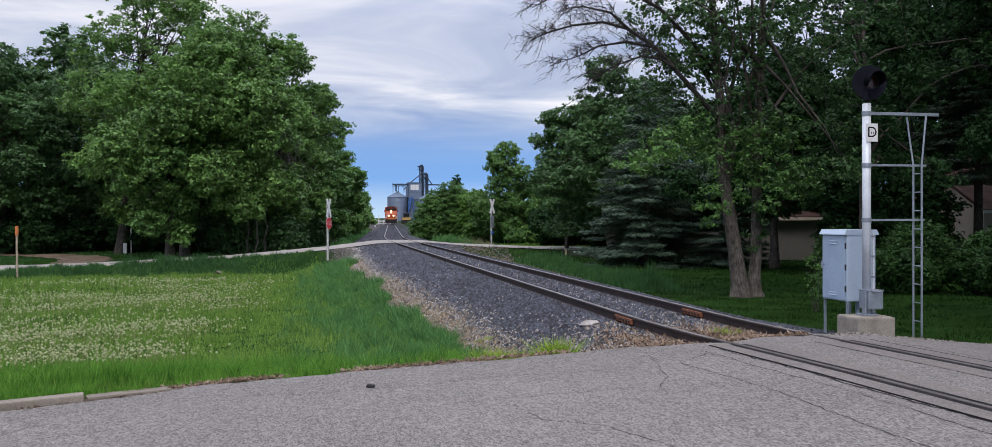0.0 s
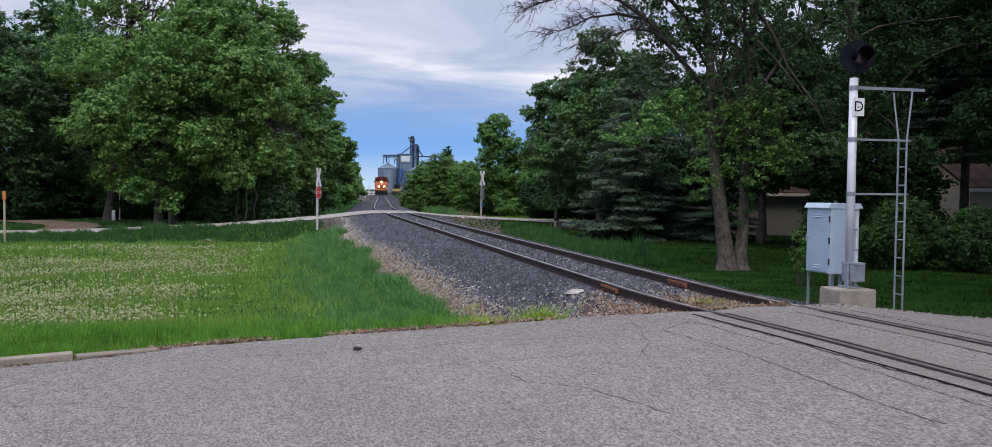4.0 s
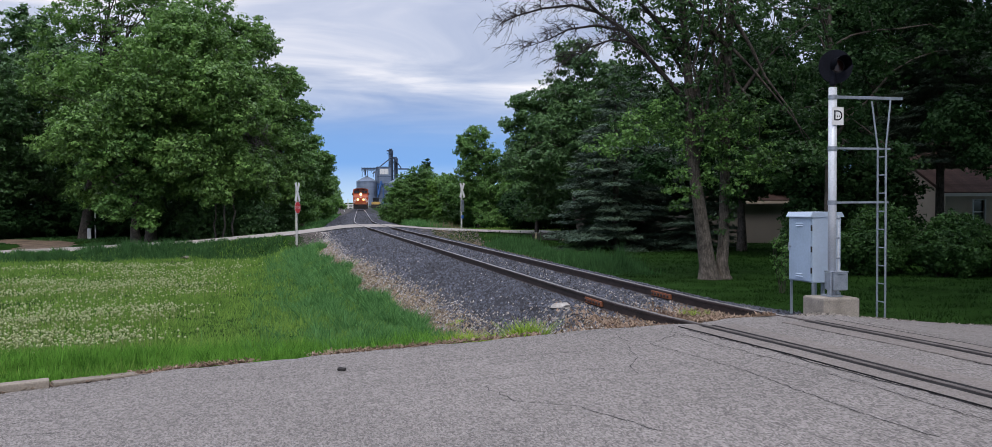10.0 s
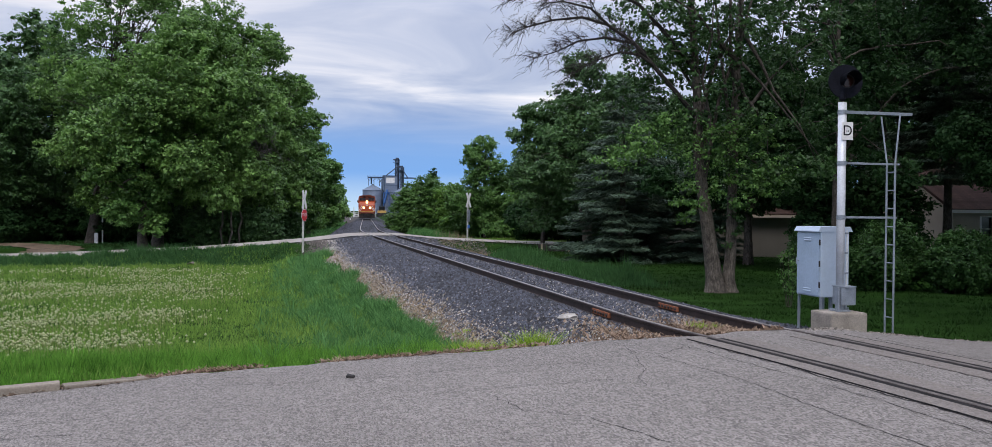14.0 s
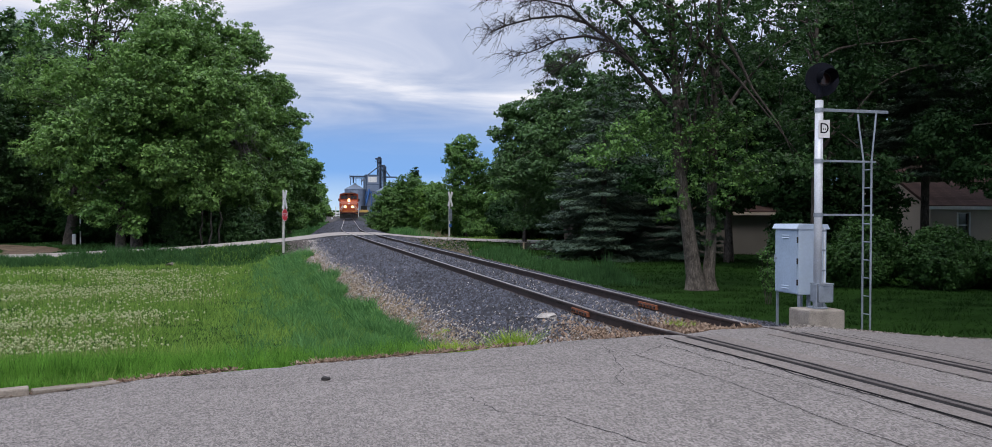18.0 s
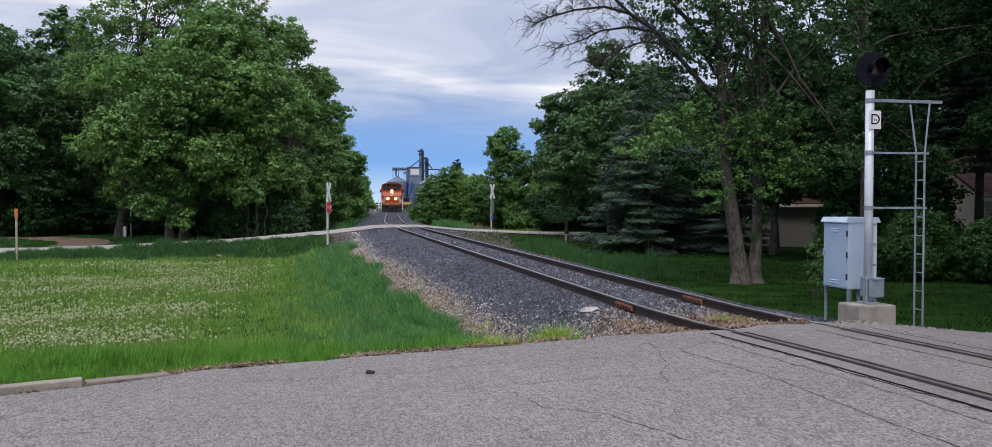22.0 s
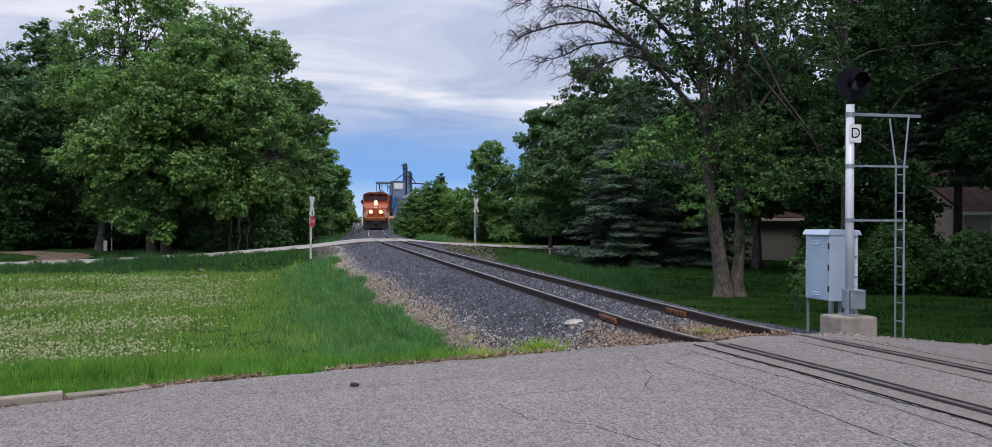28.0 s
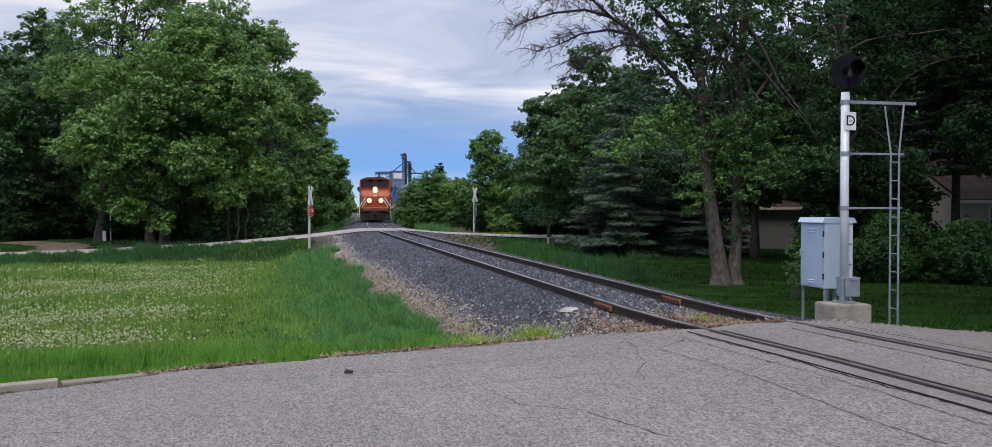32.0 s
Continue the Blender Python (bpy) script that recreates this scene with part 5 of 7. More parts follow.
def big_two_stem():
    """The near tree: two leaning stems, sparse sprays on the stems, an open crown and dead boughs reaching over the track."""
    x0, y0 = 6.85, 23.6
    ob = thing("silver_maple_tree", "large two-stemmed maple with dead boughs over the track", "tree", (x0, y0, float(land(x0, y0))))
    stems = [([(-0.22, 0, -0.15), (-0.25, 0.0, 0.12), (-0.29, 0.0, 0.45), (-0.42, 0.0, 1.3), (-0.58, 0.05, 2.5), (-0.80, 0.1, 4.0), (-0.86, 0.1, 6.0), (-1.05, 0.2, 8.6), (-1.2, 0.2, 12.5)], [0.46, 0.32, 0.255, 0.215, 0.185, 0.16, 0.13, 0.10, 0.04]),
             ([(0.27, 0.12, -0.15), (0.25, 0.13, 0.12), (0.26, 0.15, 0.45), (0.33, 0.15, 1.2), (0.38, 0.2, 2.6), (0.47, 0.3, 4.5), (0.6, 0.4, 7.0), (0.9, 0.4, 12.0)], [0.38, 0.26, 0.195, 0.165, 0.15, 0.135, 0.11, 0.04])]
    for pts, rad in stems:
        v, f = tube(pts, rad, 12)
        under("trunk", mesh_of("trunk", v, f, M_BARKPALE, True), ob, "grey leaning stem")
    lobes = [((0.6, 0.6, 9.5), (4.6, 4.0, 3.0)), ((-1.8, 0.5, 8.0), (2.2, 2.2, 1.6)), ((2.5, 0, 6.6), (1.5, 1.5, 1.1)), ((1.1, -0.3, 3.4), (1.5, 1.3, 0.75)), ((-2.3, 0.2, 4.9), (1.25, 1.2, 0.6)),
             ((-1.2, -0.3, 6.0), (1.3, 1.2, 0.8)), ((0.7, -0.4, 5.1), (1.3, 1.3, 0.75)), ((2.3, -0.5, 3.9), (1.5, 1.5, 0.75)), ((0.0, -0.4, 2.5), (0.75, 0.6, 0.45)), ((3.2, 0.2, 5.2), (1.0, 1.0, 0.6)), ((-0.9, -0.2, 7.3), (1.4, 1.2, 0.8)), ((-0.1, -0.2, 1.9), (0.30, 0.3, 0.9)), ((-1.0, -0.5, 4.6), (1.0, 0.7, 0.9)), ((0.2, -0.4, 4.2), (0.9, 0.7, 0.8)), ((-1.5, -0.2, 5.4), (1.0, 0.8, 0.7)), ((-2.2, 0.0, 6.7), (1.3, 1.0, 0.9)), ((-2.9, 0.3, 5.9), (1.0, 0.9, 0.7))]
    lobes = [((c[0] + 0.35, c[1] + 0.4, c[2]), r) for c, r in lobes]
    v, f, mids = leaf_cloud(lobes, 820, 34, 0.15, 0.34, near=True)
    under("crown", mesh_np("crown", v, f, M_LEAFBACKLIT), ob)
    v, f, _ = leaf_cloud([((-2.0, -0.5, 4.95), (0.7, 0.7, 0.55)), ((-2.55, -0.6, 4.5), (0.9, 0.8, 0.55)), ((-3.1, -0.6, 4.15), (0.9, 0.8, 0.45)), ((-3.9, -0.7, 3.75), (0.75, 0.7, 0.4)), ((-1.5, -0.6, 4.1), (0.6, 0.6, 0.6)), ((-1.4, -0.5, 2.7), (0.45, 0.5, 0.8)), ((-0.35, -0.4, 3.3), (0.5, 0.5, 0.6)), ((0.3, -0.5, 2.7), (0.6, 0.5, 0.4)), ((-0.5, -0.5, 4.5), (0.8, 0.5, 0.9)), ((0.6, -0.5, 3.7), (1.0, 0.6, 0.8)), ((1.4, -0.4, 3.3), (0.8, 0.6, 0.6)), ((0.7, -0.3, 4.8), (1.1, 0.7, 0.8))], 190, 34, 0.12, 0.30, near=True)
    under("young_growth", mesh_np("young_growth", v, f, M_LEAFMID), ob, "light-green young leaves")
    for k in range(16):
        z = rng.uniform(2.6, 9.0)
        m = Vector(mids[rng.integers(len(mids))])
        a = Vector((np.interp(z, [0, 2.4, 6, 9], [-0.28, -0.57, -0.86, -1.07]), 0.1, z)) if k % 2 else Vector((np.interp(z, [0, 2.6, 9], [0.3, 0.38, 0.72]), 0.3, z))
        under("limb", mesh_of("limb", *tube(bent(a, m, 0.2, 4, 0.08), [0.07, 0.055, 0.04, 0.025, 0.01], 6), M_BARK, True), ob)
    # dead boughs: arching up and out over the track, feathered with fine twigs that sweep outward and droop
    boughs = [([(-0.85, 0.1, 5.2), (-1.6, -0.1, 5.95), (-2.4, -0.3, 6.62), (-3.1, -0.4, 7.22), (-3.9, -0.4, 7.72), (-4.7, -0.4, 7.90), (-5.6, -0.5, 7.72), (-6.3, -0.5, 7.46), (-6.8, -0.5, 7.25)], 0.078, 3),
              ([(-2.4, -0.3, 6.62), (-3.0, -0.45, 6.86), (-3.55, -0.5, 6.92), (-4.1, -0.5, 6.75), (-4.55, -0.55, 6.5), (-4.9, -0.55, 6.3)], 0.045, 1),
              ([(-0.9, 0.2, 6.6), (-1.8, 0.1, 7.6), (-2.8, 0.0, 8.4), (-3.9, -0.1, 8.85), (-5.0, -0.2, 8.9), (-6.0, -0.2, 8.6), (-6.7, -0.3, 8.2)], 0.07, 2),
              ([(-3.1, -0.4, 7.22), (-3.8, -0.1, 7.35), (-4.6, 0.1, 7.3), (-5.3, 0.2, 7.05), (-5.9, 0.2, 6.75)], 0.045, 1),
              ([(-3.9, -0.4, 7.72), (-4.6, -0.8, 8.05), (-5.4, -1.0, 8.15), (-6.1, -1.1, 8.0)], 0.045, 1)]
    for points, r, bare in boughs:
        n = len(points)
        way = [tuple(Vector(p) + Vector(rng.normal(0, 0.03, 3)) * (0 < k < n - 1)) for k, p in enumerate(points)]
        dead = [tube(way, [r * (1 - 0.85 * k / (n - 1)) for k in range(n)], 6)]
        for k in range(bare, n):
            along_limb = (Vector(way[k]) - Vector(way[k - 1])).normalized()
            for _ in range(9 if k > n - 3 else 7):
                st = Vector(way[k - 1]).lerp(Vector(way[k]), rng.uniform(0, 1))
                end = st + along_limb * rng.uniform(0.15, 0.62) + Vector((rng.normal(0, 0.16), rng.normal(0, 0.38), rng.uniform(-0.42, 0.42)))
                sub = bent(st, end, 0.10, 4, 0.03)
                dead.append(tube(sub, [0.013, 0.011, 0.009, 0.006, 0.004], 4))
                for q in range(13):
                    s2 = Vector(sub[1 + q % 4])
                    e2 = s2 + along_limb * rng.uniform(0.02, 0.26) + Vector((rng.normal(0, 0.11), rng.normal(0, 0.15), rng.uniform(-0.26, 0.22)))
                    dead.append(tube([tuple(s2), tuple(s2.lerp(e2, 0.5) + Vector((0, 0, 0.03))), tuple(e2)], [0.0050, 0.0042, 0.003], 3))
        under("dead_bough", mesh_of("dead_bough", *merge(dead), M_TWIG), ob, "bare grey dead bough with fine twigs")
    return ob


big_two_stem()


def slim_trunk(x, y, h, r, label):
    ob = thing("tree_trunk", label, "tree trunk", (x, y, float(land(x, y))))
    v, f = tube(bent((0, 0, -0.1), (0.2, 0, h), 0, 5, 0.06), [r * 1.3, r, r * 0.95, r * 0.9, r * 0.8, r * 0.5], 9)
    under("trunk", mesh_of("trunk", v, f, M_BARK, True), ob)


for sx, sy, sh in ((-10.3, 67.0, 3.4), (-9.7, 67.4, 3.8), (-11.0, 67.6, 3.3)):
    slim_trunk(sx, sy, sh, 0.075, "slim bare stem at the wood's edge")


def shrub(x, y, h, r, n=330, label="leafy green shrub in front of the house"):
    ob = thing("shrub", label, "shrub", (x, y, float(land(x, y))))
    v, f, mids = leaf_cloud([((0, 0, h * 0.5), (r, r, h * 0.5)), ((r * 0.4, -r * 0.3, h * 0.35), (r * 0.7, r * 0.7, h * 0.35)), ((-r * 0.5, 0, h * 0.6), (r * 0.6, r * 0.6, h * 0.35))], int(n * 1.25), 30, 0.11, 0.28)
    v[:, 2] = np.maximum(v[:, 2], 0.0)
    st = [tube(bent((rng.normal(0, 0.1), rng.normal(0, 0.1), -0.05), m, 0.05, 3, 0.03), [0.025, 0.02, 0.015, 0.008], 5) for m in mids[:7]]
    for sv, sf in st:
        under("stem", mesh_of("stem", sv, sf, M_BARK, True), ob)
    under("foliage", mesh_np("foliage", v, f, M_SHRUB), ob)


for x, y, h, r in ((10.3, 24.2, 2.1, 0.75), (11.5, 23.0, 1.45, 0.9), (12.7, 23.6, 2.25, 0.95), (13.7, 22.2, 1.5, 0.9), (14.9, 23.0, 2.05, 1.0), (16.2, 21.6, 1.35, 0.9), (17.0, 23.2, 1.45, 1.1), (18.4, 21.4, 1.3, 1.1), (17.0, 29.5, 1.9, 1.2), (20.9, 28.4, 1.45, 1.3), (25.6, 27.5, 1.35, 1.6)):
    shrub(x, y, h, r, 420 if y < 25 else 300)


def sapling():
    """A wispy seedling tree: a few thin upright stems with scattered leaves."""
    x, y = 6.12, 18.9
    ob = thing("sapling", "thin leafy sapling growing on the lawn", "sapling", (x, y, float(land(x, y))))
    mids = []
    for k in range(6):
        tip = (rng.normal(0, 0.10), rng.normal(0, 0.10), rng.uniform(0.8, 1.5))
        way = bent((rng.normal(0, 0.03), rng.normal(0, 0.03), -0.05), tip, 0.02, 5, 0.02)
        under("stem", mesh_of("stem", *tube(way, [0.010, 0.009, 0.008, 0.006, 0.005, 0.003], 5), M_BARK, True), ob)
        mids += [(p, (0.08, 0.08, 0.10)) for p in way[2:]]
    v, f, _ = leaf_cloud(mids, 46, 9, 0.085, 0.14, near=True)
    under("foliage", mesh_np("foliage", v, f, M_LEAFMID), ob)


sapling()

# ---- dark beams for the ditch shade, forked tree by the side road ----
# Added dark blocks; they stand where the ditch bank lies in shade.
timber = thing("timber_edging", "dark beams standing in for the shaded ditch bank by the side road", "timber beam", (10.9, 53.6, float(land(10.9, 53.6))))
part("beam", block((2.3, 0.22, 0.22), (0, 0, 0.32), 0.02), M_TWIG, timber)
part("beam", block((2.2, 0.22, 0.24), (0.03, 0.02, 0.09), 0.02), M_TWIG, timber)
for dx in (-0.95, 0.9):
    part("stake", block((0.10, 0.08, 0.55), (dx, -0.16, 0.2), 0.01), M_POST, timber)
forked = thing("young_tree", "small forked tree in front of the spruces", "tree", (12.7, 52.4, float(land(12.7, 52.4))))
for lean, r in ((-0.75, 0.15), (0.55, 0.13)):
    under("trunk", mesh_of("trunk", *tube(bent((0, 0, -0.1), (lean, 0.1, 4.2), 0, 5, 0.04), [r * 1.3, r, r * 0.95, r * 0.85, r * 0.7, r * 0.4], 9), M_BARK, True), forked)
v, f, _ = leaf_cloud([((-0.7, 0, 4.3), (1.3, 1.1, 1.2)), ((0.6, 0, 4.5), (1.2, 1.1, 1.2)), ((0, 0.2, 5.4), (1.2, 1.2, 1.0))], 190, 34, 0.22, 0.46)
under("crown", mesh_np("crown", v, f, M_LEAFDARK), forked)

# ---- signal ----
SX, SY = 2.95, 12.4
sz = -0.36


def searchlight_signal():
    ob = thing("railway_signal", "silver signal mast with a black round searchlight head", "railway signal", (SX, SY, 0.0))
    part("mast", rod((0, 0, 0.0), (0, 0, 3.40), 0.066, sides=20), M_ALU, ob, "silver-painted steel mast", True)
    base = part("base_casting", block((0.27, 0.25, 0.29), (0.06, -0.03, 0.25), 0.02), M_GALV, ob, "grey junction box at the mast's foot")
    part("foot_flange", block((0.24, 0.24, 0.03), (0, 0, 0.015), 0.006), M_GALV, base)
    for a in (-0.09, 0.09):
        for b in (-0.09, 0.09):
            part("anchor_bolt", rod((a, b, 0.0), (a, b, 0.07), 0.012, sides=6), M_GALV, base)
    part("box_lid", block((0.28, 0.26, 0.02), (0.06, -0.03, 0.405), 0.006), M_GALV, base)
    part("box_hinge", rod((-0.02, -0.165, 0.385), (0.14, -0.165, 0.385), 0.010, sides=8), M_GALV, base)
    part("foot_bracket", block((0.03, 0.09, 0.40), (-0.10, -0.08, 0.20), 0.006), M_GALV, base, "pale bracket plate")
    part("conduit", rod((0.105, -0.02, 0.40), (0.105, -0.02, 1.32), 0.016, sides=10), M_ALU, ob, "thin pale conduit beside the mast")
    for z in (0.62, 0.95, 1.27):
        part("conduit_clip", block((0.07, 0.03, 0.03), (0.085, -0.03, z), 0.005), M_GALV, ob)
    for z in (3.24, 2.41, 1.53):
        part("clamp", rod((0, 0, z - 0.035), (0, 0, z + 0.035), 0.074, sides=20), M_GALV, ob)
    # ladder, beside the mast
    for z, reach in ((3.24, 1.28), (2.41, 1.05), (1.53, 1.02)):
        part("bracket", block((reach, 0.012, 0.05 if z > 3 else 0.034), (reach / 2, -0.05, z), 0.004), M_GALV, ob, "flat grey bracket")
    la = part("ladder_rail", rod((0.93, -0.10, sz - 0.1), (0.93, -0.10, 2.45), 0.017), M_GALV, ob, "galvanised ladder rail")
    lb = part("ladder_rail", rod((0.93, 0.10, sz - 0.1), (0.93, 0.10, 2.45), 0.017), M_GALV, ob, "galvanised ladder rail")
    part("ladder_stay", rod((0.93, -0.10, 2.42), (1.01, -0.10, 3.22), 0.015), M_GALV, ob)
    part("ladder_stay", rod((0.93, 0.10, 2.42), (0.90, 0.22, 3.22), 0.015), M_GALV, ob)
    for k in range(9):
        z = -0.12 + 0.30 * k
        part("rung", rod((0.93, -0.10, z), (0.93, 0.10, z), 0.010, sides=8), M_GALV, ob)
    # plate with its letter
    plate = part("letter_plate", block((0.205, 0.006, 0.29), (0.045, -0.075, 2.93), 0.0), M_WHITE, ob, "white plate with a black letter D")
    lettering("D", 0.24, M_BLACK, plate, (0.045, -0.0795, 2.93))
    for dx in (-0.012, 0.022):
        part("mark", block((0.012, 0.002, 0.03), (0.045 + dx, -0.0795, 2.925)), M_BLACK, plate)
    # head
    head = part("signal_head", moved(rod((0, 0.02, 0), (0, 0.34, 0), 0.12, sides=24), 0.05, 0, 3.74, 0, 0, -14), M_BLACK, ob, "matt black searchlight housing", True)
    part("background_disc", moved(rod((0, -0.01, 0), (0, 0.012, 0), 0.275, sides=48), 0.05, 0, 3.74, 0, 0, -14), M_BLACK, head, "large round black background disc")
    part("neck", rod((0, 0, 3.44), (0.02, 0.05, 3.66), 0.05, sides=14), M_BLACK, head)
    hood = bmesh.new()
    n = 20
    ring = []
    for j, (yy, r) in enumerate(((-0.01, 0.125), (-0.30, 0.125))):
        row = []
        for k in range(n + 1):
            a = radians(-40 + 260 * k / n)
            row.append(hood.verts.new((math.cos(a) * r, yy if k in range(2, n - 1) or j == 0 else yy * 0.6, math.sin(a) * r)))
        ring.append(row)
    for k in range(n):
        hood.faces.new((ring[0][k], ring[0][k + 1], ring[1][k + 1], ring[1][k]))
    bmesh.ops.solidify(hood, geom=hood.faces[:], thickness=0.006)
    part("hood", moved(hood, 0.05 + 0.03, 0, 3.755, 0, 0, -14), M_BLACK, head, "short black sun hood")
    part("lens", moved(rod((0, -0.012, 0), (0, -0.03, 0), 0.10, r2=0.09, sides=28), 0.08, 0, 3.745, 0, 0, -14), M_LENS, head, "dark unlit signal lens")
    part("sight_ring", moved(rod((0, -0.011, 0), (0, -0.02, 0), 0.115, sides=28), 0.08, 0, 3.745, 0, 0, -14), M_LOCODARK, head)
    return ob


searchlight_signal()
pad = new("concrete_base", None)
pad.matrix_world = pose(2.95, 12.38, sz)
tagged(pad, "weathered concrete block under the signal mast", "concrete base")
part("slab", block((0.66, 0.58, 0.40), (-0.03, 0, 0.16), 0.035), M_CONCRETE, pad)
part("footing", block((0.66, 0.56, 0.20), (0.05, 0.06, -0.075), 0.02), M_CONCRETE, pad, "older slab beneath, set back")


def relay_case():
    x0, y0 = 3.2, 13.25
    ob = thing("relay_case", "pale grey steel relay cabinet on thin legs", "cabinet", (x0, y0, 0))
    w, d = 0.54, 0.70
    part("body", block((w, d, 1.14), (0, 0, 0.74), 0.012), M_CASE, ob)
    hood = prism([(-w / 2 - 0.055, 1.282), (-w / 2 - 0.052, 1.296), (-w / 2 - 0.01, 1.368), (w / 2 + 0.01, 1.368), (w / 2 + 0.052, 1.296), (w / 2 + 0.055, 1.282)], d + 0.03)
    part("hood", hood, M_CASE, ob, "sloped overhanging lid")
    door = part("door", block((0.02, d - 0.06, 1.06), (-w / 2 - 0.011, 0, 0.72), 0.006), M_CASEDOOR, ob, "blue-grey door with louvred vents and a handle")
    part("handle", rod((-w / 2 - 0.06, 0.27, 0.70), (-w / 2 - 0.06, 0.27, 0.83), 0.012), M_GALV, door)
    part("handle_stem", rod((-w / 2 - 0.02, 0.27, 0.765), (-w / 2 - 0.065, 0.27, 0.765), 0.012), M_GALV, door)
    for zz in (1.17, 1.13, 0.30, 0.26):
        part("louvre", block((0.02, 0.20, 0.02), (-w / 2 - 0.026, 0.0, zz), 0.006, turn=Matrix.Rotation(0.4, 4, "Y")), M_CASE, door)
    for zz in (1.1, 0.74, 0.38):
        part("hinge", rod((-w / 2 - 0.015, -d / 2 + 0.015, zz - 0.05), (-w / 2 - 0.015, -d / 2 + 0.015, zz + 0.05), 0.014, sides=8), M_LOCODARK, door)
    part("side_seam", block((0.03, 0.012, 1.12), (w / 2 - 0.1, -d / 2 - 0.004, 0.74), 0.003), M_CASE, ob)
    for a in (-1, 1):
        for b in (-1, 1):
            part("leg", block((0.035, 0.035, 0.62), (a * (w / 2 - 0.03), b * (d / 2 - 0.03), -0.12)), M_GALV, ob)
    part("conduit", rod((0.1, -0.1, -0.42), (0.1, -0.1, 0.2), 0.035), M_GALV, ob)


relay_case()


# ---- crossing signs ----
def crossbuck(x, y, extra, label, turn=0.0):
    ob = thing("crossbuck_sign", label, "road sign", (x, y, float(land(x, y))), turn)
    part("post", block((0.10, 0.10, 3.75), (0, 0, 1.77), 0.01), M_POSTWHITE, ob, "weathered white post")
    for s in (-1, 1):
        a = radians(66) * s
        part("blade", block((1.22, 0.02, 0.21), (0, -0.075 - 0.021 * (s > 0), 3.22), 0.0, turn=Matrix.Rotation(a, 4, "Y")), M_WHITE, ob, "white crossing blade")
    if extra == "stop":
        r = 0.40
        pts = [(r * math.cos(radians(22.5 + 45 * k)), 2.28 + r * math.sin(radians(22.5 + 45 * k))) for k in range(8)]
        rim = part("stop_plate", moved(prism(pts, 0.008), 0, -0.085, 0), M_WHITE, ob, "red octagonal stop plate with a white rim")
        pts = [(0.93 * u, 2.28 + 0.93 * (v - 2.28)) for u, v in pts]
        part("stop_face", moved(prism(pts, 0.004), 0, -0.092, 0), M_SIGNRED, rim)
        lettering("STOP", 0.27, M_WHITE, rim, (0, -0.0955, 2.28))
    else:
        part("plate_back", block((0.36, 0.01, 0.95), (0.05, -0.075, 2.0), 0.0), M_GALV, ob, "narrow grey plate")
        part("blue_plate", block((0.28, 0.01, 0.26), (0.03, -0.075, 1.15), 0.0), M_SIGNBLUE, ob, "small blue notice plate")
    return ob


crossbuck(-5.12, 54.0, "stop", "white crossbuck with a red stop sign on its post", 62)
crossbuck(7.58, 66.0, "blue", "white crossbuck on a post with a blue notice", 40)

# ---- kerb, stones, posts, pipe ----
kerb = thing("kerb", "weathered concrete kerb sinking into the verge", "kerb", kind="structure")
edges = [-16.0, -14.2, -12.4, -10.6, -8.85, -8.02, -7.25]
for k, (xa, xb) in enumerate(zip(edges, edges[1:])):
    ya, yb = float(table(xa, NEAR_ROAD_EDGE)), float(table(xb, NEAR_ROAD_EDGE))
    za, zb = float(table(xa, NEAR_ROAD_Z)), float(table(xb, NEAR_ROAD_Z))
    rise = 0.085 if k < 4 else (0.075 if k == 4 else 0.03)
    length = math.hypot(xb - xa, yb - ya) - 0.02
    bm = block((length, 0.17, 0.30), (0, 0, 0), 0.018)
    stone = part("kerb_stone", bm, M_KERB, kerb)
    stone.matrix_world = pose((xa + xb) / 2, (ya + yb) / 2 + 0.05, (za + zb) / 2 + rise - 0.15, 0, math.degrees(math.atan2(za - zb, length)) + (1.6 if k >= 5 else 0), math.degrees(math.atan2(yb - ya, xb - xa)))


def boulder(name, x, y, z, size, mat, label, category):
    bm = bmesh.new()
    bmesh.ops.create_icosphere(bm, subdivisions=2, radius=0.5)
    for v in bm.verts:
        v.co = Vector((v.co.x * size[0], v.co.y * size[1], v.co.z * size[2])) * (1 + 0.45 * noise.noise(v.co * 3.1 + Vector((x, y, 0))))
    me = bpy.data.meshes.new(name)
    bm.to_mesh(me)
    bm.free()
    me.materials.append(mat)
    ob = new(name, me)
    ob.location = (x, y, z)
    tagged(ob, label, category)


boulder("white_rock", -1.42, 13.3, float(bed_height(-1.42, 13.3)) + 0.03, (0.36, 0.22, 0.12), M_ROCK, "flat pale rock lying on the ballast", "rock")
boulder("stone", -5.15, 9.2, float(table(-5.15, NEAR_ROAD_Z)) + 0.015, (0.10, 0.07, 0.05), M_LOCODARK, "small dark lump of ballast on the asphalt", "stone")


def post(x, y, h, r, mat, name, label, cap=None):
    ob = thing(name, label, "post", (x, y, float(land(x, y))))
    part("shaft", rod((0, 0, -0.1), (0, 0, h), r), mat, ob)
    if cap:
        part("band", rod((0, 0, h * 0.82), (0, 0, h), r * 1.5), cap, ob)


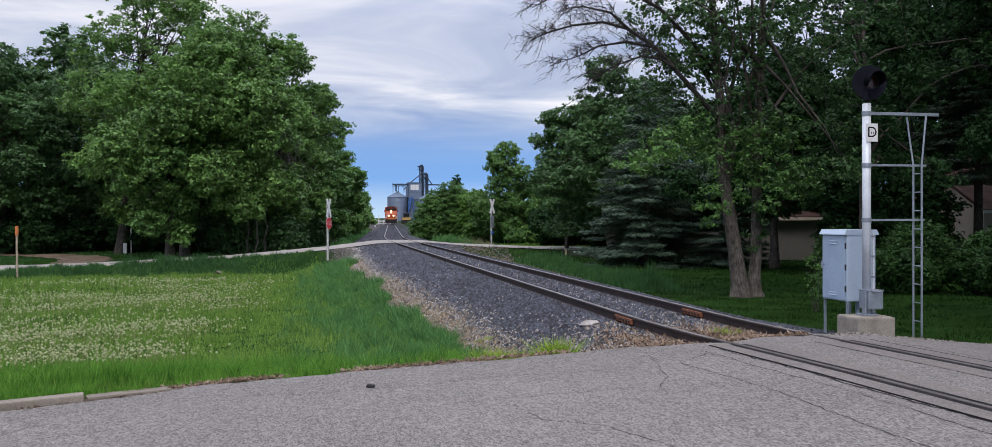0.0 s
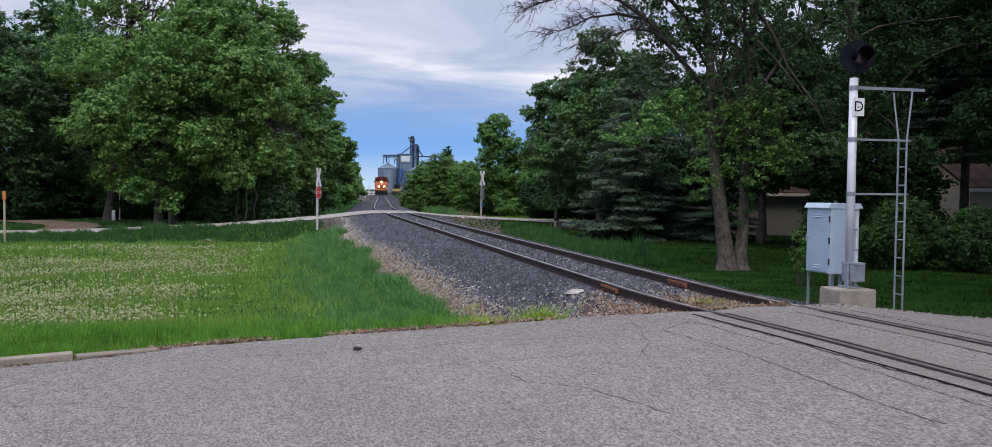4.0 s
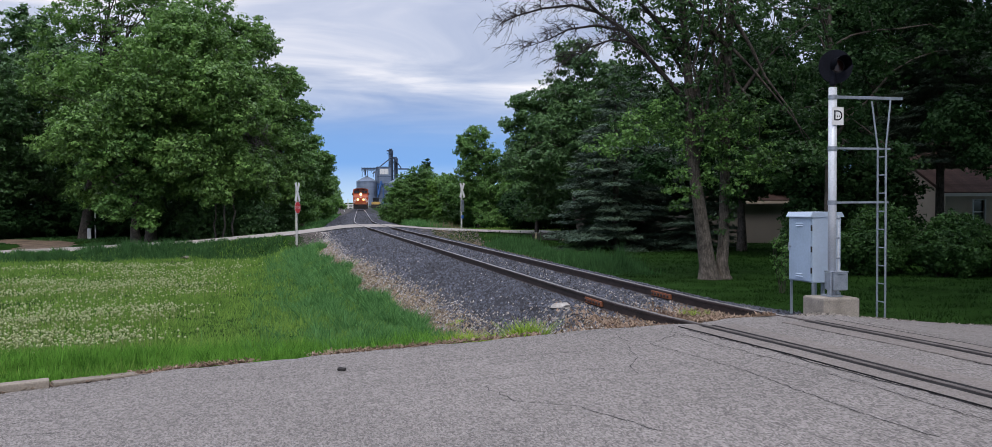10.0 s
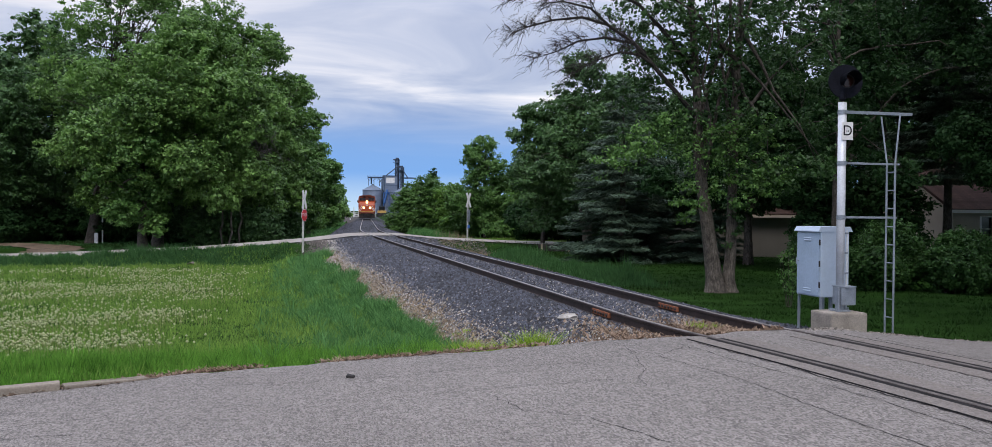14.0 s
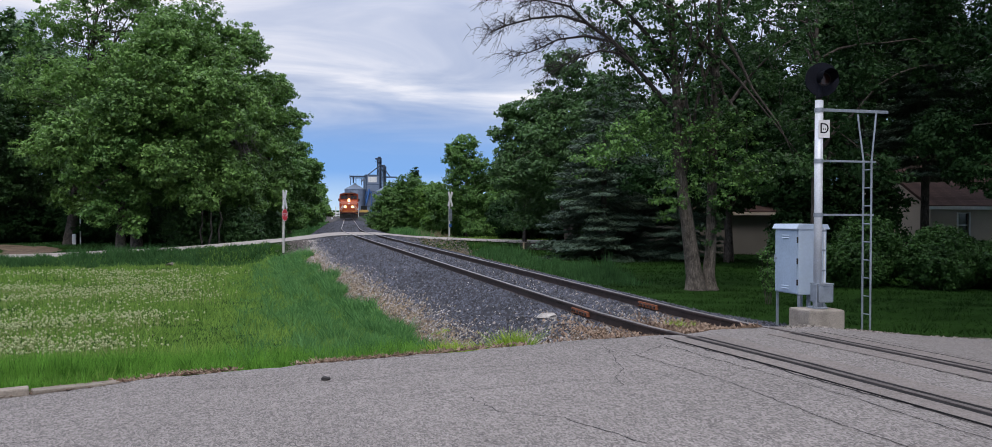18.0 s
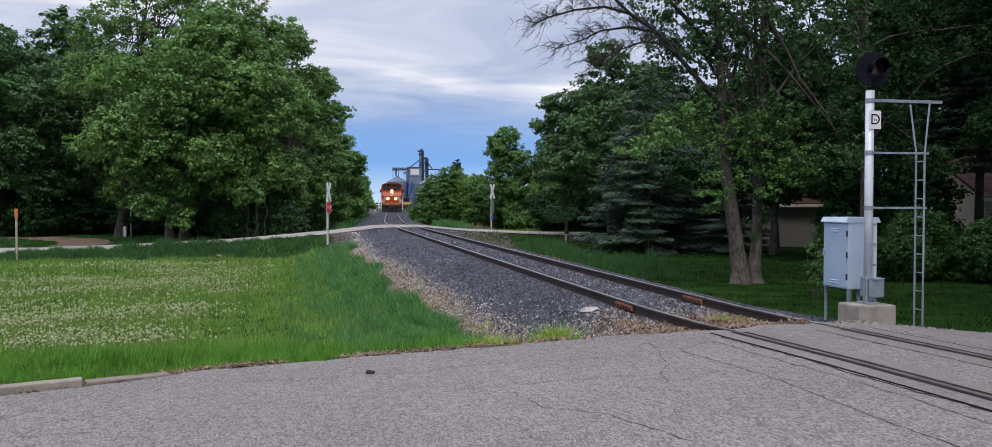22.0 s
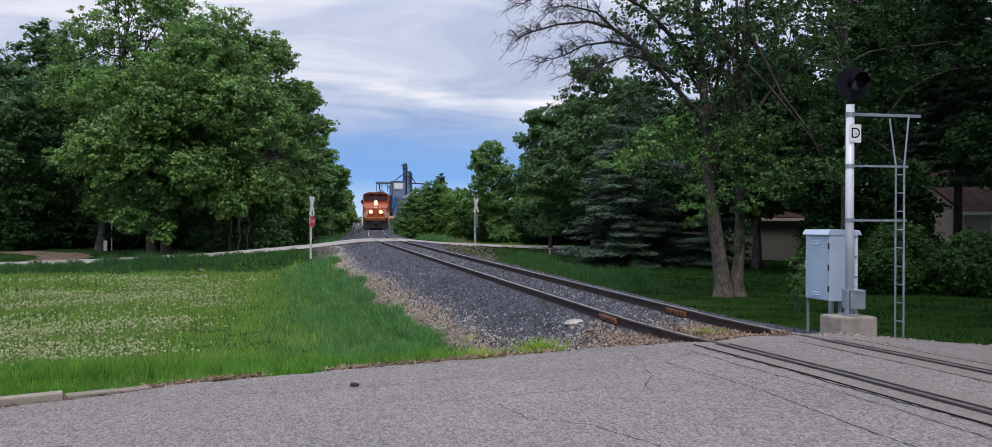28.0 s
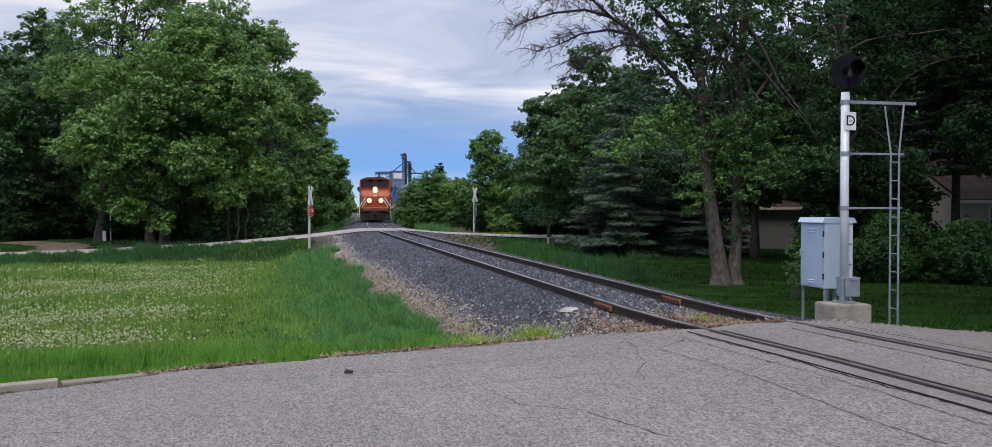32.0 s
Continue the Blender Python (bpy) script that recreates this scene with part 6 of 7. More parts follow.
post(-22.4, 53.2, 3.0, 0.06, M_POST, "marker_post", "weathered roadside marker post with an orange top", M_ORANGE)
post(-21.5, 79.0, 2.4, 0.06, M_WHITE, "white_post", "thin white utility marker among the trees", None)
ped = thing("utility_pedestal", "small pale utility pedestal at the wood's edge", "pedestal", (-21.9, 78.6, float(land(-21.9, 78.6))))
part("body", block((0.28, 0.25, 0.95), (0, 0, 0.42), 0.02), M_WHITE, ped)
culv = thing("culvert_pipe", "rusty culvert pipe end in the grassy bank", "pipe", (-11.45, 52.0, float(land(-11.45, 52.0)) - 0.10))
pipe = bmesh.new()
outer = [[pipe.verts.new((r * math.cos(6.283 * k / 20), yy, r * math.sin(6.283 * k / 20))) for k in range(20)] for r, yy in ((0.31, 1.2), (0.31, 0.0), (0.27, 0.0), (0.27, 1.2))]
for a, b in zip(outer, outer[1:]):
    for k in range(20):
        pipe.faces.new((a[k], a[(k + 1) % 20], b[(k + 1) % 20], b[k]))
pipe.faces.new(outer[3])
part("pipe", pipe, M_PIPE, culv, "", True)


# ---- houses ----
def siding(parent, x0, x1, y, z0, z1, mat, gaps=(), course=0.2):
    """Lap siding on a wall that faces the camera's side: one board for each course."""
    z = z0
    while z < z1 - 0.01:
        h = min(course, z1 - z)
        runs = [(x0, x1)]
        for a, b, c, d in gaps:
            if z + h > c and z < d:
                runs = [q for p, r in runs for q in ((p, min(r, a)), (max(p, b), r)) if q[1] - q[0] > 0.05]
        for p, r in runs:
            bm = prism([(-0.030, z), (-0.012, z + h), (0.0, z + h), (0.0, z)], r - p, "x")
            part("board", moved(bm, (p + r) / 2, y, 0), mat, parent)
        z += h


def house(at, wide, deep, eave, ridge, mat, name, label, windows, turn=0.0, boards=True, roof_mat=None, trim=None):
    z0 = float(land(at[0] + wide / 2, at[1]))
    ob = thing(name, label, "house", (at[0], at[1], z0), turn)
    t = 0.15
    wall = part("wall_front", bmesh.new(), mat, ob)
    cuts = sorted(windows)
    bm, x = bmesh.new(), 0.0
    for a, b, c, d in cuts:
        block((a - x, t, eave), ((a + x) / 2, t / 2, eave / 2), 0, bm)
        block((b - a, t, c), ((a + b) / 2, t / 2, c / 2), 0, bm)
        block((b - a, t, eave - d), ((a + b) / 2, t / 2, (eave + d) / 2), 0, bm)
        x = b
    block((wide - x, t, eave), ((wide + x) / 2, t / 2, eave / 2), 0, bm)
    bm.to_mesh(wall.data)
    bm.free()
    if boards:
        siding(wall, 0, wide, -0.002, 0.15, eave, mat, windows)
    part("wall_back", block((wide, t, eave), (wide / 2, deep - t / 2, eave / 2)), mat, ob)
    for xx in (t / 2, wide - t / 2):
        g = prism([(t + 0.003, 0), (t + 0.003, eave), (deep / 2, ridge - 0.12), (deep - t - 0.003, eave), (deep - t - 0.003, 0)], t, "x")
        part("wall_side", moved(g, xx, 0, 0), mat, ob)
    part("floor_slab", block((wide - 0.4, deep - 0.4, 0.1), (wide / 2, deep / 2, 0.05)), M_CONCRETE, ob)
    o = 0.45
    slope = math.atan2(ridge - eave, deep / 2)
    run = (deep / 2 + o) / math.cos(slope)
    for s in (-1, 1):
        rf = part("roof", block((wide + 2 * o, run, 0.12), (0, 0, 0)), roof_mat or M_SHINGLE, ob, "brown-red shingled roof slope")
        mid_y = deep / 2 + s * (deep / 2 + o) / 2
        rf.matrix_local = Matrix.Translation((wide / 2, mid_y, (ridge + eave - o * math.tan(slope)) / 2 + 0.02)) @ Matrix.Rotation(-s * slope, 4, "X")
        if s < 0:
            rows = int(run / 0.28)
            for k in range(rows):
                sh = under("shingle_course", SHINGLES(wide + 2 * o), rf)
                sh.location = (0, -run / 2 + 0.28 * (k + 0.5), 0.062)
                sh.rotation_euler = (radians(1.6), 0, 0)
    part("fascia", block((wide + 2 * o, 0.03, 0.17), (wide / 2, -o - 0.02, eave - o * math.tan(slope) - 0.05)), trim or M_WHITE, ob, "pale eaves board")
    for a, b, c, d in cuts:
        win = part("window", block((b - a - 0.01, 0.012, d - c - 0.01), ((a + b) / 2, t * 0.5, (c + d) / 2)), M_GLASS, ob, "dark glass window with a white frame")
        for u, v, w, h in (((a + b) / 2, c - 0.03, b - a + 0.16, 0.06), ((a + b) / 2, d + 0.03, b - a + 0.16, 0.06)):
            part("frame", block((w, 0.07, h), (u, -0.025, v)), M_WHITE, win)
        for u in (a - 0.04, b + 0.04):
            part("frame", block((0.08, 0.07, d - c), (u, -0.025, (c + d) / 2)), M_WHITE, win)
        part("sash_bar", block((b - a - 0.01, 0.03, 0.05), ((a + b) / 2, t * 0.3, (c + d) / 2)), M_WHITE, win)
    return ob


SHINGLE_CACHE = {}


def SHINGLES(w):
    if w not in SHINGLE_CACHE:
        bm = block((w, 0.29, 0.014))
        me = bpy.data.meshes.new("shingle_course")
        bm.to_mesh(me)
        bm.free()
        me.materials.append(M_SHINGLE)
        SHINGLE_CACHE[w] = me
    return SHINGLE_CACHE[w]


HOUSE_EAVE = 2.12 - float(land(33.65, 37.5))
house((18.0, 46.0), 8.2, 7.0, 2.62, 3.5, M_SIDING, "garage", "low tan garage with a shallow roof behind the trees", [], boards=False, trim=M_SIDING2)
house((27.15, 37.5), 13.0, 9.0, HOUSE_EAVE, HOUSE_EAVE + 2.65, M_SIDING2, "house", "beige single-storey house with a brown-red roof", [(1.72, 2.40, HOUSE_EAVE - 1.82, HOUSE_EAVE - 0.60), (8.0, 9.4, HOUSE_EAVE - 1.9, HOUSE_EAVE - 0.6)])


# ---- gravel yard between the trees and the elevator ----
yard = strip("gravel_yard", spaced([(64, 120, 4), (120, 640.1, 20)]), lambda y: float(track_x(y)) - float(table(y, [(64, 3.3), (150, 3.6), (220, 12), (640, 60)])), lambda y: float(track_x(y)) + float(table(y, [(64, 4.2), (120, 6), (180, 14), (640, 60)])), lambda y, x: 0 * x, np.linspace(0, 1, 9), M_YARD)
co = np.array([v.co for v in yard.data.vertices])
co = np.stack([co[:, 1], co[:, 0], np.maximum(land(co[:, 1], co[:, 0]) + 0.03, -0.30)], 1)
far_d = np.abs(co[:, 0] - track_x(co[:, 1]))
co[:, 2] = np.where(far_d < 3.9, -0.20 - 0.27 * np.maximum(0, far_d - 1.5), co[:, 2])
yard.data.vertices.foreach_set("co", co.astype(np.float32).ravel())
yard.data.flip_normals()
yard.data.update()
tagged(yard, "grey gravel yard along the railway", "gravel yard", kind="structure")


# ---- grain elevator in the distance ----
def grain_bin(x, y, r, eave, peak, label):
    ob = thing("grain_bin", label, "grain bin", (x, y, -0.35), group="grain bins")
    rings = int(eave / 1.1)
    h = eave / rings
    shared = {}
    for k in range(rings):
        if not shared:
            bm = bmesh.new()
            seg, rows = 40, 8
            grid = [[bm.verts.new(((r + 0.06 * math.sin(j * math.pi)) * math.cos(6.2832 * i / seg), (r + 0.05 * (j % 2)) * math.sin(6.2832 * i / seg), h * j / rows)) for i in range(seg)] for j in range(rows + 1)]
            for j in range(rows):
                for i in range(seg):
                    bm.faces.new((grid[j][i], grid[j][(i + 1) % seg], grid[j + 1][(i + 1) % seg], grid[j + 1][i]))
            me = bpy.data.meshes.new("wall_ring")
            bm.to_mesh(me)
            bm.free()
            me.materials.append(M_BIN)
            shared["ring"] = me
        under("wall_ring", shared["ring"], ob).location = (0, 0, k * h)
    roof = part("roof", rod((0, 0, eave), (0, 0, peak), r + 0.25, r2=0.6, sides=40), M_BINROOF, ob, "conical ribbed steel roof")
    part("roof_cap", rod((0, 0, peak - 0.02), (0, 0, peak + 0.5), 0.7, sides=16), M_BINROOF, roof)
    for k in range(20):
        a = 6.2832 * k / 20
        part("roof_rib", rod(((r + 0.25) * math.cos(a), (r + 0.25) * math.sin(a), eave + 0.03), (0.6 * math.cos(a), 0.6 * math.sin(a), peak + 0.03), 0.07, sides=5), M_BINROOF, roof)


grain_bin(37.0, 474, 5.6, 13.2, 16.0, "large corrugated steel grain bin with a conical roof")
grain_bin(52.0, 462, 5.2, 11.9, 14.6, "corrugated steel grain bin beside the elevator")


def elevator():
    ob = thing("grain_elevator", "grey steel grain elevator house with a tall lattice leg", "grain elevator", (46.4, 474, -0.35))
    part("headhouse", block((7.6, 8.0, 21.0), (0, 0, 10.5), 0.1), M_BIN, ob, "tall grey metal-clad headhouse")
    part("pale_panel", block((4.6, 0.1, 3.0), (-0.3, -4.06, 18.6)), M_WHITE, ob, "pale cladding panel")
    for zz in (4, 8, 12, 16):
        part("girt", block((7.8, 0.12, 0.25), (0, -4.07, zz)), M_LEG, ob)
    for s in (-3.6, 3.6):
        part("corner_post", block((0.35, 0.35, 21.4), (s, -4.0, 10.7)), M_LEG, ob)
    part("roof_deck", block((8.2, 8.4, 0.3), (0, 0, 21.15)), M_LEG, ob)
    # leg towers: a slim one with a crow's nest and a heavier one behind it
    for tx, half, high, r in ((3.9, 0.95, 30.4, 0.22), (6.1, 1.25, 26.0, 0.26)):
        for a in (-half, half):
            for b in (-half, half):
                part("tower_post", rod((tx + a, b, 0), (tx + a, b, high), r, sides=6), M_LEG, ob)
        n = int(high / 2.2)
        for k in range(n):
            z0, z1 = high * k / n, high * (k + 1) / n
            for (a, b), (c, d) in (((-1, -1), (1, -1)), ((1, -1), (1, 1)), ((-1, 1), (-1, -1))):
                e = -1 if k % 2 else 1
                part("brace", rod((tx + e * a * half, b * half, z0), (tx + e * c * half, d * half, z1), 0.11, sides=5), M_LEG, ob)
                part("strut", rod((tx + a * half, b * half, z1), (tx + c * half, d * half, z1), 0.11, sides=5), M_LEG, ob)
        part("bucket_casing", block((0.7, 1.0, high + 0.6), (tx - 0.15, 0, high / 2)), M_BIN, ob, "grey bucket elevator casing")
        part("bucket_casing", block((0.6, 0.9, high - 0.6), (tx + 0.6, 0.1, high / 2)), M_LEG, ob, "dark bucket elevator casing")
        part("platform", block((half * 2 + 1.1, half * 2 + 1.0, 0.18), (tx - 0.2, 0, high - 2.0)), M_LEG, ob)
        for zz in (0.6, 1.15):
            part("handrail", rod((tx - half - 0.75, -half - 0.5, high - 2.0 + zz), (tx + half + 0.35, -half - 0.5, high - 2.0 + zz), 0.06, sides=5), M_LEG, ob)
    part("head_pulley_house", block((1.7, 1.6, 1.5), (3.8, 0, 30.6), 0.3), M_LEG, ob)
    part("motor", block((1.3, 1.0, 0.8), (2.3, 0, 30.2), 0.1), M_LEG, ob)
    part("hoist_arm", rod((4.4, 0, 29.6), (1.6, 0, 28.6), 0.12, sides=5), M_LEG, ob)
    part("head_pulley_house", block((1.9, 1.6, 1.3), (6.2, 0, 26.3), 0.3), M_LEG, ob)
    part("landing", block((5.6, 3.0, 0.18), (5.0, 0, 22.4)), M_LEG, ob)
    part("landing", block((3.0, 2.6, 0.18), (5.9, 0, 24.2)), M_LEG, ob)
    tx = 5.3
    # conveyors and spouts
    part("conveyor", block((10.5, 1.2, 0.9), (-6.8, 0, 20.2)), M_LEG, ob, "gallery conveyor over the bins")
    for k in range(4):
        part("conveyor_strut", rod((-11.5 + 2.2 * k, -0.7, 18.2), (-10.4 + 2.2 * k, -0.7, 20.0), 0.08, sides=5), M_LEG, ob)
    part("conveyor_leg", rod((-10.2, 0, 16.6), (-10.2, 0, 20.2), 0.45, sides=6), M_LEG, ob)
    part("conveyor", block((8.0, 1.0, 0.7), (9.5, 0, 20.2)), M_LEG, ob)
    part("spout", rod((tx - 0.5, -1.0, 27.0), (-2.5, -3.0, 21.3), 0.3, sides=8), M_LEG, ob)
    part("spout", rod((tx + 0.5, -1.0, 26.0), (9.5, -2.0, 20.3), 0.28, sides=8), M_LEG, ob)
    # catwalk with its rails over the bins, an air duct and the loading gear under the headhouse
    part("catwalk", block((8.6, 1.0, 0.16), (-8.2, -0.8, 19.3)), M_LEG, ob, "open steel catwalk")
    for zz in (19.9, 20.5, 21.0):
        part("handrail", rod((-12.5, -1.3, zz), (-3.9, -1.3, zz), 0.06, sides=5), M_LEG, ob)
    for k in range(6):
        part("rail_post", rod((-12.4 + 1.7 * k, -1.3, 19.3), (-12.4 + 1.7 * k, -1.3, 21.0), 0.06, sides=5), M_LEG, ob)
    for k in range(3):
        part("catwalk_leg", rod((-11.9 + 3.0 * k, -0.8, 15.6), (-11.9 + 3.0 * k, -0.8, 19.3), 0.16, sides=6), M_LEG, ob)
    part("air_duct", rod((-6.2, -1.8, 17.5), (-4.6, -2.6, 19.0), 0.42, sides=10), M_BIN, ob)
    part("air_duct", rod((-4.7, -2.6, 19.1), (-4.7, -2.6, 8.0), 0.42, sides=10), M_BIN, ob)
    part("louvre_house", block((2.2, 2.2, 2.6), (-5.0, -4.8, 2.6), 0.1), M_LEG, ob, "dark plant housing at the foot")
    for k in range(5):
        part("cladding_rib", block((0.10, 0.10, 20.6), (-3.2 + 1.6 * k, -4.06, 10.4)), M_BINROOF, ob)
    part("blue_spout", rod((-2.0, -4.6, 13.5), (-3.6, -4.8, 6.0), 0.55, sides=8), M_STEELBLUE, ob, "blue loading spout")
    part("blue_frame", block((0.4, 0.4, 12.0), (-3.9, -4.5, 6.0)), M_STEELBLUE, ob)
    part("blue_frame", block((0.4, 0.4, 12.0), (-1.0, -4.5, 6.0)), M_STEELBLUE, ob)
    part("blue_beam", block((3.4, 0.4, 0.6), (-2.4, -4.5, 11.8)), M_STEELBLUE, ob)


elevator()


def loader():
    x, y = 17.6, 232
    ob = thing("track_machine", "yellow working machine parked beside the track", "machine", (x, y, 0), -4.7)
    part("body", block((2.3, 4.2, 1.0), (0, 0, 1.15), 0.12), M_YELLOW, ob)
    part("cab", block((1.6, 1.5, 1.3), (0, 0.6, 2.15), 0.1), M_LOCODARK, ob)
    part("windscreen", block((1.3, 0.04, 0.8), (0, -0.17, 2.35)), M_GLASS, ob)
    part("blade", block((2.8, 0.2, 0.9), (0, -2.6, 0.55), 0.05), M_LOCODARK, ob)
    for a in (-1, 1):
        for b in (-1.3, 1.3):
            part("wheel", rod((a * 0.8, b, 0.5), (a * 1.2, b, 0.5), 0.5, sides=16), M_LOCODARK, ob)


loader()
for fx in (9.5, 12.2, 15.0):
    post(fx - 3.5, 236 + fx, 3.2, 0.13, M_WHITE, "fence_post", "pale post in the elevator yard")
rail_fence = thing("yard_barrier", "pale steel barrier across the elevator yard", "barrier", (6.5, 246.0, float(land(6.5, 246))))
for k in range(5):
    part("post", rod((k * 2.0, 0, -0.2), (k * 2.0, 0, 1.7), 0.09, sides=8), M_WHITE, rail_fence)
for zz in (0.7, 1.2, 1.6):
    part("bar", block((8.4, 0.08, 0.16), (4.0, -0.1, zz)), M_WHITE, rail_fence)
post(7.2, 201, 2.2, 0.12, M_WHITE, "fence_post", "pale post beside the line")
post(20.5, 215, 2.6, 0.16, M_ORANGE, "orange_post", "rusty orange post beside the track")


# ---- the train ----
def locomotive():
    ob = thing("locomotive", "orange-red diesel locomotive with white stripes and lit headlamps", "locomotive", (0, 0, 0))
    # body: a full-width hood, cab and nose face -y
    def hull(w0, w1, z0, z1, y0, y1, mat, name, label=""):
        bm = bmesh.new()
        out = [(-w0, z0), (w0, z0), (w0, z1 - 0.55), (w1 + 0.22, z1 - 0.16), (w1 - 0.25, z1), (-w1 + 0.25, z1), (-w1 - 0.22, z1 - 0.16), (-w0, z1 - 0.55)]
        return part(name, moved(prism(out, y1 - y0, "y", bm), 0, (y0 + y1) / 2, 0), mat, ob, label)

    body = hull(1.56, 1.22, 1.25, 4.40, 4.2, 19.2, M_LOCORED, "body", "orange-red full-width body")
    cab = hull(1.58, 1.28, 1.25, 4.46, 2.1, 4.22, M_LOCORED, "cab", "cab with dark windscreens and a rounded roof")
    crown = prism([(-1.45, 4.08), (-1.28, 4.34), (-0.85, 4.50), (0.85, 4.50), (1.28, 4.34), (1.45, 4.08), (1.38, 4.08), (1.2, 4.28), (-1.2, 4.28), (-1.38, 4.08)], 2.5)
    part("cab_roof", moved(crown, 0, 3.05, 0.02), M_LOCOBROWN, cab, "red-brown rounded cab roof")
    part("window_band", block((2.86, 0.03, 0.66), (0, 2.09, 3.72), 0.01), M_LOCOBROWN, cab, "red-brown band round the windscreens")
    # nose with a slanted top
    sect = [(0.62, 1.28), (0.58, 2.55), (0.80, 3.06), (2.12, 3.24), (2.12, 1.28)]
    nose_part = part("nose", prism(sect, 2.72, "x", bmesh.new()), M_LOCORED, ob, "blunt orange-red nose")
    part("nose_band", block((2.76, 0.03, 0.08), (0, 0.585, 1.42)), M_YELLOW, nose_part, "thin yellow line")
    door = part("nose_door", block((0.60, 0.03, 1.05), (0.0, 0.585, 1.98), 0.01), M_LOCORED, nose_part)
    part("door_handle", block((0.05, 0.04, 0.16), (0.22, 0.56, 1.95), 0.01), M_LOCODARK, door)
    part("fleet_mark", block((0.34, 0.02, 0.14), (0.0, 0.572, 2.62), 0.01), M_WHITE, nose_part, "small white mark")
    for s in (-1, 1):
        for off in (0.0, 0.24):
            part("stripe", block((0.085, 0.03, 1.05), (s * (0.98 + off), 0.572, 1.98 + 0.05 * (off > 0)), 0, turn=Matrix.Rotation(radians(-s * 33), 4, "Y")), M_WHITE, nose_part, "white slanting stripe")
        part("short_stripe", block((0.40, 0.03, 0.09), (s * 1.36, 2.075, 2.86)), M_WHITE, cab, "white stripe end")
        part("side_stripe", block((0.02, 12.0, 0.35), (s * 1.575, 11.0, 2.3)), M_WHITE, body)
        for a in (0.55, 1.06):
            win = part("windscreen", block((0.45, 0.05, 0.46), (s * a, 2.075, 3.74), 0.03), M_GLASS, cab, "dark windscreen")
            part("wiper", rod((s * a, 2.04, 3.53), (s * (a - 0.14), 2.04, 3.84), 0.012, sides=6), M_BLACK, win)
        part("side_window", block((0.03, 0.9, 0.55), (s * 1.59, 3.2, 3.4), 0.01), M_GLASS, cab)
        part("number_board", block((0.46, 0.05, 0.15), (s * 0.46, 2.06, 4.17), 0.01), M_BLACK, cab, "black board with a pale bar")
        # Lamps are oversize, with glowing discs behind the bulbs in place of bloom.
        lamp = part("ditch_lamp", rod((s * 0.58, 0.60, 2.14), (s * 0.58, 0.50, 2.14), 0.24, sides=20), M_LAMPHALO, nose_part, "lit ditch lamp with a glowing disc for its halo")
        part("bulb", rod((s * 0.58, 0.52, 2.14), (s * 0.58, 0.48, 2.14), 0.165, r2=0.13, sides=20), M_LAMP, lamp)
        part("lamp_rim", rod((s * 0.58, 0.62, 2.14), (s * 0.58, 0.54, 2.14), 0.27, sides=20), M_LOCODARK, nose_part)
        part("step_well", block((0.40, 0.30, 1.10), (s * 1.30, 0.62, 0.78), 0.02), M_LOCODARK, ob)
        for zz in (0.42, 0.72, 1.02):
            part("step", block((0.42, 0.32, 0.03), (s * 1.30, 0.58, zz)), M_ORANGE, ob)
        part("grab_rail", rod((s * 1.56, 0.45, 0.50), (s * 1.56, 0.45, 2.20), 0.03, sides=8), M_WHITE, ob, "pale grab rail")
        part("grab_rail", rod((s * 1.10, 0.45, 1.25), (s * 1.10, 0.45, 2.15), 0.022, sides=8), M_ORANGE, ob)
        part("mirror", block((0.18, 0.05, 0.35), (s * 1.72, 2.35, 3.35), 0.02), M_LOCODARK, cab)
        part("wind_deflector", block((0.12, 0.03, 0.50), (s * 1.64, 2.7, 3.3)), M_LOCODARK, cab)
    part("headlamp_case", block((0.46, 0.50, 0.72), (0, 1.02, 3.20), 0.06), M_LOCODARK, nose_part)
    # Two lamps set close so that their glow merges into one oval bloom.
    for zz in (3.11, 3.29):
        lamp = part("headlamp", rod((0, 0.80, zz), (0, 0.72, zz - 0.01), 0.24, sides=20), M_LAMPHALO, nose_part, "lit headlamp with a glowing disc for its halo")
        part("bulb", rod((0, 0.74, zz), (0, 0.70, zz - 0.01), 0.17, r2=0.13, sides=20), M_LAMP, lamp)
    for s in (-0.95, 0.95):
        part("walkway_rail", rod((s, 0.40, 1.30), (s * 0.45, 0.40, 1.30), 0.025, sides=8), M_ORANGE, ob)
    part("anticlimber", block((2.5, 0.36, 0.22), (0, 0.42, 1.16), 0.03), M_LOCOBROWN, ob, "red-brown anticlimber beam")
    part("front_deck", block((3.0, 1.7, 0.14), (0, 1.3, 1.2), 0.02), M_LOCODARK, ob)
    part("underframe", block((2.7, 17.6, 0.42), (0, 10.4, 1.02), 0.03), M_LOCODARK, ob)
    plow = prism([(-1.45, 0.16), (1.45, 0.16), (1.40, 0.80), (0.35, 0.98), (-0.35, 0.98), (-1.40, 0.80)], 0.10)
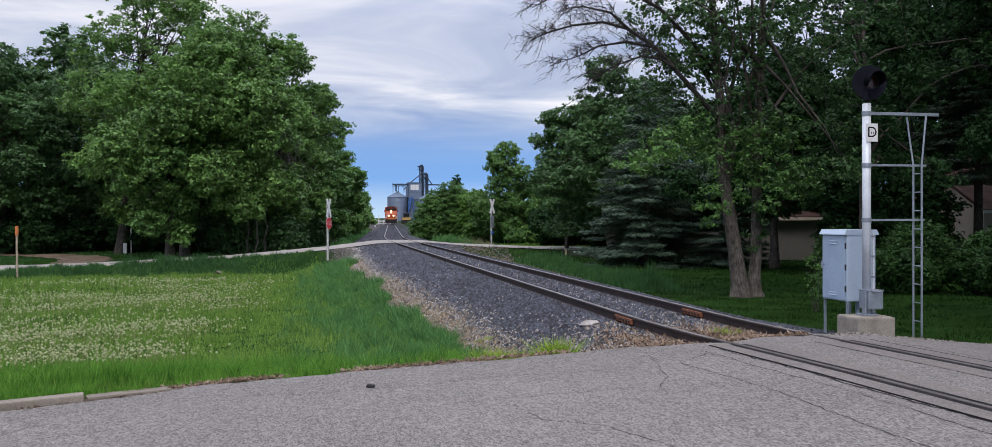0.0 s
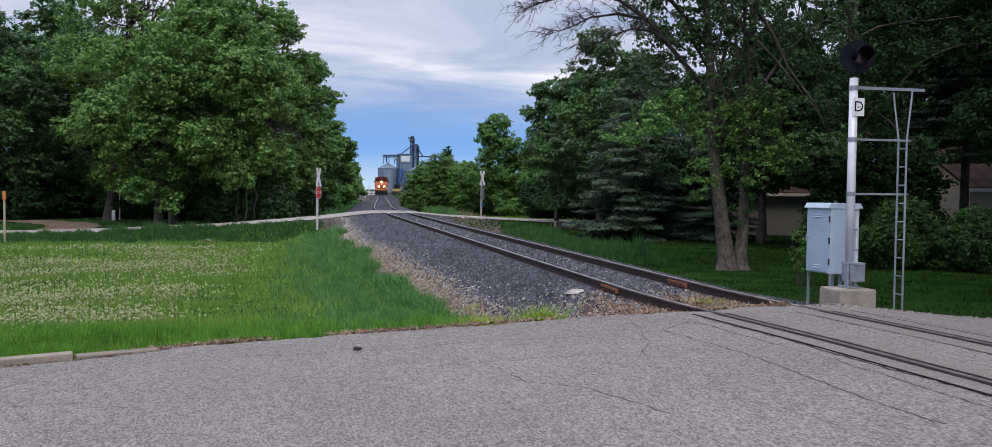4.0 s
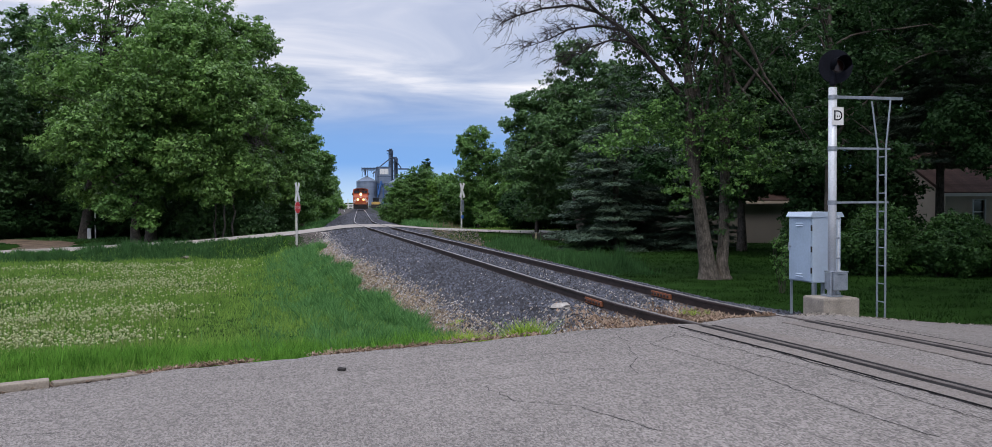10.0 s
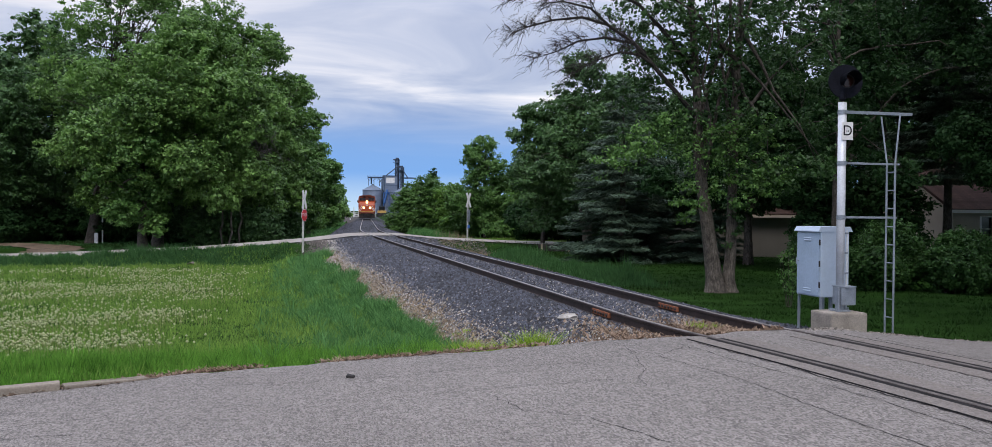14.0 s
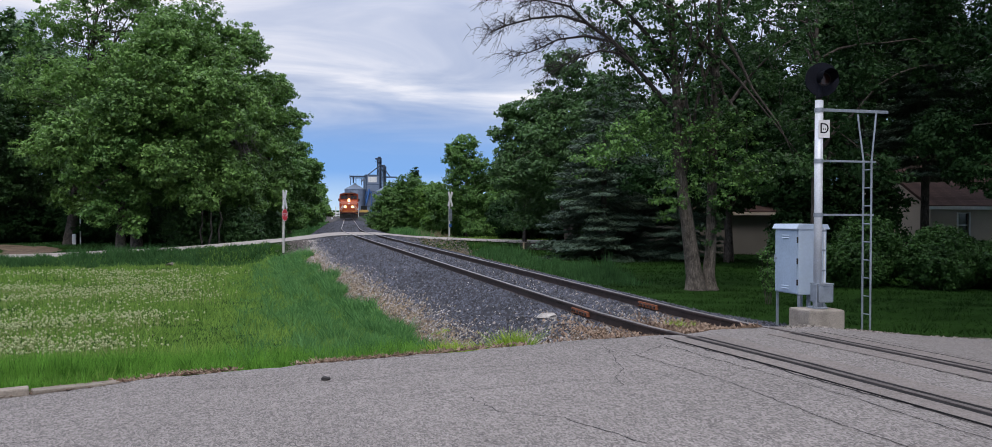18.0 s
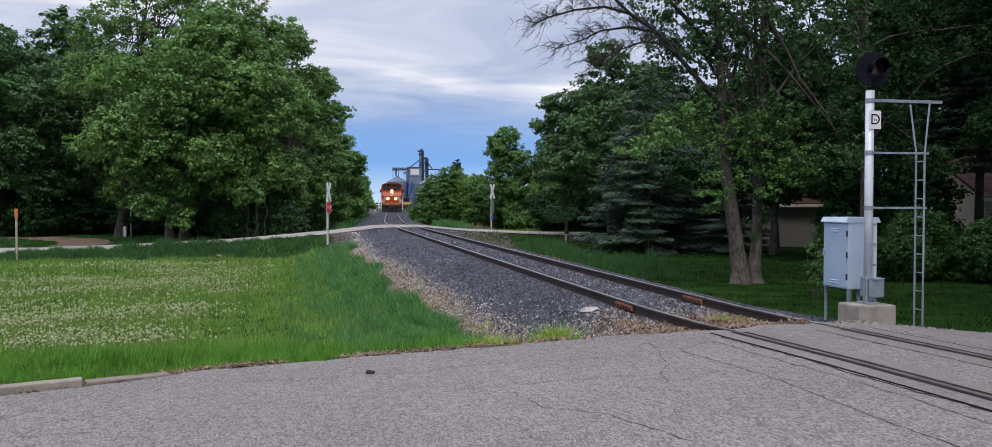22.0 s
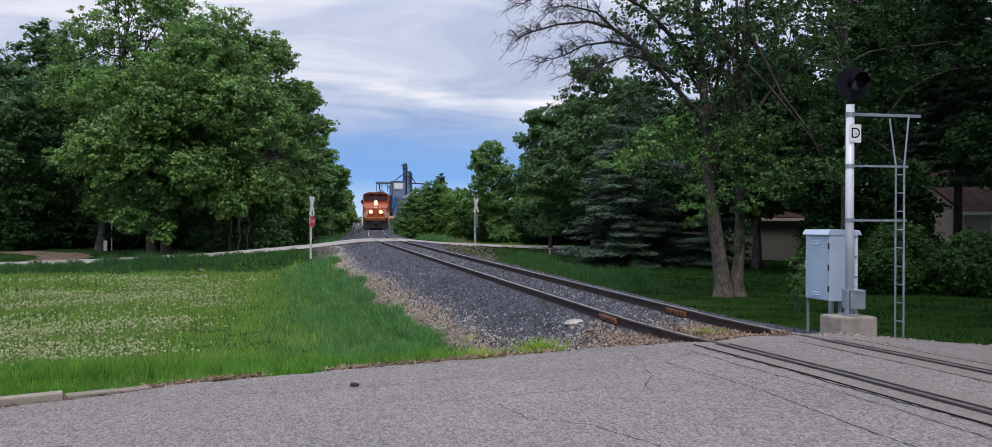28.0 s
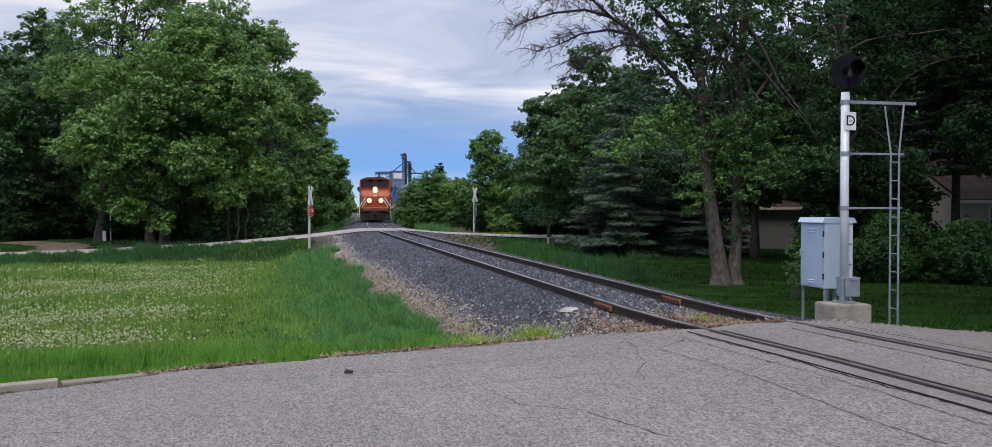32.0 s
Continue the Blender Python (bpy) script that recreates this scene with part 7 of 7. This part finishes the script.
    part("snow_plough", moved(plow, 0, 0.32, 0), M_LOCODARK, ob, "sooty black plough plate")
    part("plough_rib", block((0.12, 0.22, 0.7), (0, 0.22, 0.52), 0.02), M_LOCODARK, ob)
    coupler = part("coupler", block((0.26, 0.62, 0.30), (0, 0.10, 0.88), 0.05), M_LOCODARK, ob, "steel coupler")
    part("coupler_jaw", block((0.12, 0.22, 0.36), (0.14, -0.22, 0.88), 0.04), M_LOCODARK, coupler)
    for dx in (-0.9, -0.6, 0.6, 0.9):
        part("air_hose", rod((dx, 0.22, 1.05), (dx * 1.02, 0.12, 0.50), 0.035, sides=8), M_BLACK, ob)
    part("horn", block((0.5, 0.4, 0.22), (0.35, 3.0, 4.50), 0.05), M_LOCODARK, ob)
    part("antenna_dome", rod((-0.4, 3.2, 4.38), (-0.4, 3.2, 4.52), 0.22, r2=0.14, sides=16), M_LOCODARK, ob)
    part("exhaust", block((0.7, 1.0, 0.25), (0, 9.5, 4.5), 0.04), M_LOCODARK, ob)
    for k in range(3):
        part("roof_fan", rod((0, 13.0 + 1.7 * k, 4.40), (0, 13.0 + 1.7 * k, 4.56), 0.68, sides=24), M_LOCODARK, ob)
    part("fuel_tank", block((2.5, 4.6, 0.75), (0, 10.2, 0.58), 0.08), M_LOCODARK, ob)
    for ty in (4.2, 16.2):
        tr = part("bogie", block((2.5, 4.6, 0.42), (0, ty, 0.60), 0.05), M_LOCODARK, ob, "black three-axle bogie")
        for k in (-1.65, 0, 1.65):
            for s in (-1, 1):
                part("wheel", rod((s * 0.69, ty + k, 0.51), (s * 0.82, ty + k, 0.51), 0.51, sides=28), M_LOCODARK, tr)
                part("axle_box", block((0.2, 0.4, 0.4), (s * 1.15, ty + k, 0.52), 0.04), M_LOCODARK, tr)
    return ob


train = locomotive()


def motions():
    """The locomotive rolls towards the crossing at a steady pace."""
    rows = []
    for k in range(17):
        t = 2.0 * k
        y = 221.0 - 4.2 * t
        rows.append((t, pose(float(track_x(y + 6)) - 6 * 0.0815, y, 0.003, 0, 0, -4.66)))
    walk(train, rows)


motions()
